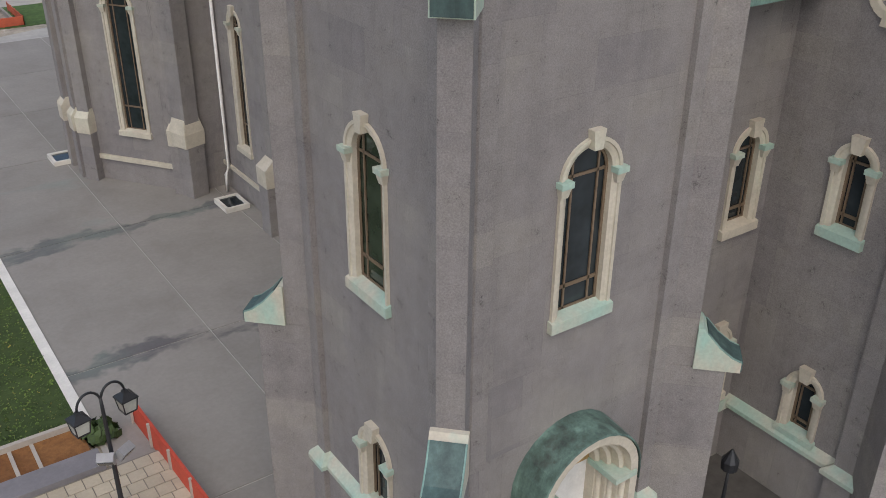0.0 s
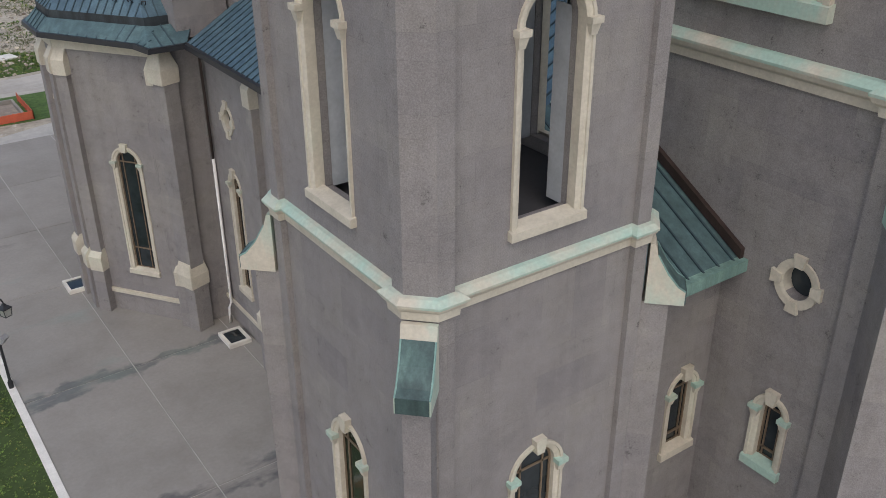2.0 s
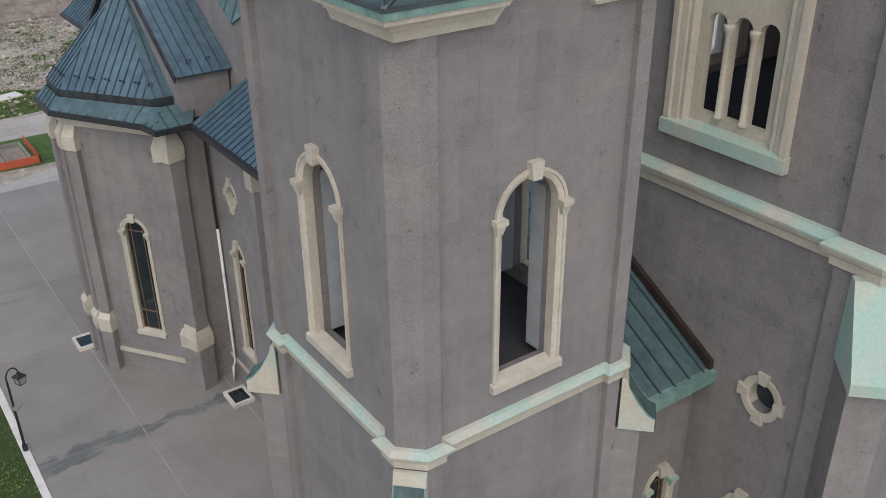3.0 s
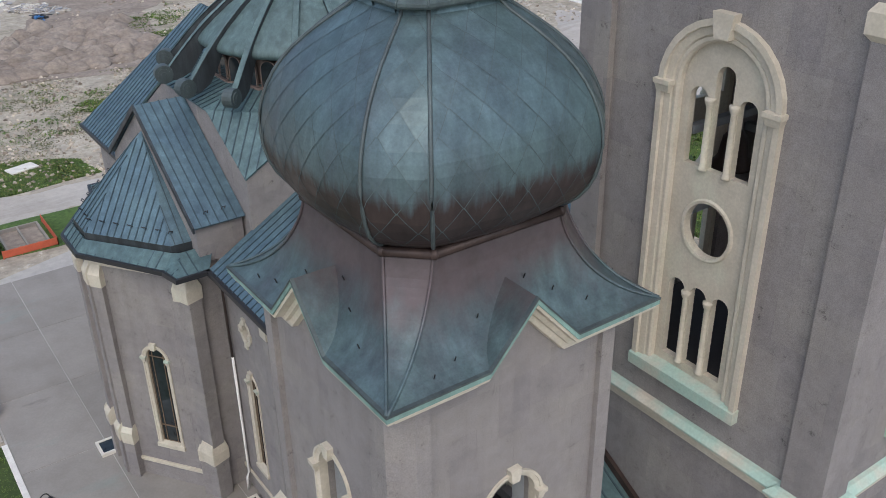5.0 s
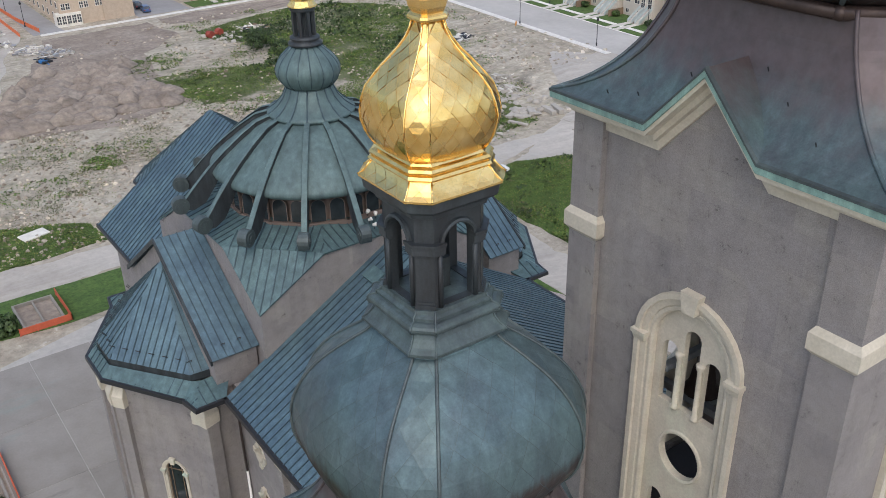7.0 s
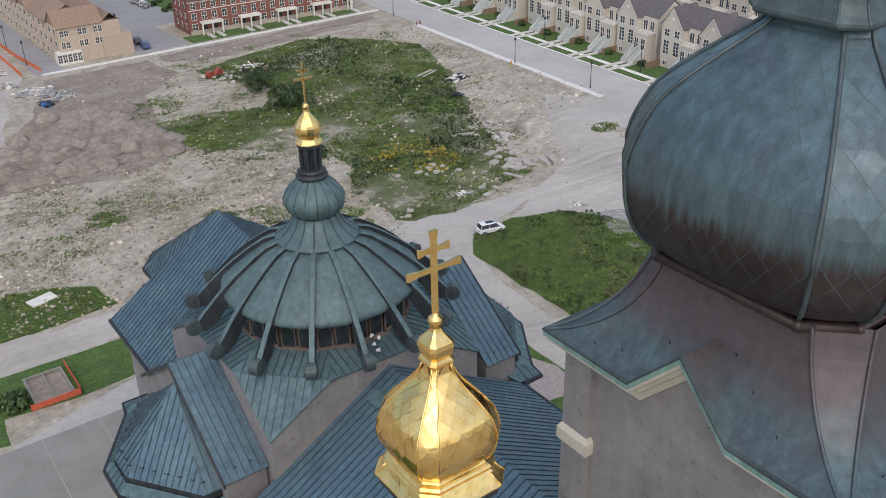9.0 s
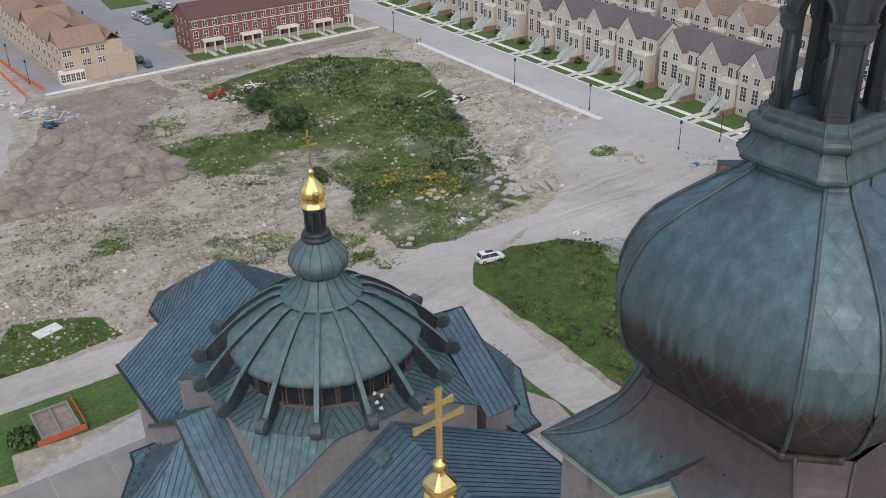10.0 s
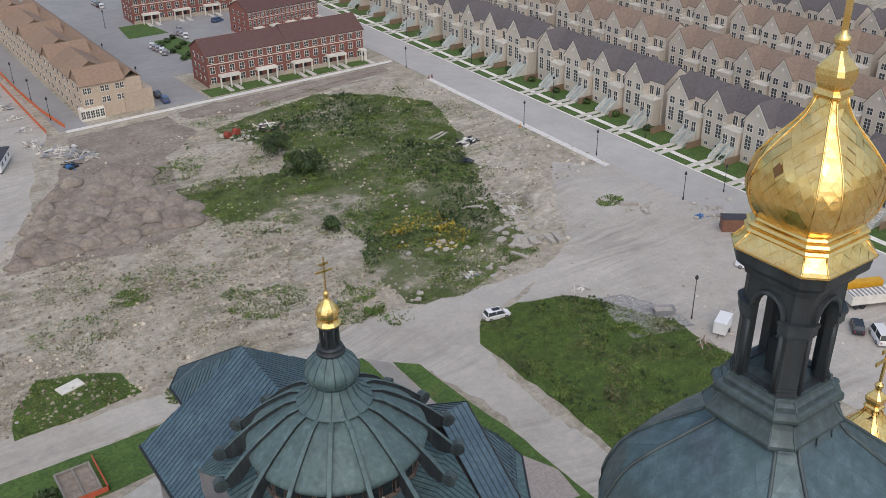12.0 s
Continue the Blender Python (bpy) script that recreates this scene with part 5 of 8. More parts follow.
def sanctuary():
    t = thing("sanctuary", "grey stucco sanctuary end with a hipped metal roof", "church")
    e = [(4.6, 49.0), (4.6, 63.0), (10.9, 63.3), (10.9, 71.0), (13.2, 74.2), (20.6, 74.2), (22.9, 71.0), (22.9, 63.3), (29.2, 63.0), (29.2, 49.0)]
    w = [(5.6, 46.0), (5.6, 62.0), (11.9, 62.3), (11.9, 70.6), (13.8, 73.2), (20.0, 73.2), (21.9, 70.6), (21.9, 62.3), (28.2, 62.0), (28.2, 46.0)]
    for a, b in zip(w, w[1:]):
        wall_run(t, b, a, 0, 19.0, [])
    ap1, ap0 = (AXIS_X, 60.0, 29.3), (AXIS_X, 49.0, 29.3)
    z = 19.6
    roof_plane(t, [(*e[0], z), (*e[1], z), ap1, ap0], ROOF, 0.62)
    roof_plane(t, [(*e[9], z), (*e[8], z), ap1, ap0], ROOF, 0.62)
    for a, b in ((e[3], e[4]), (e[4], e[5]), (e[5], e[6])):
        roof_plane(t, [(*a, z), (*b, z), ap1], ROOF, 0.62)
    for a, b in ((e[1], e[2]), (e[2], e[3]), (e[6], e[7]), (e[7], e[8])):
        roof_plane(t, [(*a, z), (*b, z), ap1], ROOF, 0.62)
    gutter(t, [(x, y, z) for x, y in e][::-1])
    g = Geo()
    g.box(AXIS_X - 9.3, AXIS_X + 9.3, 47.5, 50.2, 18, 24.5)
    part("back_wall", g, STUCCO, t)
    return t


nave()
transept(0)
transept(1)
crossing()
sanctuary()


# ---- ground, roads, paving ----
def in_poly(x, y, pts):
    inside = False
    for (a, b), (c, d) in zip(pts, pts[1:] + pts[:1]):
        if (b > y) != (d > y) and x < (c - a) * (y - b) / (d - b) + a:
            inside = not inside
    return inside


def ragged(pts, step, jit, seed):
    """A polygon with its sides broken into short pieces and pushed in and out."""
    out = []
    for (a, b), (c, d) in zip(pts, pts[1:] + pts[:1]):
        n = max(1, int(math.hypot(c - a, d - b) / step))
        for k in range(n):
            x, y = a + (c - a) * k / n, b + (d - b) * k / n
            v = noise.noise_vector(Vector((x * 0.11 + seed, y * 0.11, seed))) + 0.5 * noise.noise_vector(Vector((x * 0.5, y * 0.5 + seed, 3)))
            out.append((x + v.x * jit, y + v.y * jit))
    return out


def sheet(name, pts, z, mat, label, category, thick=0.05, kind="structure"):
    g = Geo()
    g.prism(pts, z - thick, z)
    return solid(name, g, mat, label, category, kind=kind)


def weeds(name, pts, count, size, mat, label, seed, gate=-1.0, gate_scale=0.1, tall=1.0, z=0.0):
    """Leaf blades and clumps scattered over a patch, one mesh."""
    r = random.Random(seed)
    xs, ys = [p[0] for p in pts], [p[1] for p in pts]
    g = Geo()
    made = tries = 0
    while made < count and tries < count * 6:
        tries += 1
        x, y = r.uniform(min(xs), max(xs)), r.uniform(min(ys), max(ys))
        if not in_poly(x, y, pts) or noise.noise(Vector((x * gate_scale, y * gate_scale, seed))) < gate + r.uniform(-0.12, 0.12):
            continue
        made += 1
        bush = 0.6 + 0.9 * max(0.0, noise.noise(Vector((x * 0.25, y * 0.25, seed + 7))))
        for _ in range(3):
            s = size * r.uniform(0.5, 1.2) * bush
            a, lean = r.uniform(0, 6.28), r.uniform(0.2, 1.1)
            d = Vector((math.cos(a), math.sin(a), 0))
            side = Vector((-d.y, d.x, 0)) * s * r.uniform(0.25, 0.5)
            p = Vector((x + r.uniform(-s, s) * 0.5, y + r.uniform(-s, s) * 0.5, z + r.uniform(0, s * 0.4 * tall)))
            tip = p + d * s * lean + Vector((0, 0, s * tall * r.uniform(0.3, 0.9)))
            mid = (p + tip) / 2 + Vector((0, 0, s * 0.15))
            g.add([p, mid + side, tip, mid - side], [(0, 1, 2, 3)])
    return solid(name, g, mat, label, "weeds", kind="stuff")


GRASS = ground_material("grass_sward", [(0.3, (0.05, 0.098, 0.02)), (0.7, (0.088, 0.15, 0.032))], 0.3, ((0.13, 0.13, 0.045), 0.13, 0.60, 0.75), fine=1.6, grit=1.5)
LEAF = leaf_material("weed_leaves", (0.042, 0.084, 0.014), (0.12, 0.195, 0.038), (0.24, 0.23, 0.07))
LEAF_DRY = leaf_material("dry_weed_leaves", (0.07, 0.085, 0.03), (0.17, 0.175, 0.08))
LEAF_DARK = leaf_material("shrub_leaves", (0.018, 0.04, 0.010), (0.055, 0.095, 0.024))
DIRT = ground_material("pale_dirt", [(0.25, (0.25, 0.212, 0.16)), (0.42, (0.352, 0.31, 0.242)), (0.6, (0.42, 0.378, 0.304)), (0.78, (0.50, 0.46, 0.385))], 0.05, ((0.165, 0.17, 0.085), 0.11, 0.54, 0.72), bump_d=0.1, fine=0.9, grit=1.35, speck=(0.55, 0.52, 0.46), tracks=((25, 0.76, 1.16), (-50, 0.8, 1.14)))
GRAVEL = ground_material("pale_gravel", [(0.25, (0.355, 0.322, 0.28)), (0.5, (0.425, 0.392, 0.346)), (0.8, (0.50, 0.468, 0.42))], 0.06, ((0.37, 0.36, 0.345), 0.045, 0.55, 0.75), fine=1.2, grit=0.45, bump_s=0.2, tracks=((70, 0.84, 1.12), (-20, 0.86, 1.1)))
MUD = ground_material("brown_mud", [(0.25, (0.175, 0.14, 0.112)), (0.5, (0.265, 0.22, 0.18)), (0.8, (0.365, 0.318, 0.268))], 0.16, fine=1.2, bump_d=0.15, tracks=((10, 0.74, 1.2),))
ASPHALT = ground_material("worn_street", [(0.3, (0.36, 0.345, 0.32)), (0.7, (0.47, 0.455, 0.43))], 0.04, ((0.53, 0.51, 0.47), 0.06, 0.6, 0.8), fine=0.5, bump_s=0.1, bump_d=0.01, grit=0.25)
STREET_GREY = ground_material("grey_parking_asphalt", [(0.3, (0.25, 0.245, 0.24)), (0.7, (0.33, 0.325, 0.32))], 0.05, fine=0.5, bump_s=0.1, bump_d=0.01, grit=0.3)


def paving_material():
    """Broom-finished concrete with long dark wet runs and green copper wash."""
    m, nt, b = shader("stained_concrete", 0.85)
    v = coords(nt)
    c = ramp(nt, noise_tex(nt, v, 0.22, 7, 0.62), [(0.25, (0.225, 0.21, 0.19)), (0.5, (0.275, 0.258, 0.234)), (0.78, (0.318, 0.298, 0.272))])
    rot = nt.nodes.new("ShaderNodeMapping")
    rot.inputs["Rotation"].default_value = (0, 0, radians(-4))
    rot.inputs["Scale"].default_value = (0.05, 0.15, 1)
    nt.links.new(nt.nodes.new("ShaderNodeNewGeometry").outputs["Position"], rot.inputs["Vector"])
    wet = ramp(nt, noise_tex(nt, rot.outputs["Vector"], 1.0, 7, 0.6), [(0.66, grey(1.0)), (0.71, (0.62, 0.61, 0.64))])
    c = mix(nt, 1.0, c, wet, 'MULTIPLY')
    # water that lies along two of the joints leaves long dark runs
    pos = nt.nodes.new("ShaderNodeSeparateXYZ")
    nt.links.new(v, pos.inputs[0])
    wob = node(nt, "ShaderNodeMath")
    wob.operation = 'MULTIPLY_ADD'
    nt.links.new(noise_tex(nt, coords(nt, (0.3, 0.3, 0.3)), 1.0, 4), wob.inputs[0])
    wob.inputs[1].default_value = 5.0
    nt.links.new(pos.outputs[1], wob.inputs[2])
    for y0 in (32.3, 19.3):
        d = nt.nodes.new("ShaderNodeMath")
        d.operation = 'SUBTRACT'
        nt.links.new(wob.outputs[0], d.inputs[0])
        d.inputs[1].default_value = y0
        e = nt.nodes.new("ShaderNodeMath")
        e.operation = 'ABSOLUTE'
        nt.links.new(d.outputs[0], e.inputs[0])
        band = ramp(nt, e.outputs[0], [(0.45, grey(1.0)), (0.8, grey(0.0))])
        gaps = ramp(nt, noise_tex(nt, coords(nt, (0.16, 0.5, 1)), 1.0, 6, 0.65), [(0.36, grey(0.0)), (0.50, grey(0.85))])
        tone = ramp(nt, noise_tex(nt, coords(nt, (0.13, 0.13, 1)), 1.0, 4), [(0.45, (0.105, 0.10, 0.108)), (0.62, (0.15, 0.185, 0.17))])
        c = mix(nt, mix(nt, 1.0, band, gaps, 'MULTIPLY'), c, tone)
    green = ramp(nt, noise_tex(nt, rot.outputs["Vector"], 1.35, 6, 0.6), [(0.60, grey(0.0)), (0.75, grey(0.7))])
    c = mix(nt, green, c, (0.22, 0.29, 0.265))
    c = mix(nt, 1.0, c, ramp(nt, noise_tex(nt, v, 5.0, 5, 0.7), [(0.3, grey(0.93)), (0.7, grey(1.06))]), 'MULTIPLY')
    info = nt.nodes.new("ShaderNodeObjectInfo").outputs["Random"]
    c = mix(nt, 1.0, c, ramp(nt, info, [(0.0, grey(0.95)), (1.0, grey(1.05))]), 'MULTIPLY')
    nt.links.new(c, b.inputs["Base Color"])
    bump(nt, b, noise_tex(nt, v, 22.0, 3), 0.15, 0.01)
    return m


PALE_RUBBLE = leaf_material("pale_rubble", (0.30, 0.28, 0.245), (0.52, 0.49, 0.44))
PAVING = paving_material()
g = Geo()
g.box(-2500, 2500, -2500, 2500, -1, 0)
solid("ground", g, DIRT, "pale dry dirt with sparse weeds", "ground", kind="structure")
g = Geo()
g.prism([(-9.8, -60), (60, -60), (45, 76), (10.5, 81), (-5.8, 76), (-9.6, 62)], 0.0, 0.03)
pavement = solid("pavement", g, CONCRETE_JOINT, "stained concrete forecourt in large slabs", "pavement", kind="structure")
XE = [-9.5, -2.95, 3.6, 10.1, 16.6, 23.1, 29.6, 36.1, 42.6]
YE = [-46.8, -36.2, -25.5, -14.9, -4.3, 6.3, 16.9, 30.0, 43.0, 53.5, 64.0, 75.4]
for i in range(len(XE) - 1):
    for j in range(len(YE) - 1):
        g = Geo()
        g.box(XE[i] + 0.035, XE[i + 1] - 0.035, YE[j] + 0.035, YE[j + 1] - 0.035, 0.0, 0.06)
        part("slab", g, PAVING, pavement)
g = Geo()
g.box(-9.95, -9.5, 13.0, 47.5, 0.0, 0.12)
solid("kerb", g, KERB, "pale concrete lawn edging", "kerb", kind="structure")
lawn_pts = [(-60, 12.9), (-9.95, 12.9), (-9.95, 47.5), (-60, 47.5)]
sheet("lawn", lawn_pts, 0.05, ground_material("lawn_sward", [(0.3, (0.034, 0.058, 0.014)), (0.7, (0.064, 0.098, 0.026))], 0.3, fine=2.5), "green lawn beside the forecourt", "lawn")
weeds("lawn_grass", [(-24, 13.1), (-10.0, 13.1), (-10.0, 47.2), (-24, 47.2)], 12000, 0.17, LEAF, "short rough grass blades", 3, tall=0.8, z=0.05)
weeds("dandelions", [(-24, 13.1), (-10.6, 13.1), (-10.6, 47.2), (-24, 47.2)], 60, 0.12, leaf_material("yellow_flowers", (0.45, 0.36, 0.05), (0.6, 0.5, 0.1)), "yellow flower heads in the lawn", 9, z=0.15)
g = Geo()
g.prism(ragged([(-90, 91.5), (12, 91.0), (30, 90.5), (44, 87), (53.5, 78), (54.0, 40), (54.5, -40), (61.0, -40), (60.8, 50), (61.2, 70), (63.5, 80), (70, 86), (90, 92), (126, 72), (128, 40), (150, 36), (150, 100), (133, 110), (131, 121), (122, 131), (112, 118), (98, 98), (88, 92), (70, 96), (55, 97), (40, 96), (25, 97), (10, 98.0), (-20, 101.5), (-90, 108)], 1.5, 1.5, 1.0), 0.0, 0.035)
solid("dirt_road", g, GRAVEL, "pale compacted gravel road and yard", "road", kind="structure")
sheet("gravel_yard", ragged([(68, 83), (76, 84), (84, 83), (91, 76), (93.5, 60), (98, 20), (150, 20), (150, 100), (130, 124), (114, 120), (100, 100), (88, 92)], 1.5, 1.3, 3.3), 0.03, GRAVEL, "pale gravel yard beside the weeds", "road", 0.03)
for nm, pts, lab in (("lawn_strip", [(-30, 81.8), (-5.9, 76.5), (-5.4, 82), (3.4, 80.9), (10.2, 81.2), (14, 90.6), (-30, 91.2)], "grass verge behind the church"), ("lawn_strip", [(41.5, 79), (46.5, 80.5), (45.5, 88), (39.0, 90.0), (33, 84)], "grass verge by the path"), ("lawn_strip", [(48.8, 84.5), (51.8, 81.5), (53.4, 60), (53.8, 10), (47.5, 10), (48.3, 60)], "grass verge along the road")):
    sheet(nm, ragged(pts, 2.5, 0.35, 4.0), 0.045, GRASS, lab, "grass")
sheet("footpath", [(44.5, 55), (48.2, 55), (48.4, 84.3), (45.8, 87.5)], 0.055, PAVING, "concrete footpath", "pavement")
green_r = ragged([(63.2, 80.5), (67, 85), (76, 86.5), (84, 83.5), (90, 76), (93, 66), (93.5, 52), (94, 20), (62.8, 20), (62.6, 50)], 2.2, 1.0, 2.0)
sheet("weed_ground", green_r, 0.05, GRASS, "weedy green ground", "grass")
weeds("weed_patch", green_r, 90000, 0.27, LEAF, "tall rough green weeds", 11, -0.9, 0.12)
weeds("weed_clumps", green_r, 700, 0.7, LEAF_DARK, "taller dark clumps among green weeds", 18, 0.08, 0.16, 1.3)
weeds("dry_weeds", green_r, 3500, 0.5, LEAF_DRY, "dry pale stalks among green weeds", 19, 0.1, 0.1)
green_b = [(67, 199), (83, 204), (101, 208), (114, 199), (124, 184), (118, 165), (108, 145), (99, 124), (93, 108), (91, 99), (82, 98), (70, 94), (61, 97), (60, 112), (66, 122), (66, 133), (60, 140), (47, 146), (44.5, 156), (45, 168), (56, 168), (68, 163), (76, 176), (70, 186), (66, 190)]
sheet("weed_ground", ragged(green_b, 1.2, 2.6, 5.0), 0.05, ground_material("weedy_dirt", [(0.3, (0.075, 0.098, 0.035)), (0.6, (0.125, 0.135, 0.06))], 0.12, ((0.37, 0.325, 0.265), 0.055, 0.50, 0.60), fine=1.0), "weedy green and brown ground", "grass")
weeds("weed_patch", green_b, 85000, 0.32, LEAF, "dense green weeds on the vacant lot", 12, -0.2, 0.06)
weeds("weed_fringe", [(62, 206), (100, 214), (122, 206), (131, 186), (126, 165), (116, 145), (106, 124), (98, 104), (88, 96), (54, 92), (52, 112), (58, 130), (42, 142), (38, 158), (42, 178), (56, 190)], 9000, 0.42, LEAF, "thin weeds round the green patch", 17, 0.06, 0.09)
weeds("weed_patch", green_b, 2600, 0.8, LEAF_DARK, "taller dark weeds on the vacant lot", 13, 0.12, 0.045, 1.2)
weeds("flower_patch", [(68, 112), (84, 108), (88, 124), (72, 128)], 420, 0.7, leaf_material("yellow_weed_flowers", (0.20, 0.17, 0.02), (0.36, 0.30, 0.04)), "yellow flowering weeds", 14, 0.0, 0.2)
patch_l = ragged([(-4, 99.5), (14.5, 99.6), (13.5, 106), (8, 110), (2, 112), (-3, 106)], 1.6, 0.9, 6.0)
sheet("weed_ground", patch_l, 0.05, GRASS, "weedy green ground by the road", "grass")
weeds("weed_patch", patch_l, 7000, 0.28, LEAF, "rough green weeds round a slab", 15)
for k, (x, y, r, n) in enumerate(((22, 128, 3.2, 160), (38, 118, 2.6, 90), (41, 112, 5.5, 300), (52, 101, 4.5, 260), (56, 106, 3.5, 120), (20, 96, 3, 90), (47, 178, 6.5, 220), (118, 107.5, 2.6, 160), (27, 134, 4, 70), (34, 128, 5, 90), (10, 122, 6, 110), (14, 138, 5, 60), (110, 165, 4, 120), (116, 176, 5, 150))):
    pts = ragged([(x + r * math.cos(a) * 1.3, y + r * math.sin(a)) for a in (0.0, 0.9, 1.8, 2.7, 3.6, 4.5, 5.4)], 1.2, 0.6, k)
    weeds("weed_tuft", pts, n * 3, 0.42, LEAF, "scattered green weeds on dirt", 30 + k, -0.3, 0.3)
weeds("sparse_weeds", [(-30, 102), (40, 100), (60, 110), (60, 135), (40, 145), (8, 150), (-30, 150)], 13000, 0.26, LEAF_DRY, "sparse weeds on dry ground", 60, -0.05, 0.09)


sheet("gravel_patch", ragged([(88.1, 79.6), (93.2, 78.0), (96.0, 70), (95.0, 63.5), (88.5, 64.8), (84.3, 66.3), (85.4, 73.3)], 1.2, 0.9, 12.0), 0.075, ground_material("grey_crushed_stone", [(0.3, (0.24, 0.235, 0.225)), (0.7, (0.36, 0.35, 0.33))], 0.2, fine=2.2, grit=1.6), "grey crushed stone at the edge of the weeds", "gravel", 0.07)
# the courtyard sheet is much darker than the concrete slabs round it
sheet("courtyard", [(4.4, -9.5), (9.75, -9.5), (9.75, -2.3), (4.4, -2.3)], 0.068, ground_material("dark_courtyard_ground", [(0.3, (0.075, 0.07, 0.066)), (0.7, (0.115, 0.108, 0.1))], 0.3, fine=3.0, grit=0.6, bump_s=0.2, bump_d=0.01), "dark ground between the towers", "pavement", 0.05)
sheet("paver_pad", [(46.4, 56.0), (50.6, 57.0), (53.4, 50.4), (52.4, 45.0), (46.8, 46.0)], 0.09, plain("pink_grey_pavers", (0.36, 0.31, 0.28), 0.9, vary=0.2, scale=20), "pale pink paved pad beside the church", "pavement", 0.08)


def clods(name, pts, count, size, mat, label, seed, gate=-1.0):
    """Small broken stones and clods strewn over a patch, one mesh."""
    r = random.Random(seed)
    xs, ys = [p[0] for p in pts], [p[1] for p in pts]
    g = Geo()
    made = 0
    while made < count:
        x, y = r.uniform(min(xs), max(xs)), r.uniform(min(ys), max(ys))
        made += 1
        if not in_poly(x, y, pts) or noise.noise(Vector((x * 0.13, y * 0.13, seed))) < gate + r.uniform(-0.2, 0.2):
            continue
        s = size * r.uniform(0.4, 1.0) ** 2 * 1.6
        a = r.uniform(0, 6.28)
        ring = [(x + s * r.uniform(0.7, 1.2) * math.cos(a + k * 1.571), y + s * r.uniform(0.6, 1.1) * math.sin(a + k * 1.571)) for k in range(4)]
        tx, ty = x + r.uniform(-0.3, 0.3) * s, y + r.uniform(-0.3, 0.3) * s
        low = [(px, py, 0.0) for px, py in ring]
        top = [(tx + (px - x) * 0.5, ty + (py - y) * 0.5, s * r.uniform(0.45, 0.8)) for px, py in ring]
        g.loft([low, top])
    return solid(name, g, mat, label, "rubble", kind="stuff")


CLOD = leaf_material("mixed_clods", (0.16, 0.125, 0.095), (0.44, 0.40, 0.34))
LOT = [(-30, 100), (14, 99), (40, 98), (60, 98), (90, 100), (110, 120), (130, 124), (133, 200), (100, 214), (64, 214), (40, 200), (20, 180), (-10, 150), (-30, 140)]
clods("clod_scatter", LOT, 9000, 0.34, CLOD, "small stones and clods on the vacant lot", 71, 0.0)
clods("clod_scatter", [(-30, 100), (60, 98), (60, 145), (8, 150), (-30, 140)], 5000, 0.26, CLOD, "small stones and clods on dry dirt", 72, -0.15)
clods("stone_scatter", [(90, 96), (100, 96), (133, 122), (134, 160), (122, 180), (112, 150), (98, 122)], 900, 0.45, PALE_RUBBLE, "pale broken stones beside the weeds", 73, 0.0)
clods("stone_scatter", [(94, 20), (128, 40), (128, 74), (90, 93), (88, 84), (94, 62)], 1200, 0.22, PALE_RUBBLE, "pale small stones on the yard", 74, 0.0)


# ---- streets and pavements of the estate ----
SK = 0.046


def slant(pts):
    """Plan points of the estate street, which runs slightly askew."""
    return [(x + SK * (y - 120), y) for x, y in pts]


sheet("road", slant([(132.2, -60), (145.6, -60), (145.6, 420), (132.2, 420)]), 0.06, ASPHALT, "pale dusty street", "road")
for x0, x1, mat, nm, lab in ((145.6, 146.0, KERB, "kerb", "concrete kerb"), (146.0, 148.6, GRASS, "grass_verge", "mown grass verge"), (148.6, 150.1, KERB, "sidewalk", "concrete sidewalk"), (150.1, 158.0, GRASS, "front_lawns", "front lawns of the townhouses")):
    sheet(nm, slant([(x0, -60), (x1, -60), (x1, 420), (x0, 420)]), 0.14, mat, lab, "pavement", 0.14)
sheet("sidewalk", slant([(130.3, 121.5), (132.0, 121.5), (132.2, 201), (130.6, 201)]), 0.13, KERB, "pale concrete sidewalk by the vacant lot", "pavement", 0.13)
sheet("sidewalk", [(35.5, 219.6), (136, 222.3), (136, 224.0), (35.5, 221.3)], 0.10, KERB, "concrete sidewalk", "pavement", 0.1)
sheet("road", [(61, 223.6), (75.5, 223.9), (75.0, 250), (148, 252), (150, 420), (62, 420)], 0.05, STREET_GREY, "grey parking lanes", "road")
sheet("road", [(34.0, 221.2), (41.4, 221.4), (40.2, 420), (33.0, 420)], 0.07, STREET_GREY, "grey paved lane", "road")
sheet("front_lawns", [(76.5, 224.0), (130.5, 225.4), (130.5, 229.4), (76.5, 231.4)], 0.12, GRASS, "small front lawns", "grass", 0.12)
sheet("planted_island", [(86, 262), (97, 262.5), (92, 292), (83, 292)], 0.13, GRASS, "grass island in the car park", "grass", 0.13)
sheet("planted_island", [(78, 300), (92, 300), (90, 318), (80, 318)], 0.13, GRASS, "grass island in the car park", "grass", 0.13)
sheet("dirt_lane", ragged([(-30, 150), (4, 152), (16, 176), (24, 205), (32, 222), (32, 420), (-60, 420)], 4, 1.2, 8.0), 0.04, GRAVEL, "pale gravel lane", "road")
sheet("mud_ground", ragged([(6, 150), (30, 145), (46, 149), (47, 170), (50, 188), (62, 200), (62, 216), (36, 216), (26, 190), (14, 170)], 3, 2.0, 9.0), 0.045, MUD, "brown churned mud", "ground")
sheet("mud_ground", ragged([(64, 210), (80, 207), (104, 211), (130, 215), (130, 220), (64, 218)], 3, 1.4, 10.0), 0.047, MUD, "brown churned mud by the sidewalk", "ground")

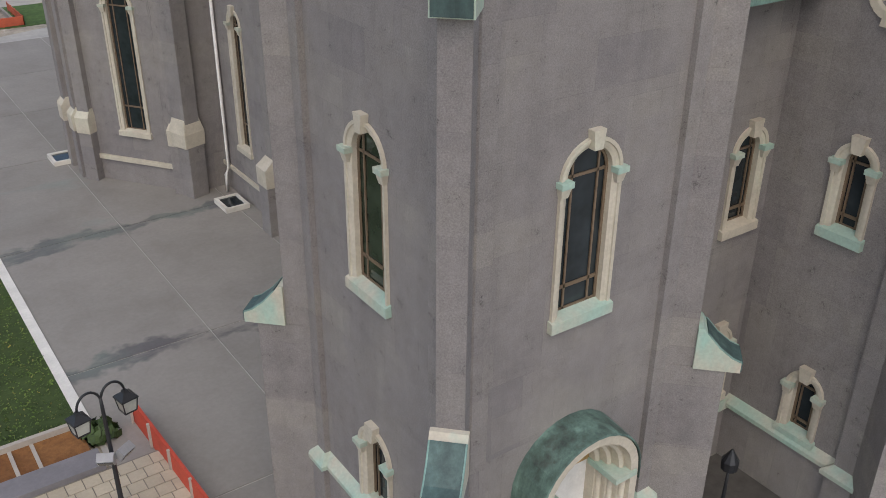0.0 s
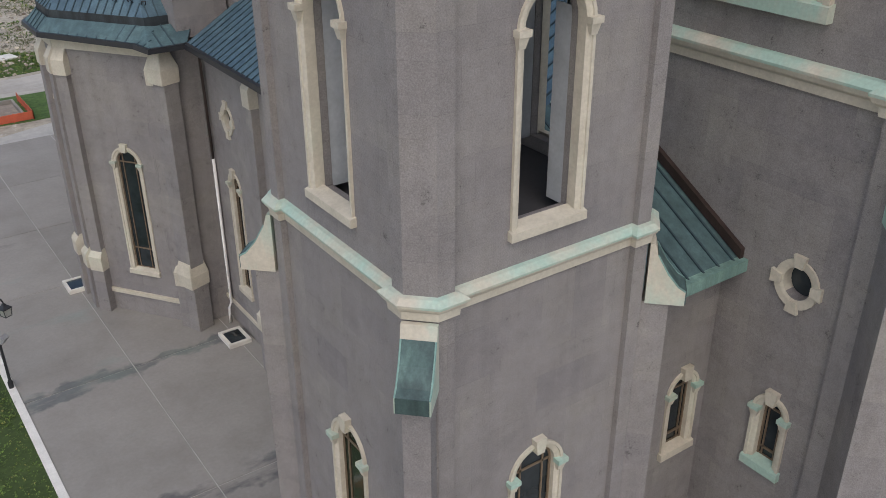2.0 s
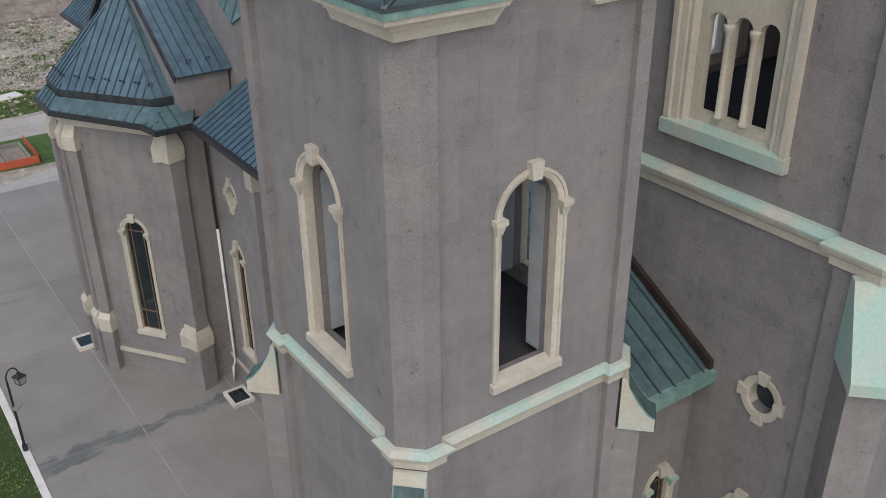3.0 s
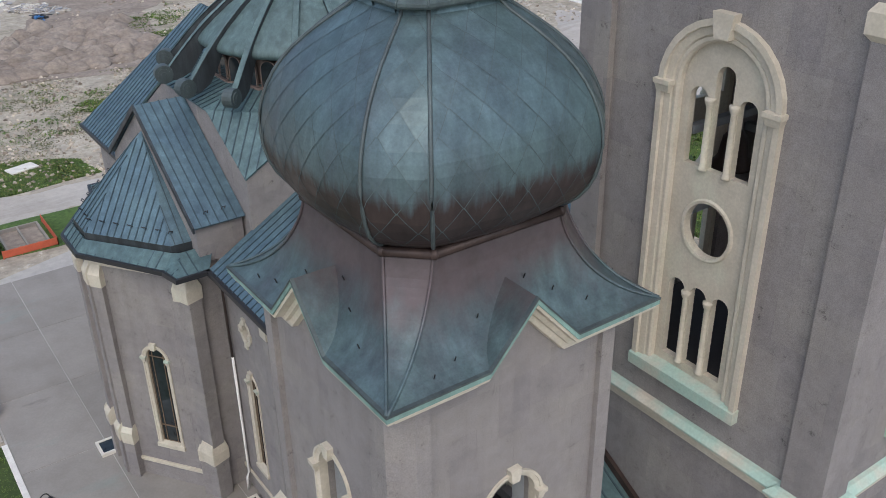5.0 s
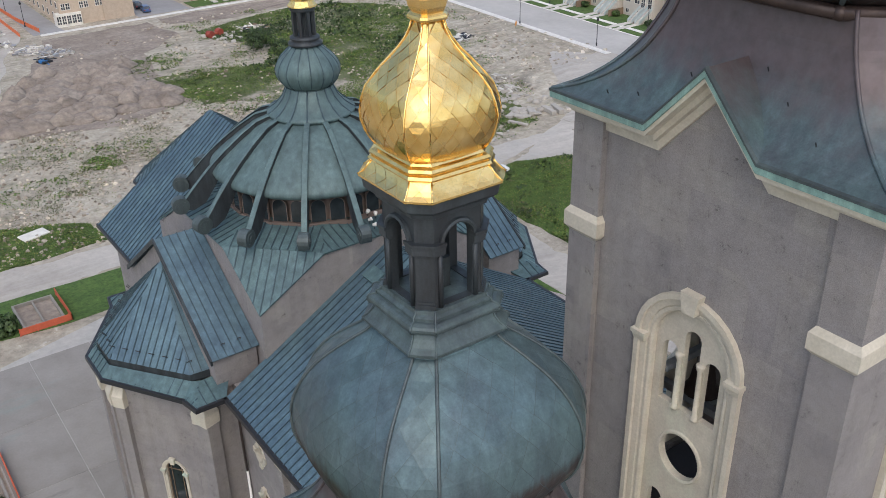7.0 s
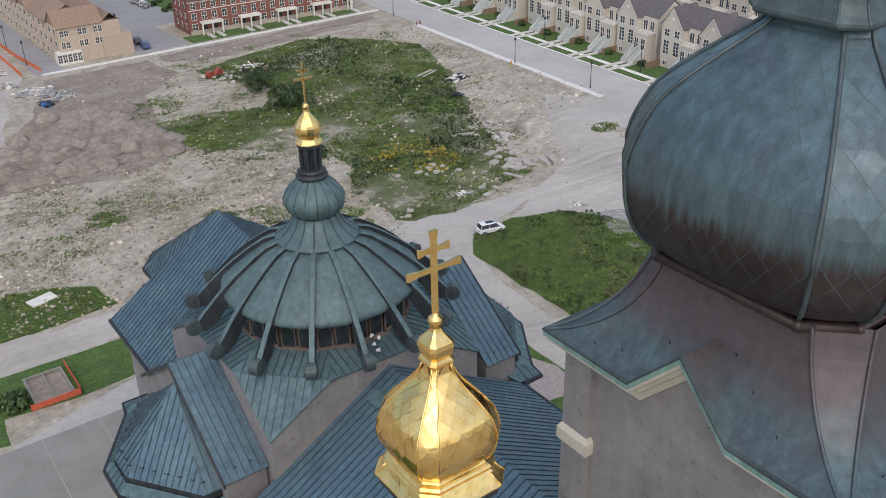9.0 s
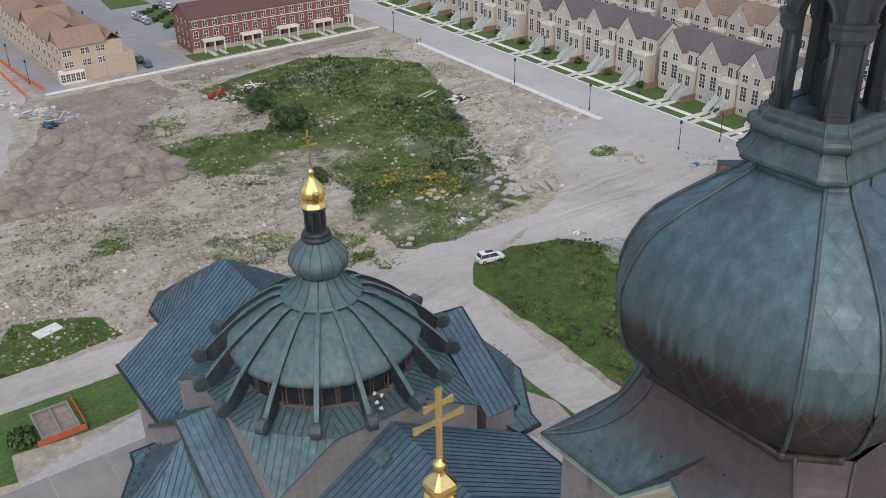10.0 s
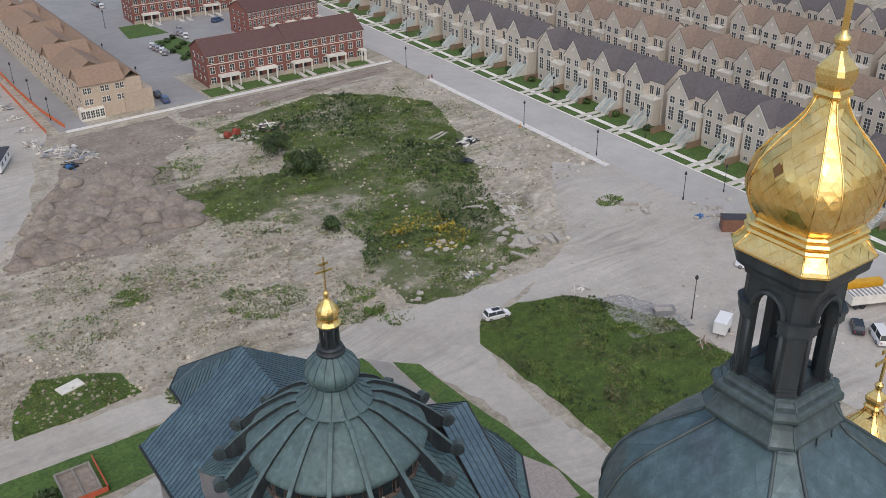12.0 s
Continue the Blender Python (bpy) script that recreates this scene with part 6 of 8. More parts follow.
# ---- houses ----
BEIGE = plain("beige_render", (0.56, 0.503, 0.432), 0.9, vary=0.06, scale=2)
BEIGE_STONE = plain("buff_stone_veneer", (0.47, 0.405, 0.325), 0.9, vary=0.14, scale=6)
YELLOW = plain("buff_brick", (0.48, 0.385, 0.295), 0.9, vary=0.1, scale=8)
BRICK = plain("red_brick", (0.235, 0.092, 0.072), 0.9, vary=0.18, scale=8)
SHINGLE_GREY = plain("grey_asphalt_shingles", (0.125, 0.112, 0.114), 0.95, vary=0.16, scale=8, grain=20)
SHINGLE_BROWN = plain("brown_asphalt_shingles", (0.235, 0.175, 0.135), 0.95, vary=0.16, scale=8, grain=20)
SHINGLE_TAN = plain("tan_asphalt_shingles", (0.27, 0.185, 0.13), 0.95, vary=0.14, scale=8, grain=20)
SHINGLE_DARK = plain("dark_brown_shingles", (0.115, 0.062, 0.055), 0.95, vary=0.14, scale=8, grain=20)
TRIM = plain("white_trim", (0.70, 0.67, 0.60), 0.6)
PANE = glass_material("house_window_glass", (0.085, 0.092, 0.105), 0.08)
STEP = plain("pale_concrete_step", (0.55, 0.52, 0.47), 0.9)
FENCE = plain("brown_fence_boards", (0.24, 0.165, 0.11), 0.85)


def house_window(parent, x, y, z, w, h, rows=2, cols=2, out=-1):
    """A white-framed window on a wall that faces -y (out = -1) or +y."""
    g = Geo()
    t = 0.1
    for x0, x1, z0, z1 in ((x - w / 2 - t, x + w / 2 + t, z - t, z), (x - w / 2 - t, x + w / 2 + t, z + h, z + h + t), (x - w / 2 - t, x - w / 2, z, z + h), (x + w / 2, x + w / 2 + t, z, z + h)):
        g.box(x0, x1, min(y, y + out * 0.09), max(y, y + out * 0.09), z0, z1)
    for i in range(1, cols):
        xx = x - w / 2 + w * i / cols
        g.box(xx - 0.05, xx + 0.05, min(y, y + out * 0.07), max(y, y + out * 0.07), z, z + h)
    for i in range(1, rows):
        zz = z + h * i / rows
        g.box(x - w / 2, x + w / 2, min(y, y + out * 0.07), max(y, y + out * 0.07), zz - 0.04, zz + 0.04)
    win = part("window", g, TRIM, parent)
    g = Geo()
    g.add([(x - w / 2, y + out * 0.03, z), (x + w / 2, y + out * 0.03, z), (x + w / 2, y + out * 0.03, z + h), (x - w / 2, y + out * 0.03, z + h)], [(0, 1, 2, 3)])
    part("pane", g, PANE, win)


def gable_roof(g, x0, x1, y0, y1, z0, z1, along="y", over=0.35, slot=0):
    """Two thick roof slopes with the ridge along y or x."""
    th = 0.22
    if along == "y":
        xm = (x0 + x1) / 2
        for xa in (x0 - over, x1 + over):
            zo = z0 - over * (z1 - z0) / (xm - x0)
            g.loft([[(xa, y, zo), (xm, y, z1), (xm, y, z1 + th), (xa, y, zo + th)] for y in (y0 - over, y1 + over)], slot)
    else:
        ym = (y0 + y1) / 2
        for ya in (y0 - over, y1 + over):
            zo = z0 - over * (z1 - z0) / (ym - y0)
            g.loft([[(x, ya, zo), (x, ym, z1), (x, ym, z1 + th), (x, ya, zo + th)] for x in (x0 - over, x1 + over)], slot)


GLASS_RAIL = plain("pale_rail_panels", (0.50, 0.56, 0.56), 0.25)


def stair_flight(t, x0, w, y0, y1, z, n):
    """A solid flight of steps rising along +y, with a sloping rail on either side."""
    prof = [(y0, 0.0)]
    for i in range(n):
        prof += [(y0 + (y1 - y0) * i / n, z * (i + 1) / n), (y0 + (y1 - y0) * (i + 1) / n, z * (i + 1) / n)]
    prof.append((y1, 0.0))
    g = Geo()
    g.loft([[(x, a, b) for a, b in prof] for x in (x0, x0 + w)])
    st = part("stairs", g, STEP, t, "pale concrete front steps")
    for sx in (x0 - 0.1, x0 + w):
        g = Geo()
        g.loft([[(sx, y0, za), (sx + 0.1, y0, za), (sx + 0.1, y1, za + z), (sx, y1, za + z)] for za in (0.15, 1.0)])
        part("stair_rail", g, GLASS_RAIL, st, "pale panelled stair rail")


def townhouse(roof_mat, stairs=True):
    """A three-storey townhouse: a gabled bay beside a forward bay whose top is a balcony. It faces -y."""
    t = thing("townhouse", "beige three-storey townhouse with a front gable and shingle roof", "house", group="townhouses of the estate")
    W, D, E, R, GW = 12.2, 12.0, 10.6, 15.0, 6.8
    g = Geo()
    g.box(0, W, 1.9, D, 0, E)
    g.loft([[(x, 1.9, E), (x, D, E), (x, (1.9 + D) / 2, R - 0.9)] for x in (0.0, W)])
    body = part("main_body", g, BEIGE, t)
    g = Geo()
    g.loft([[(0, y, 0), (GW, y, 0), (GW, y, E), (GW / 2, y, R - 0.15), (0, y, E)] for y in (0.0, 4.5)])
    bay = part("gabled_bay", g, BEIGE, t, "gabled bay with a round plaster disc")
    g = Geo()
    g.lathe([(0.42, 0.0), (0.42, 0.06)], 14)
    g.v = [(GW / 2 + x, -z, 12.3 + y) for x, y, z in g.v]
    part("plaster_disc", g, TRIM, bay)
    g = Geo()
    g.loft([[(GW / 2 + sx * (GW / 2 + 0.25), y, E - 0.55), (GW / 2, y, R - 0.05), (GW / 2, y, R - 0.4), (GW / 2 + sx * (GW / 2 + 0.25), y, E - 0.9)] for sx in (-1,) for y in (-0.3, 0.0)])
    g.loft([[(GW / 2 + sx * (GW / 2 + 0.25), y, E - 0.55), (GW / 2, y, R - 0.05), (GW / 2, y, R - 0.4), (GW / 2 + sx * (GW / 2 + 0.25), y, E - 0.9)] for sx in (1,) for y in (-0.3, 0.0)])
    part("bargeboard", g, TRIM, bay)
    g = Geo()
    gable_roof(g, 0.0, GW, 0.05, 7.0, E, R)
    part("gable_roof", g, roof_mat, t)
    g = Geo()
    gable_roof(g, 0.0, W, 1.9, D, E, R - 0.7, "x", 0.02)
    part("main_roof", g, roof_mat, t)
    for k in range(3):
        g = Geo()
        x, y = 3.0 + 3.4 * k, 8.2
        z = R - 0.7 - (y - 6.95) * (R - 0.7 - E) / 5.05
        g.box(x - 0.15, x + 0.15, y - 0.15, y + 0.15, z - 0.1, z + 0.55)
        part("roof_vent", g, BLACK, t)
    g = Geo()
    g.box(GW, W - 0.5, -0.9, 1.9, 0, 6.9)
    porch = part("forward_bay", g, BEIGE, t)
    g = Geo()
    g.box(GW + 0.003, W - 0.4, -1.05, 1.9, 6.9, 7.12)
    part("cornice", g, TRIM, porch)
    n = 8
    g = Geo()
    for i in range(n + 1):
        x = GW + 0.1 + (W - 0.65 - GW) * i / n
        g.box(x - 0.05, x + 0.05, -0.98, -0.9, 7.12, 8.05)
    for x0, x1, y0, y1 in ((GW + 0.05, W - 0.45, -1.0, -0.88), (GW + 0.05, GW + 0.15, -0.88, 1.9), (W - 0.55, W - 0.45, -0.88, 1.9)):
        g.box(x0, x1, y0, y1, 8.05, 8.16)
    part("balcony_rail", g, TRIM, porch, "white balcony rail with balusters")
    for x, w in ((1.75, 1.5), (5.0, 1.5)):
        house_window(t, x, 0, 8.0, w, 1.6, 2, 2)
        house_window(t, x, 0, 3.6, w + 0.15, 3.3, 4, 2)
        house_window(t, x, 0, 0.9, 1.0, 0.9, 1, 2)
    for x in (8.0, 10.3):
        house_window(t, x, 1.9, 7.3, 1.3, 2.3, 1, 2)
        house_window(t, x, -0.9, 3.2, 1.25, 2.5, 2, 2)
    if stairs:
        for x0, sx in ((7.2, 0), (9.7, 0)):
            stair_flight(t, x0, 1.4, -5.0, -0.9, 2.9, 9)
            g = Geo()
            g.box(x0 - 0.1, x0 + 1.5, -12.2, -5.0, 0.1, 0.19)
            part("front_walk", g, STEP, t)
        g = Geo()
        g.box(0.15, 0.25, -5.0, -0.02, 0, 1.8)
        part("fence_panel", g, FENCE, t, "brown board fence between the gardens")
        g = Geo()
        g.box(8.7, 9.6, -5.0, -1.5, 0.12, 0.3)
        part("planting_bed", g, MUD, t)
    return t


def estate_row(proto, x0, ys):
    """Copies a house along a row; its gable's middle comes at each y of the list."""
    for k, y in enumerate(ys):
        m = pose(x0 + SK * (y - 120), y, 0, 0, 0, -92.6) @ pose(-3.4, 0, 0)
        if k:
            copy_thing(proto, m)
        else:
            proto.matrix_basis = m


row_1 = [62.0, 74.2, 89.6, 101.8, 113.9, 126.1, 141.5, 153.9, 166.1, 178.3, 193.7, 205.9, 218.1, 230.3, 245.7, 257.9, 270.1, 282.3, 297.7, 309.9]
row_2 = [80.0, 92.2, 104.4, 119.8, 132.0, 144.2, 156.4, 171.8, 184.0, 196.2, 208.4, 223.8, 236.0, 248.2, 260.4, 275.8, 288.0, 300.2, 312.4, 327.8]
estate_row(townhouse(SHINGLE_GREY), 158.0, row_1)
brown_house = townhouse(SHINGLE_BROWN, False)
estate_row(brown_house, 190.0, row_2)
for dx, dy in ((34.0, 6.0), (94.0, 12.0)):
    for y in row_2[(0 if dx < 50 else 7):]:
        copy_thing(brown_house, pose(190.0 + dx + SK * (y + dy - 120), y + dy, 0, 0, 0, -92.6) @ pose(-3.4, 0, 0))
far_grey = townhouse(SHINGLE_GREY, False)
estate_row(far_grey, 252.0, [y + 9 for y in row_1 if y > 100] + [334, 346, 358])


def red_terrace(m):
    """A red brick terrace of three storeys with white porches, facing -y."""
    t = thing("brick_terrace", "red brick three-storey terrace with dark brown roof and white porches", "house", m, "red brick terraces")
    W, D, E, R = 51.0, 13.0, 9.6, 13.2
    g = Geo()
    g.box(0, W, 0, D, 0, E)
    g.loft([[(x, 0, E), (x, D, E), (x, D / 2, R - 0.2)] for x in (0.0, W)])
    part("wall_body", g, BRICK, t)
    g = Geo()
    gable_roof(g, 0, W / 2 - 0.2, 0, D, E, R - 0.3, "x", 0.4)
    gable_roof(g, W / 2 + 0.2, W, 0, D, E, R + 0.2, "x", 0.4)
    part("roof", g, SHINGLE_DARK, t, "dark brown shingle roof")
    g = Geo()
    g.box(-0.1, W + 0.1, -0.12, -0.004, 6.75, 6.95)
    g.box(-0.1, W + 0.1, -0.14, -0.004, E - 0.5, E)
    part("string_course", g, TRIM, t)
    g = Geo()
    g.box(0.02, W - 0.02, -0.1, -0.006, 0, 1.2)
    part("stone_base", g, BEIGE_STONE, t)
    n = 17
    for i in range(n):
        x = W * (i + 0.5) / n
        house_window(t, x, 0, 7.35, 1.35, 1.5)
        house_window(t, x, 0, 4.2, 1.35, 1.9)
        if i % 4 not in (1, 2):
            house_window(t, x, 0, 1.4, 1.5, 1.7)
    for y in (3.0, 6.5, 10.0):
        for z in (1.4, 4.3, 7.3):
            g = Geo()
            g.box(-0.08, -0.004, y - 0.55, y + 0.55, z, z + 1.6)
            part("side_window", g, TRIM, t)
            g = Geo()
            g.box(-0.11, -0.085, y - 0.42, y + 0.42, z + 0.13, z + 1.47)
            part("pane", g, PANE, t)
    for i in range(5):
        x = 3.0 + 11.6 * i
        g = Geo()
        g.box(x - 0.1, min(x + 6.2, W), -2.2, 0.0, 3.15, 3.75)
        porch = part("porch", g, TRIM, t, "white porch roof on posts")
        for px in (x, min(x + 3.0, W - 0.6), min(x + 5.9, W - 0.2)):
            g = Geo()
            g.box(px - 0.18, px + 0.18, -2.1, -1.75, 0, 3.15)
            part("post", g, TRIM, porch)
        for px in (x + 1.5, x + 4.5):
            if px < W:
                g = Geo()
                g.box(px - 0.5, px + 0.5, -0.06, -0.01, 0.4, 2.7)
                part("door", g, BLACK, t)
                g = Geo()
                g.box(px - 0.65, px + 0.65, -6.2, -0.1, 0.02, 0.34)
                part("front_walk", g, STEP, t)
    return t


terrace = red_terrace(pose(79.2, 231.6, 0, 0, 0, -1.5))
copy_thing(terrace, pose(86, 318, 0, 0, 0, -1.5))
copy_thing(terrace, pose(166, 330, 0, 0, 0, 176))
copy_thing(terrace, pose(112, 276, 0, 0, 0, 5) @ Matrix.Diagonal((0.55, 1, 0.9, 1)))


def yellow_row(m):
    """A buff brick row with many gables; its gable end, with a shopfront, faces -y."""
    t = thing("buff_row_house", "buff brick row building with stepped tan gable roofs", "house", m)
    W, L, E, R = 16.0, 110.0, 9.3, 12.8
    g = Geo()
    g.box(0, W, 0, L, 0, E)
    part("wall_body", g, YELLOW, t)
    g = Geo()
    g.box(-1.2, 5.0, -0.9, 2.0, 0, 3.2)
    part("shopfront", g, TRIM, t, "pale shopfront bay")
    for x in (-0.7, 0.55, 1.8, 3.05, 4.3):
        house_window(t, x, -0.9, 0.7, 0.95, 2.0, 3, 2)
    for x in (1.0, 5.6, 9.6):
        for z in (4.0, 7.0):
            for d in (0, 1.2):
                house_window(t, x + d, 0, z, 0.9, 1.5)
    g = Geo()
    g.box(10.8, W + 2.6, -0.4, 9.0, 0, 5.6)
    part("side_wing", g, YELLOW, t)
    k = 0
    y = 0.0
    while y < L - 4:
        d = 9.5
        g = Geo()
        gable_roof(g, 0, W * 0.72, y, y + d - 0.4, E, R, "x" if k % 3 == 0 else "y", 0.35)
        g.loft([[(x, y, E), (x, y + d - 0.4, E), (x, y + d / 2 - 0.2, R - 0.2)] for x in (0.02, W * 0.72)] if k % 3 == 0 else [[(0, yy, E), (W * 0.72, yy, E), (W * 0.36, yy, R - 0.2)] for yy in (y + 0.02, y + d - 0.4)])
        part("roof", g, SHINGLE_TAN, t, "tan shingle gable")
        for z in (1.0, 4.2, 7.2):
            for yy in (2.2, 6.6):
                g = Geo()
                g.box(-0.09, -0.004, y + yy - 0.7, y + yy + 0.7, z, z + 1.7)
                w = part("side_window", g, TRIM, t)
                g = Geo()
                g.box(-0.12, -0.095, y + yy - 0.55, y + yy + 0.55, z + 0.15, z + 1.55)
                part("pane", g, PANE, w)
        y += d
        k += 1
    g = Geo()
    gable_roof(g, W * 0.72, W, 0.3, L, E, E + 1.8, "y", 0.3)
    part("rear_roof", g, SHINGLE_TAN, t)
    return t


yellow_row(pose(42.3, 226.2, 0, 0, 0, 0.4))


# ---- loose things ----
def car(body_mat, label, big=False):
    """A parked car, nose to +x."""
    t = thing("car", label, "car", group="parked cars")
    L, W, H = (4.7, 1.9, 1.75) if not big else (5.4, 2.0, 2.2)
    roofx = ((-2.1, 0.9) if not big else (-2.55, 1.7))
    g = Geo()
    sec = [(-L / 2, 0.45, 0.95, 0.8), (-L / 2 + 0.15, 0.3, 1.05, 0.94), (-1.2, 0.28, 1.05, 1.0), (0.9, 0.28, 1.02, 1.0), (L / 2 - 0.5, 0.3, 0.9, 0.95), (L / 2, 0.45, 0.72, 0.78)]
    if big:
        sec = [(x, a, b + (0.15 if x > 1 else 0.2), w) for x, a, b, w in sec]
    g.loft([[(x, -W / 2 * w, z0), (x, W / 2 * w, z0), (x, W / 2 * w, z1 - 0.12), (x, W / 2 * w * 0.93, z1), (x, -W / 2 * w * 0.93, z1), (x, -W / 2 * w, z1 - 0.12)] for x, z0, z1, w in sec])
    part("body", g, body_mat, t)
    x0, x1 = roofx
    zb = 1.0 if not big else 1.2
    g = Geo()
    g.loft([[(a, -w, z), (b, -w, z), (b, w, z), (a, w, z)] for a, b, w, z in ((x0, x1 + 0.55, W / 2 * 0.92, zb), (x0 + 0.3, x1 - 0.25, W / 2 * 0.78, H - 0.06))])
    part("glazing", g, PANE, t, "dark car glass")
    g = Geo()
    g.loft([[(a, -w, z), (b, -w, z), (b, w, z), (a, w, z)] for a, b, w, z in ((x0 + 0.28, x1 - 0.2, W / 2 * 0.8, H - 0.07), (x0 + 0.42, x1 - 0.36, W / 2 * 0.7, H))])
    part("roof", g, body_mat, t)
    g = Geo()
    for xx in (x0 + 0.05, (x0 + x1) / 2, x1 + 0.3):
        for sy in (-1, 1):
            g.tube([(xx, sy * W / 2 * 0.92, zb), (xx + (0.25 if xx < 0 else -0.4), sy * W / 2 * 0.79, H - 0.06)], 0.05, 4)
    part("pillars", g, body_mat, t)
    for x in (-1.4, 1.4):
        for sy in (-1, 1):
            g = Geo()
            g.tube([(x, sy * (W / 2 - 0.2), 0.34), (x, sy * (W / 2 + 0.01), 0.34)], 0.34, 14)
            wheel = part("wheel", g, BLACK, t)
            g = Geo()
            g.tube([(x, sy * (W / 2), 0.34), (x, sy * (W / 2 + 0.025), 0.34)], 0.2, 10)
            part("rim", g, plain("alloy", (0.5, 0.5, 0.5), 0.3, 0.8) if "alloy" not in bpy.data.materials else bpy.data.materials["alloy"], wheel)
    for sy in (-1, 1):
        g = Geo()
        g.box(L / 2 - 0.1, L / 2 - 0.01, sy * 0.6 - 0.2, sy * 0.6 + 0.2, 0.62, 0.76)
        part("headlight", g, TRIM, t)
        g = Geo()
        g.box(-L / 2 - 0.01, -L / 2 + 0.1, sy * 0.65 - 0.15, sy * 0.65 + 0.15, 0.75, 0.95)
        part("tail_light", g, plain("red_lens", (0.35, 0.02, 0.02), 0.3) if "red_lens" not in bpy.data.materials else bpy.data.materials["red_lens"], t)
    return t


CAR_WHITE = plain("white_car_paint", (0.75, 0.75, 0.74), 0.25, vary=0.03)
CAR_DARK = plain("dark_car_paint", (0.03, 0.035, 0.045), 0.25, vary=0.03)
CAR_SILVER = plain("silver_car_paint", (0.38, 0.39, 0.40), 0.3, 0.4, vary=0.03)
CAR_BLUE = plain("blue_car_paint", (0.05, 0.10, 0.22), 0.3, vary=0.03)
white_car = car(CAR_WHITE, "white hatchback parked on the gravel road")
white_car.matrix_basis = pose(70.0, 84.9, 0.04, 0, 0, -12)
g = Geo()
g.box(-0.9, 0.5, -0.45, 0.45, 1.752, 1.765)
part("sunroof", g, BLACK, white_car)
plain_white = car(CAR_WHITE, "white car parked in a row")
plain_white.matrix_basis = pose(118, 71, 0.04, 0, 0, 120)
dark_car = car(CAR_DARK, "dark car parked on the gravel")
dark_car.matrix_basis = pose(115.5, 47.2, 0.04, 0, 0, 40)
silver_car = car(CAR_SILVER, "silver car parked in a row")
silver_car.matrix_basis = pose(96, 300, 0.06, 0, 0, 80)
blue_car = car(CAR_BLUE, "blue car parked by a terrace")
blue_car.matrix_basis = pose(112, 304, 0.06, 0, 0, 10)
white_van = car(CAR_WHITE, "white van parked on the gravel", True)
white_van.matrix_basis = pose(115.8, 43.4, 0.04, 0, 0, 50)
for proto, spots in ((plain_white, [(81.5, 277, 70), (81.0, 285, 70), (94.5, 290, 72), (84.5, 352, 75), (180, 112, 5)]), (silver_car, [(81.4, 274.2, 70), (81.2, 279.8, 70), (80.9, 282.5, 70), (94.2, 293, 72), (94, 296, 72), (84, 358, 75), (84, 361, 75), (164, 309, 0)]), (dark_car, [(64.3, 233.5, 85), (84.2, 355, 75)]), (blue_car, [(64.6, 228.2, 85)])):
    for x, y, a in spots:
        copy_thing(proto, pose(x, y, 0.05 if x < 150 else 0.0, 0, 0, a))


def bush(m, r, label, n=1500, seed=1):
    """A shrub of many leaves round short limbs, with an uneven outline."""
    t = thing("bush", label, "bush", m, "bushes on the vacant lot")
    q = random.Random(seed)
    g = Geo()
    for k in range(6):
        a = k * 1.05
        g.tube([(0, 0, -0.1), (0.25 * r * math.cos(a), 0.25 * r * math.sin(a), 0.3 * r), (0.6 * r * math.cos(a), 0.6 * r * math.sin(a), 0.7 * r)], [0.12, 0.08, 0.03], 6)
    part("limb_cluster", g, plain("bark", (0.12, 0.09, 0.06), 0.9) if "bark" not in bpy.data.materials else bpy.data.materials["bark"], t)
    g = Geo()
    lobes = [(q.uniform(-0.55, 0.55) * r, q.uniform(-0.55, 0.55) * r, q.uniform(0.25, 0.75) * r, q.uniform(0.3, 0.55) * r) for _ in range(14)]
    for i in range(n):
        x, y, z, s = lobes[i % len(lobes)]
        d = Vector((q.gauss(0, 1), q.gauss(0, 1), q.gauss(0.2, 0.8))).normalized()
        p = Vector((x, y, z)) + d * s * q.uniform(0.7, 1.08)
        if p.z < 0.03:
            p.z = q.uniform(0.03, 0.4)
        e = d.orthogonal().normalized() * q.uniform(0.14, 0.3)
        f = d.cross(e).normalized() * q.uniform(0.1, 0.22) + d * 0.06
        g.add([p - e, p - f, p + e, p + f], [(0, 1, 2, 3)])
    part("crown", g, LEAF_DARK, t, "dense dark green leaves")
    return t


bush(pose(73.8, 160.2, 0), 5.0, "large round dark green bush", 2600, 1)
bush(pose(72.4, 175.2, 0), 4.4, "dark green bush among weeds", 2000, 2)
bush(pose(63.5, 131.0, 0), 2.4, "small green bush at the edge of the weeds", 900, 3)
bush(pose(-11.6, 52.5, 0), 1.5, "green shrub beside a fenced pit", 800, 4)
bush(pose(-3.6, 83.4, 0), 1.9, "bright green shrub growing over a fenced pit", 900, 5)
sapling = bush(pose(154.2, 108, 0.14), 1.3, "young yellow-green street tree", 500, 6)
for k in range(20):
    y = 58.6 + 12.2 * k
    copy_thing(sapling, pose(154.4 + SK * (y - 120) + (k % 3) * 0.5, y, 0.14, 0, 0, 50 * k))
for k in range(9):
    copy_thing(sapling, pose(84 + (k % 3) * 3.1, 264 + 3.4 * k, 0.1, 0, 0, 70 * k))


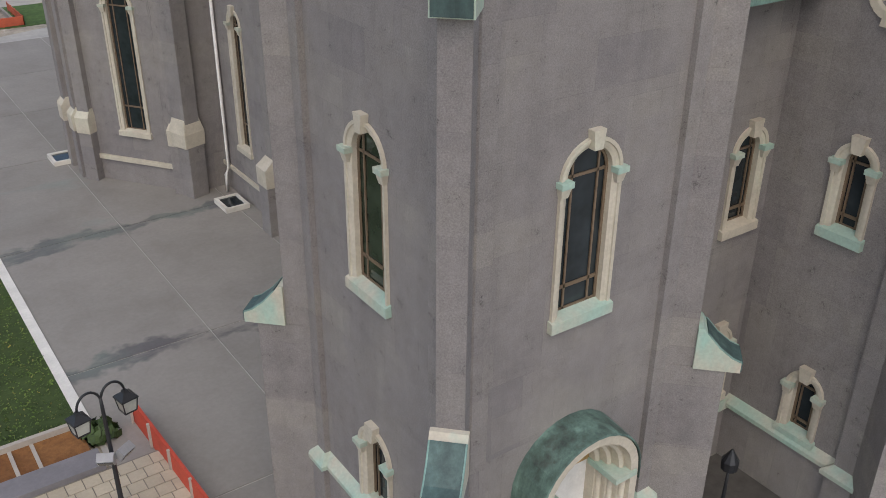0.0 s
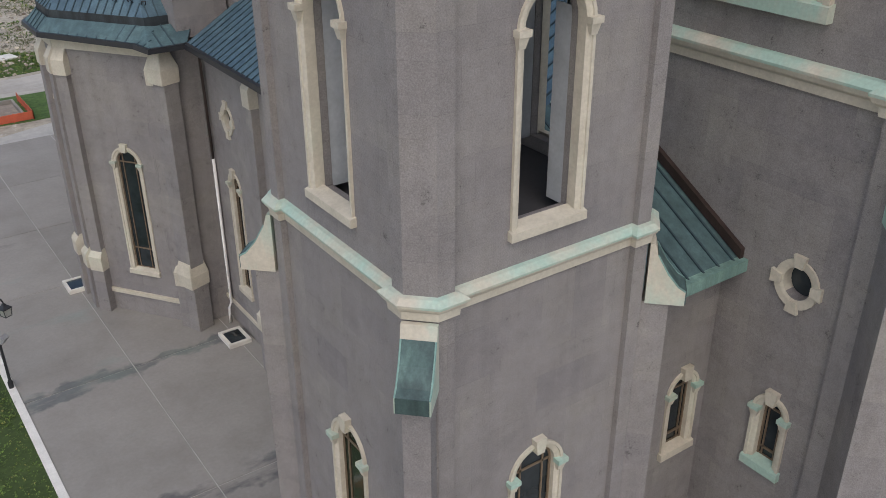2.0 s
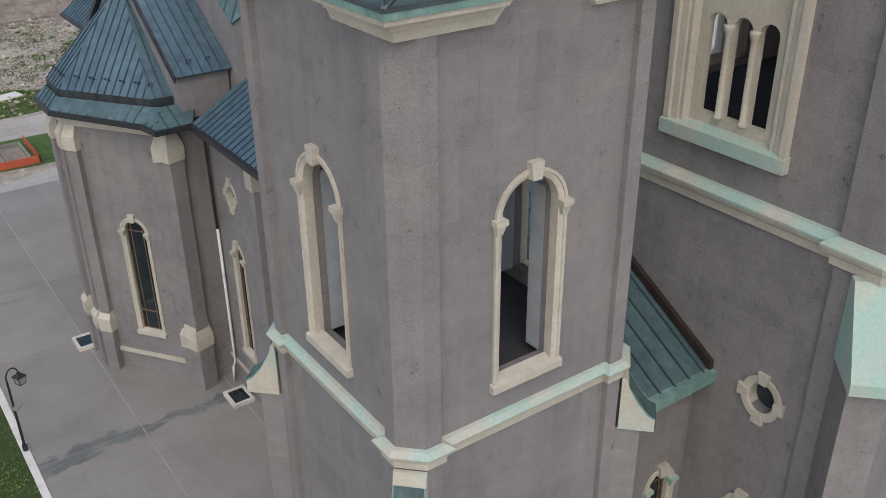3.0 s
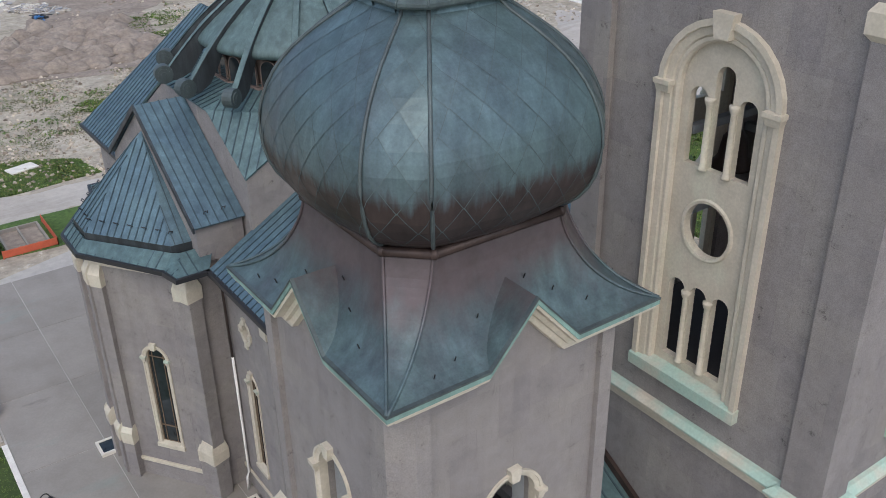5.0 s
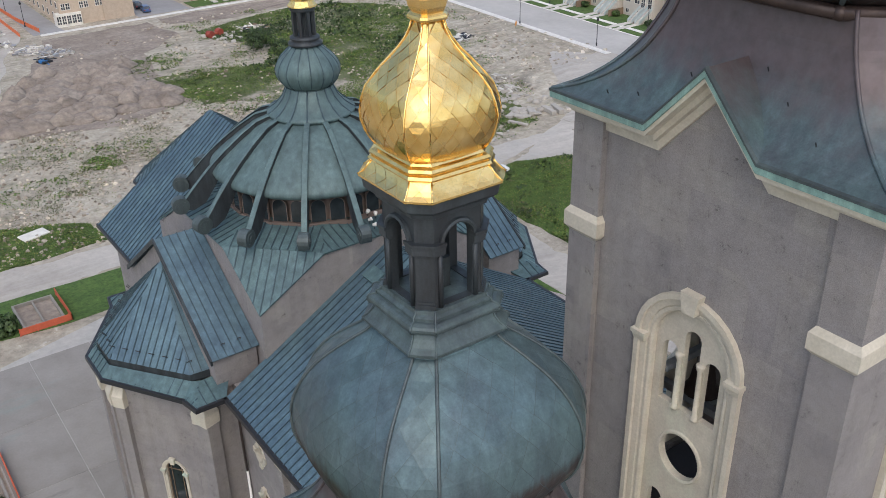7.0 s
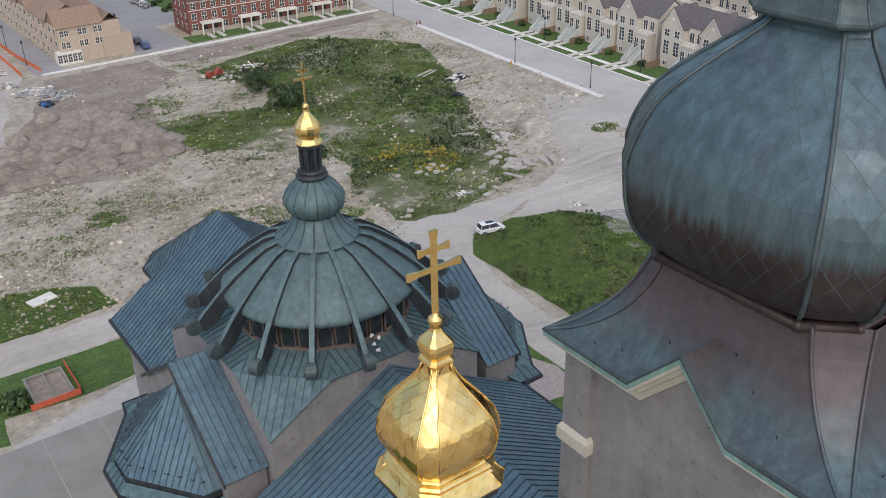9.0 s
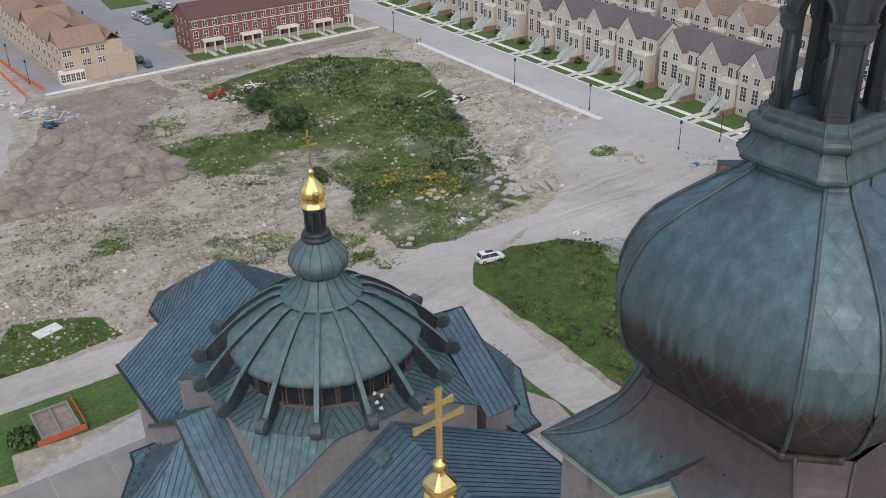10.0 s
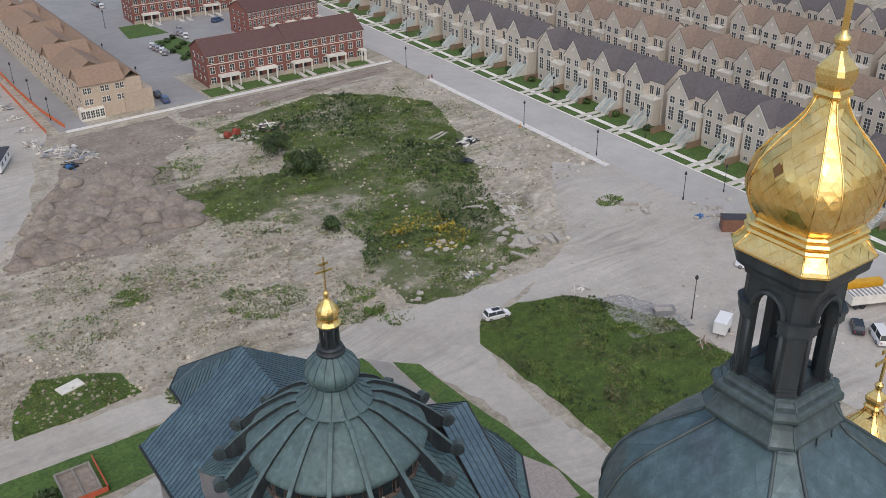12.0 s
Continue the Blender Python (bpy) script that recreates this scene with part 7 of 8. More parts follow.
def street_lamp(m, h, label, heads=1):
    t = thing("street_lamp", label, "street lamp", m, "street lamps")
    g = Geo()
    g.lathe([(0.16, 0), (0.16, 0.5), (0.09, 0.7), (0.065, h - 0.5), (0.05, h)], 10)
    part("pole", g, BLACK, t, "", True)
    if heads == 0:
        g = Geo()
        g.lathe([(0.1, h), (0.28, h + 0.15), (0.3, h + 0.5), (0.12, h + 0.8), (0.03, h + 0.95)], 10)
        part("lantern", g, BLACK, t)
        return t
    for sx in ((-1, 1) if heads == 2 else (1,)):
        g = Geo()
        arc = [(sx * (0.42 - 0.42 * math.cos(a)), 0, h - 0.2 + 0.42 * math.sin(a) * 1.3) for a in (math.pi * k / 10 for k in range(11))]
        g.tube(arc, 0.045, 8)
        arm = part("arm", g, BLACK, t, "", True)
        x = sx * 0.84
        g = Geo()
        g.loft([[(x - w, -w, z), (x + w, -w, z), (x + w, w, z), (x - w, w, z)] for w, z in ((0.06, h - 0.15), (0.1, h - 0.25), (0.3, h - 0.42), (0.31, h - 0.47))])
        part("lantern_roof", g, BLACK, arm)
        g = Geo()
        g.loft([[(x - w, -w, z), (x + w, -w, z), (x + w, w, z), (x - w, w, z)] for w, z in ((0.26, h - 0.47), (0.2, h - 0.95))])
        part("lantern_glass", g, plain("frosted_glass", (0.45, 0.46, 0.42), 0.2) if "frosted_glass" not in bpy.data.materials else bpy.data.materials["frosted_glass"], arm)
        g = Geo()
        for i, j in ((-1, -1), (-1, 1), (1, 1), (1, -1)):
            g.tube([(x + i * 0.27, j * 0.27, h - 0.46), (x + i * 0.21, j * 0.21, h - 0.96)], 0.025, 4)
        g.box(x - 0.22, x + 0.22, -0.22, 0.22, h - 1.0, h - 0.95)
        part("lantern_frame", g, BLACK, arm)
    return t


lamp = street_lamp(pose(-10.1, 7.2, 0.25, 0, 0, 12), 5.0, "black double-headed lamp post with floodlights", 2)
for x, y, a in ((0.35, -0.25, 20), (-0.3, -0.2, -40)):
    g = Geo()
    g.box(-0.28, 0.28, -0.16, 0.16, -0.2, 0.2)
    fl = part("floodlight", g, plain("grey_housing", (0.30, 0.30, 0.31), 0.4) if "grey_housing" not in bpy.data.materials else bpy.data.materials["grey_housing"], lamp, "grey floodlight", m=pose(x, y, 2.7, 35, 0, a))
    g = Geo()
    g.box(-0.23, 0.23, -0.18, -0.165, -0.15, 0.15)
    part("glass", g, PANE, fl)
second = street_lamp(pose(-9.7, 32.1, 0, 0, 0, 25), 5.7, "black lamp post beside the lawn", 1)
g = Geo()
g.box(-0.26, 0.26, -0.15, 0.15, -0.2, 0.2)
part("floodlight", g, bpy.data.materials["grey_housing"], second, "grey floodlight", m=pose(0.1, -0.3, 3.6, 35, 0, 20))
street_lamp(pose(-12.4, 57.0, 0, 0, 0, 20), 5.2, "black lamp post beside the fenced pit", 1)
post = street_lamp(pose(133.4, 127.6, 0.1), 5.6, "slim black street lamp", 0)
for x, y in ((136.0, 214.5), (132.9, 154.0), (131.0, 98.5), (150.9, 128.6), (141.0, 96.0), (152.4, 165), (154, 205), (156, 245), (138.5, 255), (62.8, 245), (62.5, 276), (76, 320), (34.6, 232), (34.4, 252), (34.2, 272), (34.0, 292)):
    copy_thing(post, pose(x, y, 0.05))
tall = street_lamp(pose(96.2, 65.3, 0), 7.6, "tall dark lamp post at the edge of the weeds", 0)

# small white spotlights on the ring roof of the crossing
def spotlight(m):
    t = thing("spotlight", "small white spotlight on the copper roof", "spotlight", m, "spotlights on the dome roof")
    g = Geo()
    g.tube([(0, 0, 0), (0, 0, 0.24)], 0.03, 6)
    part("stem", g, BLACK, t)
    g = Geo()
    g.tube([(-0.1, -0.06, 0.3), (0.0, 0.0, 0.33), (0.14, 0.08, 0.38)], [0.09, 0.13, 0.16], 10)
    part("head", g, WHITE, t, "", True)
    return t


spot = spotlight(pose(16.3, 32.2, 28.78))
for x, y in ((16.7, 31.75), (16.0, 31.4), (16.0, 30.8)):
    copy_thing(spot, pose(x, y, 28.9 - 0.28 * (32.6 - y), 0, 0, 60 * (x + y)))

street_lamp(pose(6.6, -5.0, 0.06), 2.6, "small black lamp post in the courtyard", 0)

# fenced pits and other fences
RED = plain("orange_red_fence", (0.50, 0.11, 0.055), 0.7)
ORANGE = plain("orange_barrier_mesh", (0.62, 0.16, 0.06), 0.8)
GREY_WOOD = plain("weathered_boards", (0.42, 0.38, 0.33), 0.9)


def red_fence(pts, label, h=1.05, mat=RED):
    t = thing("barrier_fence", label, "fence")
    for (a, b), (c, d) in zip(pts, pts[1:]):
        L = math.hypot(c - a, d - b)
        n = max(1, round(L / 1.8))
        for k in range(n + 1):
            x, y = a + (c - a) * k / n, b + (d - b) * k / n
            g = Geo()
            g.box(x - 0.05, x + 0.05, y - 0.05, y + 0.05, 0, h)
            part("post", g, mat, t)
        for z in (0.35, h - 0.1):
            g = Geo()
            g.tube([(a, b, z), (c, d, z)], 0.05, 4)
            part("rail", g, mat, t)
        g = Geo()
        u = Vector((d - b, a - c, 0)).normalized() * 0.012
        g.loft([[(a + u.x, b + u.y, z), (a - u.x, b - u.y, z), (c - u.x, d - u.y, z), (c + u.x, d + u.y, z)] for z in (0.12, h - 0.15)])
        part("mesh_panel", g, mat, t)
    return t


PIT_EDGE = plain("muddy_concrete", (0.27, 0.25, 0.22), 0.9)


def pit(x0, x1, y0, y1, label):
    t = thing("pit", label, "pit")
    for a, b, c, d in ((x0, x1, y0, y0 + 0.25), (x0, x1, y1 - 0.25, y1), (x0, x0 + 0.25, y0 + 0.25, y1 - 0.25), (x1 - 0.25, x1, y0 + 0.25, y1 - 0.25)):
        g = Geo()
        g.box(a, b, c, d, 0, 0.55)
        part("side", g, PIT_EDGE, t)
    g = Geo()
    g.box(x0 + 0.25, x1 - 0.25, y0 + 0.25, y1 - 0.25, 0.0, 0.1)
    part("bottom", g, MUD, t)
    g = Geo()
    g.box((x0 + x1) / 2 - 0.1, (x0 + x1) / 2 + 0.1, y0 + 0.25, y1 - 0.25, 0.1, 0.5)
    part("divider", g, PIT_EDGE, t)


pit(-1.8, 2.9, 82.0, 88.2, "open concrete-lined planting pit")
red_fence([(-2.4, 81.3), (3.5, 81.3), (3.5, 88.6)], "orange-red barrier round an open pit")
pit(-14.5, -9.9, 52.6, 60.4, "open concrete-lined pit beside the forecourt")
red_fence([(-15.5, 51.8), (-9.2, 51.8), (-9.2, 61.0)], "orange-red barrier beside the forecourt")
sheet("plank_walk", [(-30, 48.0), (-9.7, 48.0), (-9.6, 51.3), (-30, 51.3)], 0.16, GREY_WOOD, "weathered board walk", "deck", 0.16)
red_fence([(36.0, 223.5), (34.2, 240), (33.2, 262), (32.8, 300), (32.5, 340)], "orange barrier mesh along the lane", 1.2, ORANGE)
red_fence([(31.0, 222.0), (30.6, 248), (30.4, 300)], "orange barrier mesh beside the dirt lane", 1.2, ORANGE)

# planted bed and stone terrace by the forecourt
g = Geo()
g.box(-30, -10.1, 10.9, 12.7, 0, 0.35)
bed = solid("mulch_bed", g, ground_material("rusty_mulch", [(0.3, (0.17, 0.068, 0.02)), (0.7, (0.29, 0.135, 0.045))], 0.5, fine=5), "rust-coloured mulch bed with boards", "planting bed", kind="")
g = Geo()
g.box(-30, -10.0, 12.7, 12.9, 0, 0.6)
solid("bed_edging", g, GREY_WOOD, "pale grey board edging of the bed", "edging")
for x in (-11.9, -12.7, -15.2, -18.0):
    g = Geo()
    g.box(x - 0.07, x + 0.07, 10.95, 12.65, 0.35, 0.42)
    solid("board", g, GREY_WOOD, "narrow grey board laid across mulch", "board", group="boards across the bed")
g = Geo()
g.box(-30, -9.9, 9.8, 10.9, 0, 0.5)
solid("stone_coping", g, plain("grey_coping", (0.20, 0.19, 0.20), 0.8), "grey stone coping of a terrace", "coping")
g = Geo()
g.box(-30, -7.6, -12, 9.8, 0.0, 0.25)
terrace_floor = solid("terrace_floor", g, plain("terrace_joint", (0.22, 0.20, 0.17), 0.95), "buff paving stone terrace", "terrace", kind="structure")
PAVER = plain("buff_paver", (0.46, 0.40, 0.30), 0.9, vary=0.1)
for i in range(11):
    for j in range(13):
        g = Geo()
        x, y = -7.75 - 0.62 * (i + 1) + (0.2 if j % 2 else 0), 9.7 - 0.62 * (j + 1)
        g.box(x + 0.02, x + 0.6, y + 0.02, y + 0.6, 0.25, 0.29)
        part("paver", g, PAVER, terrace_floor)
g = Geo()
g.loft([[(-8.1, 12.4, z), (-7.98, 12.4, z), (-7.5, 2.0, z), (-7.62, 2.0, z)] for z in (0.02, 1.15)])
solid("banner_fence", g, plain("red_banner", (0.55, 0.07, 0.035), 0.6), "bright red banner on a barrier", "banner")
for k in range(6):
    g = Geo()
    x, y = -8.16 + 0.055 * 1.9 * k * 1.0, 12.2 - 1.9 * k
    g.box(x - 0.05, x + 0.05, y - 0.05, y + 0.05, 0, 1.2)
    solid("fence_post", g, GREY_WOOD, "grey timber post of a barrier", "fence post", group="barrier posts")
bush(pose(-9.4, 12.2, 0.0), 0.75, "small leafy shrub in the corner bed", 420, 9)

# basement windows in the paving
for k, (x, y, a) in enumerate(((3.45, 29.3, 0), (-3.0, 42.3, 0), (3.3, 19.5, 0))):
    t = thing("basement_light", "sunken basement window well with a pale kerb", "window well", pose(x, y, 0.06, 0, 0, a), "basement lights")
    for x0, x1, y0, y1 in ((-0.75, 0.75, -0.95, -0.75), (-0.75, 0.75, 0.75, 0.95), (-0.75, -0.55, -0.75, 0.75), (0.55, 0.75, -0.75, 0.75)):
        g = Geo()
        g.box(x0, x1, y0, y1, 0, 0.28)
        part("kerb", g, TRIM, t)
    g = Geo()
    g.box(-0.55, 0.55, -0.75, 0.75, 0.0, 0.2)
    part("pane", g, GLASS, t)

# dirt piles, stones, rubble, junk
pile_mats = MUD


def dirt_mound(seed, r, h):
    """A dumped heap of earth with a lumpy surface."""
    g = Geo()
    n, rings = 26, []
    for k in range(10):
        f = k / 9.0
        ring = []
        for i in range(n):
            a = 2 * math.pi * i / n
            rad = r * (1 - 0.97 * f)
            p = Vector((rad * math.cos(a), rad * math.sin(a), 0))
            w = 1 + 0.28 * noise.noise(p * 0.35 + Vector((seed * 5.3, 0, f)))
            z = h * (1 - (1 - f) ** 1.7) + 0.28 * h * noise.noise(p * 0.9 + Vector((0, seed * 3.7, 0))) * (k > 0) + 0.12 * h * noise.noise(p * 2.6 + Vector((seed, 0, 9))) * (k > 0)
            ring.append((p.x * w * 1.15, p.y * w, max(z, 0.0)))
        rings.append(ring)
    g.loft(rings)
    return solid("dirt_mound", g, MUD, "brown dumped earth mound", "dirt mound", group="dumped earth mounds", smooth=True)


piles = [dirt_mound(k, 2.5 + 0.4 * (k % 3), 1.25 + 0.25 * (k % 4)) for k in range(6)]
q = random.Random(21)
spots = []
for j in range(8):
    for i in range(10):
        x, y = 9 + 4.2 * i + (j % 2) * 2.0 + q.uniform(-0.9, 0.9), 152 + 4.6 * j - 0.05 * i + q.uniform(-0.9, 0.9) + 0.2 * i
        if in_poly(x, y, [(7, 150), (46, 143), (46, 152), (42, 166), (44, 186), (32, 192), (22, 180), (12, 164)]):
            spots.append((x, y))
for k, (x, y) in enumerate(spots):
    if k < 6:
        piles[k].matrix_basis = pose(x, y, 0, 0, 0, 60 * k)
    else:
        copy_thing(piles[k % 6], pose(x, y, 0, 0, 0, q.uniform(0, 360)))

PALE_STONE = plain("pale_limestone", (0.40, 0.37, 0.325), 0.9)


def rock(seed, mat=PALE_STONE):
    q = random.Random(seed)
    bm = bmesh.new()
    bmesh.ops.create_icosphere(bm, subdivisions=2, radius=1.0)
    for v in bm.verts:
        v.co *= 1 + 0.35 * noise.noise(v.co * 1.3 + Vector((seed * 3.1, 0, 0)))
        v.co.z = max(v.co.z * 0.7, -0.35)
    g = Geo()
    g.add([v.co for v in bm.verts], [[v.index for v in f.verts] for f in bm.faces])
    bm.free()
    return solid("rock", g, mat, "pale broken limestone lump", "rock", group="broken stone lumps")


rocks = [rock(k) for k in range(4)]
q = random.Random(33)
nr = 0
for cx, cy, sp, n, smin, smax in ((92.5, 104, 4.5, 26, 0.3, 1.0), (96, 112, 4, 18, 0.25, 0.7), (97, 122, 4, 14, 0.25, 0.6), (77, 111, 4.5, 12, 0.2, 0.6), (80, 98, 3, 10, 0.3, 0.7), (71, 190, 5, 16, 0.3, 0.8), (131.5, 90, 5, 22, 0.3, 0.8), (121, 101, 3, 9, 0.4, 1.0), (84, 130, 5, 6, 0.2, 0.5), (66, 122, 4, 7, 0.2, 0.5), (63, 98, 3, 8, 0.3, 0.6), (30, 205, 4, 18, 0.2, 0.6), (120, 140, 6, 18, 0.2, 0.6), (126, 132, 3, 12, 0.2, 0.5), (40, 180, 8, 14, 0.2, 0.5), (5, 120, 14, 24, 0.15, 0.4), (35, 122, 12, 20, 0.15, 0.4)):
    for k in range(n):
        x, y, s = q.gauss(cx, sp * 0.5), q.gauss(cy, sp * 0.5), q.uniform(smin, smax)
        m = pose(x, y, 0.25 * s, q.uniform(-15, 15), q.uniform(-15, 15), q.uniform(0, 360)) @ Matrix.Diagonal((s * q.uniform(0.8, 1.5), s, s * q.uniform(0.6, 1.0), 1))
        if nr < 4:
            rocks[nr].matrix_basis = m
        else:
            o = copy_thing(rocks[nr % 4], m)
            o.matrix_basis = m
        nr += 1


def slab_thing(m, dims, mat, label, name="concrete_block", cat="concrete block", grp="dumped concrete blocks"):
    g = Geo()
    x, y, z = dims
    g.loft([[(-x + c, -y + c, zz), (x - c, -y + c, zz), (x - c, y - c, zz), (-x + c, y - c, zz)] for c, zz in ((0.05, 0.0), (0.0, 0.06), (0.0, z - 0.06), (0.06, z))])
    return solid(name, g, mat, label, cat, m, grp)


for x, y, a, d in ((95.6, 101.0, 80, (2.0, 0.45, 0.8)), (97.2, 100.4, 72, (2.0, 0.5, 0.9)), (92.8, 102.5, 60, (1.3, 0.7, 0.7)), (88.8, 103.5, 20, (1.2, 0.6, 0.5)), (87.0, 99.5, 110, (1.9, 0.35, 0.5)), (90.5, 110.5, 15, (1.3, 0.7, 0.4)), (119.8, 103.4, -35, (1.9, 0.5, 0.8)), (92.5, 122, -20, (2.4, 0.3, 0.4)), (110, 161, 20, (3.2, 0.3, 0.3)), (111, 160, 25, (3.0, 0.25, 0.3)), (97.5, 95.5, 5, (2.5, 1.0, 0.12)), (114.5, 93.0, 10, (1.4, 0.7, 0.08))):
    slab_thing(pose(x, y, 0.03, 0, 0, a), d, PALE_STONE, "pale dumped concrete block")
slab_thing(pose(5.6, 107.4, 0.05, 0, 0, 15), (1.9, 1.1, 0.25), TRIM, "pale concrete slab lying in weeds", "slab", "slab", "")


def junk_pile(m, r, mats, n, label, seed):
    """A heap of boards, boxes and sheets; each piece a part."""
    t = thing("junk_pile", label, "debris", m)
    q = random.Random(seed)
    for k in range(n):
        g = Geo()
        a, b, c = q.choice(((1.6, 0.12, 0.06), (0.5, 0.4, 0.3), (0.9, 0.6, 0.05), (0.3, 0.25, 0.25), (2.2, 0.09, 0.09)))
        s = q.uniform(0.6, 1.25)
        g.box(-a * s, a * s, -b * s, b * s, -c * s, c * s)
        d = r * q.random() ** 0.6
        an = q.uniform(0, 6.28)
        part("piece", g, q.choice(mats), t, m=pose(d * math.cos(an), d * math.sin(an), 0.25 + 0.5 * q.random() * (1 - d / r), q.uniform(-15, 15), q.uniform(-15, 15), q.uniform(0, 360)))
    return t


BLUE = plain("blue_tarp", (0.04, 0.16, 0.38), 0.5)
JUNK = [TRIM, STEP, PALE_STONE, bpy.data.materials["grey_housing"], GREY_WOOD]
junk_pile(pose(30.5, 207, 0), 4.5, JUNK, 60, "heap of pale building materials and pipes", 1)
junk_pile(pose(33.5, 201, 0), 4.0, JUNK + [CAR_SILVER], 50, "stack of grey pipes and boards", 2)
junk_pile(pose(26.0, 216, 0), 2.5, JUNK, 22, "small heap of building materials", 3)
junk_pile(pose(30.3, 196, 0), 1.8, [BLACK, BLUE, CAR_DARK], 14, "dark crates and barrels", 4)
for k in range(6):
    junk_pile(pose(27.0 - 0.25 * k, 228 + 11 * k, 0.02), 1.6 + 0.3 * (k % 3), JUNK, 14 + 3 * (k % 3), "pallets and pale building materials beside the lane", 40 + k)
junk_pile(pose(101.0, 122.0, 0.02), 2.6, [PALE_STONE, TRIM, GREY_WOOD], 24, "leaning pale boards and stone slabs beside weeds", 51)
junk_pile(pose(98.0, 116.0, 0.02), 2.0, [PALE_STONE, STEP], 18, "heap of broken concrete slabs beside weeds", 52)
junk_pile(pose(113.8, 152.5, 0), 2.6, [BLACK, CAR_DARK, TRIM], 26, "heap of black plastic rubbish", 5)
junk_pile(pose(106.5, 142.5, 0), 1.5, [BLACK, CAR_DARK], 12, "small heap of black rubbish", 6)
junk_pile(pose(88.0, 83.7, 0) @ Matrix.Scale(0.5, 4), 3.0, [TRIM, GREY_WOOD, STEP], 16, "scattered pale rubbish by the road", 7)
junk_pile(pose(75.0, 98.5, 0.3) @ Matrix.Scale(0.4, 4), 3.2, [TRIM, WHITE, BLUE], 12, "white rubbish bags among weeds", 8)
junk_pile(pose(92.3, 59.5, 0) @ Matrix.Scale(0.6, 4), 2.4, [FENCE, TRIM, GREY_WOOD], 12, "broken boards at the edge of the weeds", 9)
junk_pile(pose(127.5, 90.5, 0) @ Matrix.Scale(0.6, 4), 2.4, [BLUE], 10, "crumpled blue tarpaulin on gravel", 10)
junk_pile(pose(50.2, 105.3, 0) @ Matrix.Scale(0.35, 4), 1.6, [BLUE], 5, "small blue tarpaulin on dirt", 11)
junk_pile(pose(79.5, 192, 0.2), 3.5, [PALE_STONE, FENCE, BLACK, TRIM], 30, "heap of broken timber and stone among weeds", 12)
t = thing("barrow", "red-orange machine with two drums among weeds", "machine", pose(68.8, 191.5, 0, 0, 0, 20))
for x in (-1.4, 1.5):
    g = Geo()
    g.tube([(x, -0.5, 0.9), (x, 0.9, 0.9)], 0.85, 14)
    part("drum", g, plain("dull_red_paint", (0.30, 0.055, 0.035), 0.6), t)
g = Geo()
g.box(-2.2, 2.2, -0.2, 0.2, 0.7, 0.95)
part("frame", g, RED, t)

# container, trailer, dumpster, truck on the yard
t = thing("container", "rusty brown container with a dark roof", "container", pose(128.6, 82.6, 0, 0, 0, -38))
RUST = plain("rusty_brown_steel", (0.20, 0.095, 0.06), 0.8, vary=0.25)
g = Geo()
g.box(-3, 3, -1.3, 1.3, 0.2, 2.8)
part("body", g, RUST, t)
g = Geo()
g.box(-3.1, 3.1, -1.4, 1.4, 2.8, 2.95)
part("roof", g, plain("dark_roof_felt", (0.05, 0.05, 0.06), 0.9), t)
for k in range(10):
    g = Geo()
    g.box(-2.9 + 0.63 * k, -2.8 + 0.63 * k, -1.36, -1.3, 0.25, 2.75)
    part("corrugation", g, RUST, t)
t = thing("trailer", "white box trailer on two wheels", "trailer", pose(97.4, 59.9, 0, 0, 0, 25))
g = Geo()
g.box(-2.0, 2.0, -1.05, 1.05, 0.5, 2.6)
part("box", g, CAR_WHITE, t)
for sy in (-1, 1):
    g = Geo()
    g.tube([(0.2, sy * 1.06, 0.36), (0.2, sy * 1.26, 0.36)], 0.36, 12)
    part("wheel", g, BLACK, t)
g = Geo()
g.tube([(-2.0, 0, 0.55), (-3.3, 0, 0.5)], 0.06, 6)
part("tow_bar", g, BLACK, t)
g = Geo()
g.box(2.0, 2.03, -0.03, 0.03, 0.6, 2.5)
part("door_seam", g, BLACK, t)
t = thing("skip", "rusty open skip full of rubble", "skip", pose(93.6, 69.2, 0, 0, 0, -30))
g = Geo()
g.loft([[(-a, -b, z), (a, -b, z), (a, b, z), (-a, b, z)] for a, b, z in ((1.3, 0.8, 0.1), (1.9, 1.05, 1.2))], 0, True, False)
part("tub", g, bpy.data.materials["grey_housing"], t)
g = Geo()
g.box(-1.5, 1.5, -0.85, 0.85, 0.3, 0.85)
part("rubble", g, PALE_STONE, t)
t = thing("flatbed_truck", "white flatbed truck with a yellow loader arm", "truck", pose(124.5, 50.5, 0, 0, 0, -25))
g = Geo()
g.box(-4.5, 2.2, -1.25, 1.25, 0.9, 2.6)
part("load", g, TRIM, t)
g = Geo()
g.box(2.4, 4.4, -1.15, 1.15, 0.6, 2.9)
part("cab", g, CAR_WHITE, t)
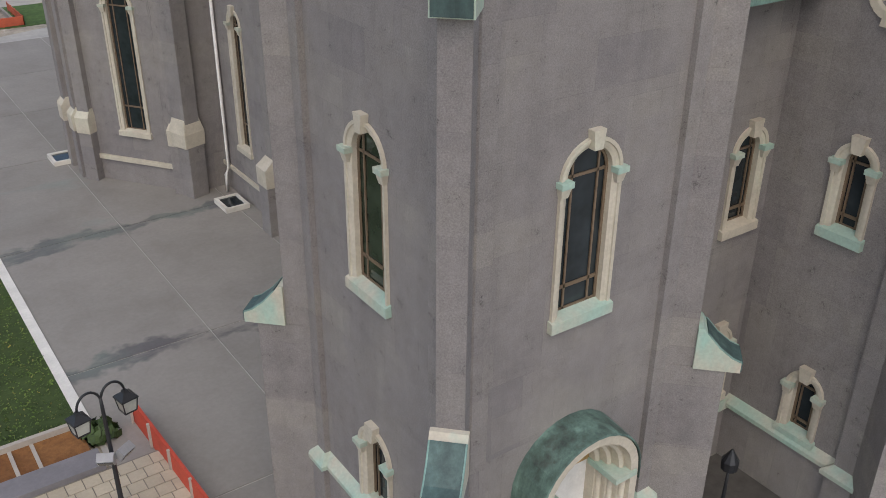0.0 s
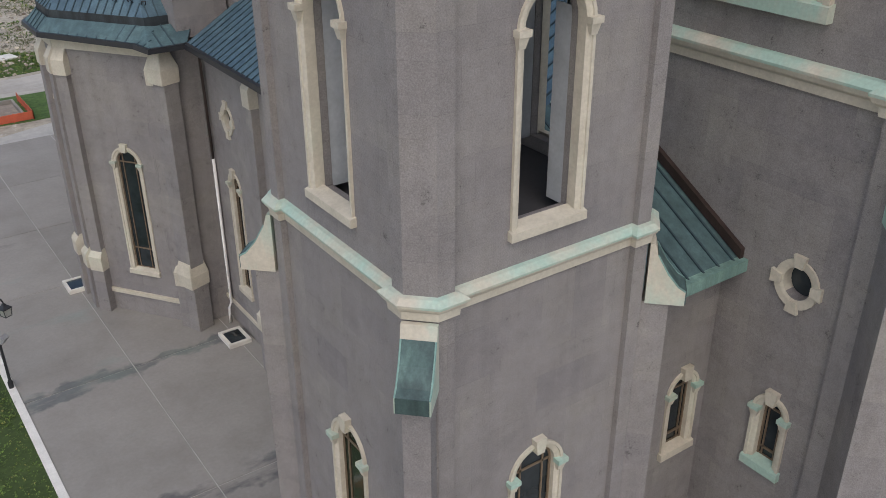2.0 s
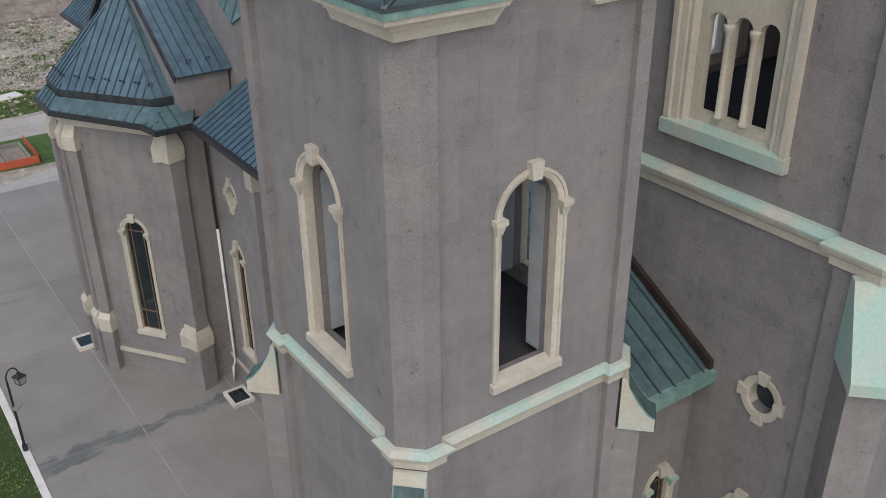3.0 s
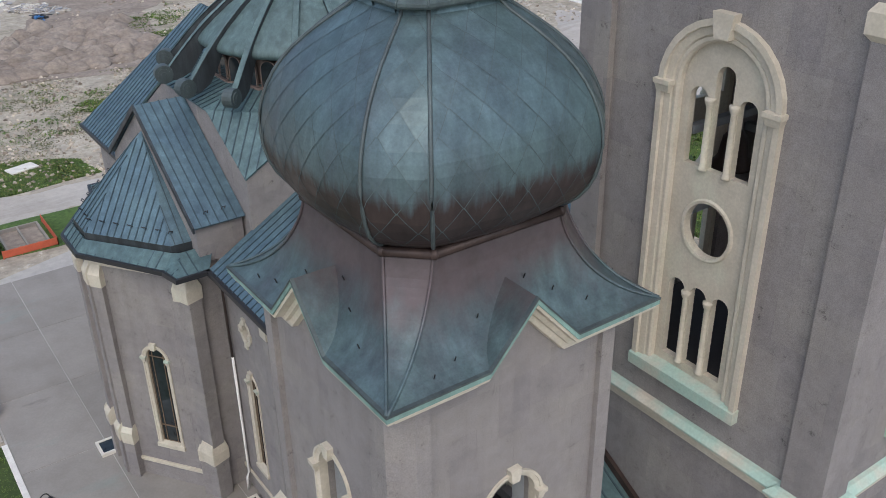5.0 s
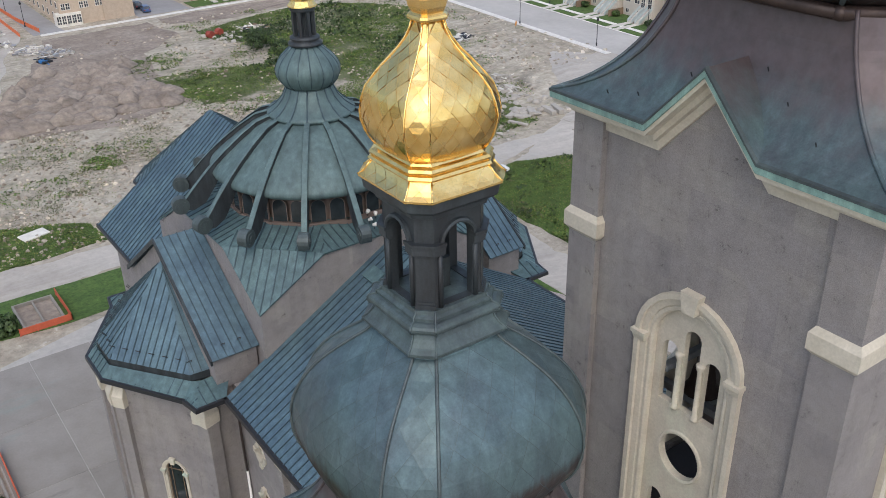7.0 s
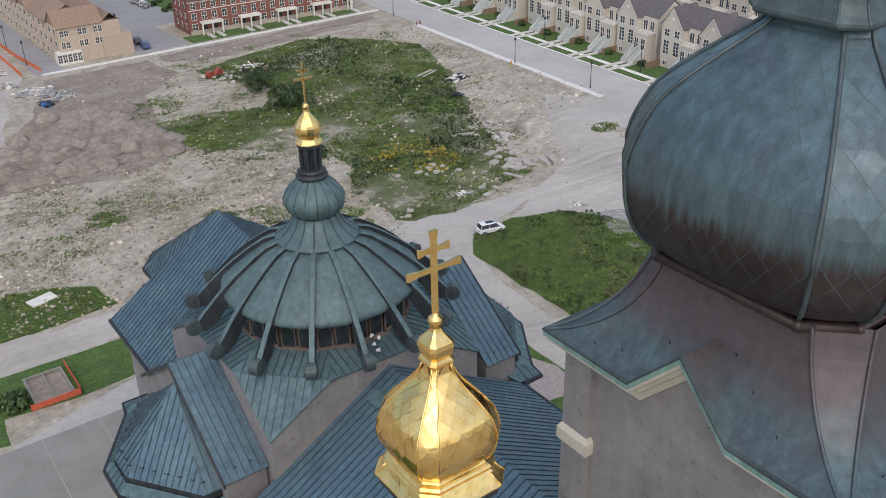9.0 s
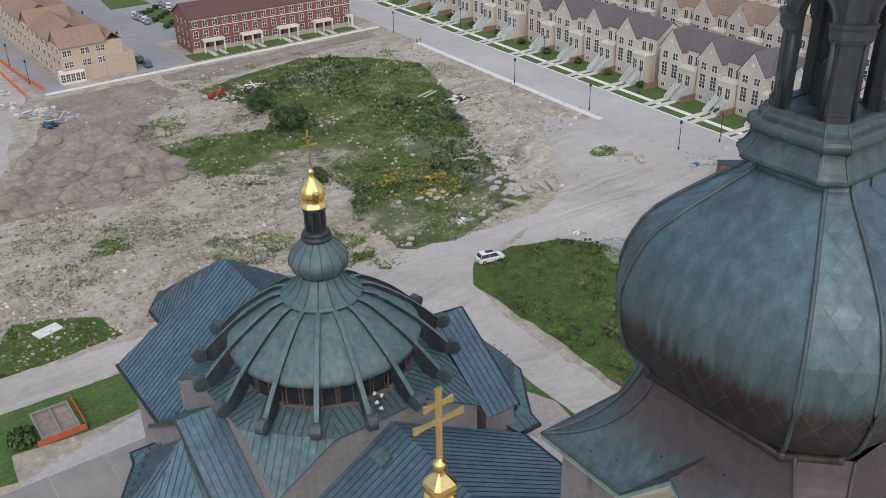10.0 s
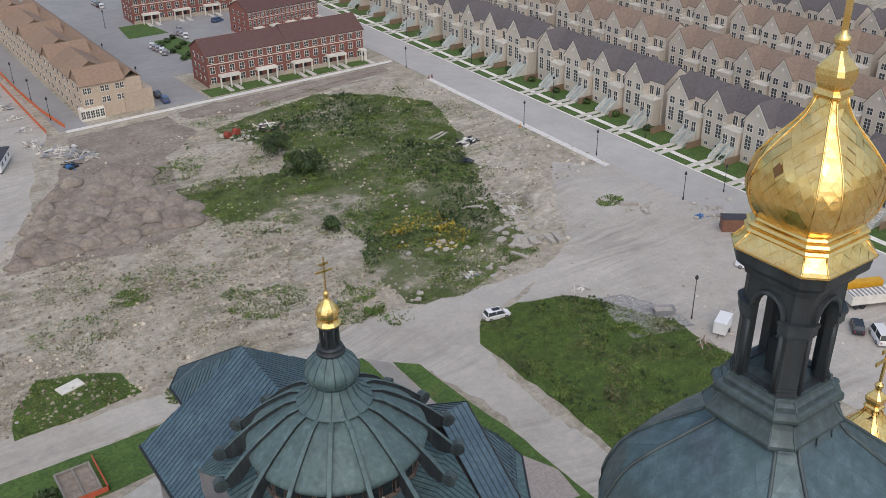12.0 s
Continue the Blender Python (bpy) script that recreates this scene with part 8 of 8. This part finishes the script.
for x in (-3.4, -2.2, 3.3):
    for sy in (-1, 1):
        g = Geo()
        g.tube([(x, sy * 0.9, 0.5), (x, sy * 1.22, 0.5)], 0.5, 12)
        part("wheel", g, BLACK, t)
for k in range(8):
    g = Geo()
    g.box(-4.3 + 0.8 * k, -4.1 + 0.8 * k, -1.2, 1.2, 2.6, 2.75)
    part("slat", g, bpy.data.materials["grey_housing"], t)
g = Geo()
g.box(-4.0, 3.0, 1.8, 3.2, 1.2, 3.4)
part("loader", g, plain("yellow_plant_paint", (0.62, 0.33, 0.02), 0.5), t, "yellow loader body")
t = thing("site_cabin", "white site cabin with a dark roof", "cabin", pose(16.5, 206, 0, 0, 0, 66))
g = Geo()
g.box(-5, 5, -1.5, 1.5, 0.5, 3.0)
part("body", g, CAR_WHITE, t)
g = Geo()
g.box(-5.1, 5.1, -1.6, 1.6, 3.0, 3.2)
part("roof", g, bpy.data.materials["dark_roof_felt"], t)
for x in (-3, 0, 3):
    g = Geo()
    g.box(x - 0.5, x + 0.5, -1.53, -1.5, 1.5, 2.4)
    part("window", g, PANE, t)
g = Geo()
for x in (-4, 0, 4):
    g.box(x - 0.3, x + 0.3, -1.2, 1.2, 0, 0.5)
part("feet", g, BLACK, t)
for x, y in ((134.9, 200.5), (136.3, 200.9)):
    t = thing("hydrant", "small rusty bollard at the sidewalk end", "bollard", pose(x, y, 0), "bollards")
    g = Geo()
    g.lathe([(0.2, 0), (0.2, 0.9), (0.14, 1.1), (0.03, 1.25)], 10)
    part("body", g, RUST, t)
t = thing("road_sign", "orange diamond-shaped road work sign", "sign", pose(129.5, 151.5, 0, 0, 0, 30))
g = Geo()
g.box(-0.03, 0.03, -0.03, 0.03, 0, 1.2)
part("post", g, BLACK, t)
g = Geo()
g.box(-0.55, 0.55, -0.04, -0.02, -0.55, 0.55, 0, Matrix.Translation((0, 0, 1.2)) @ Matrix.Rotation(radians(45), 4, 'Y'))
part("plate", g, plain("orange_sign", (0.7, 0.3, 0.05), 0.6), t)
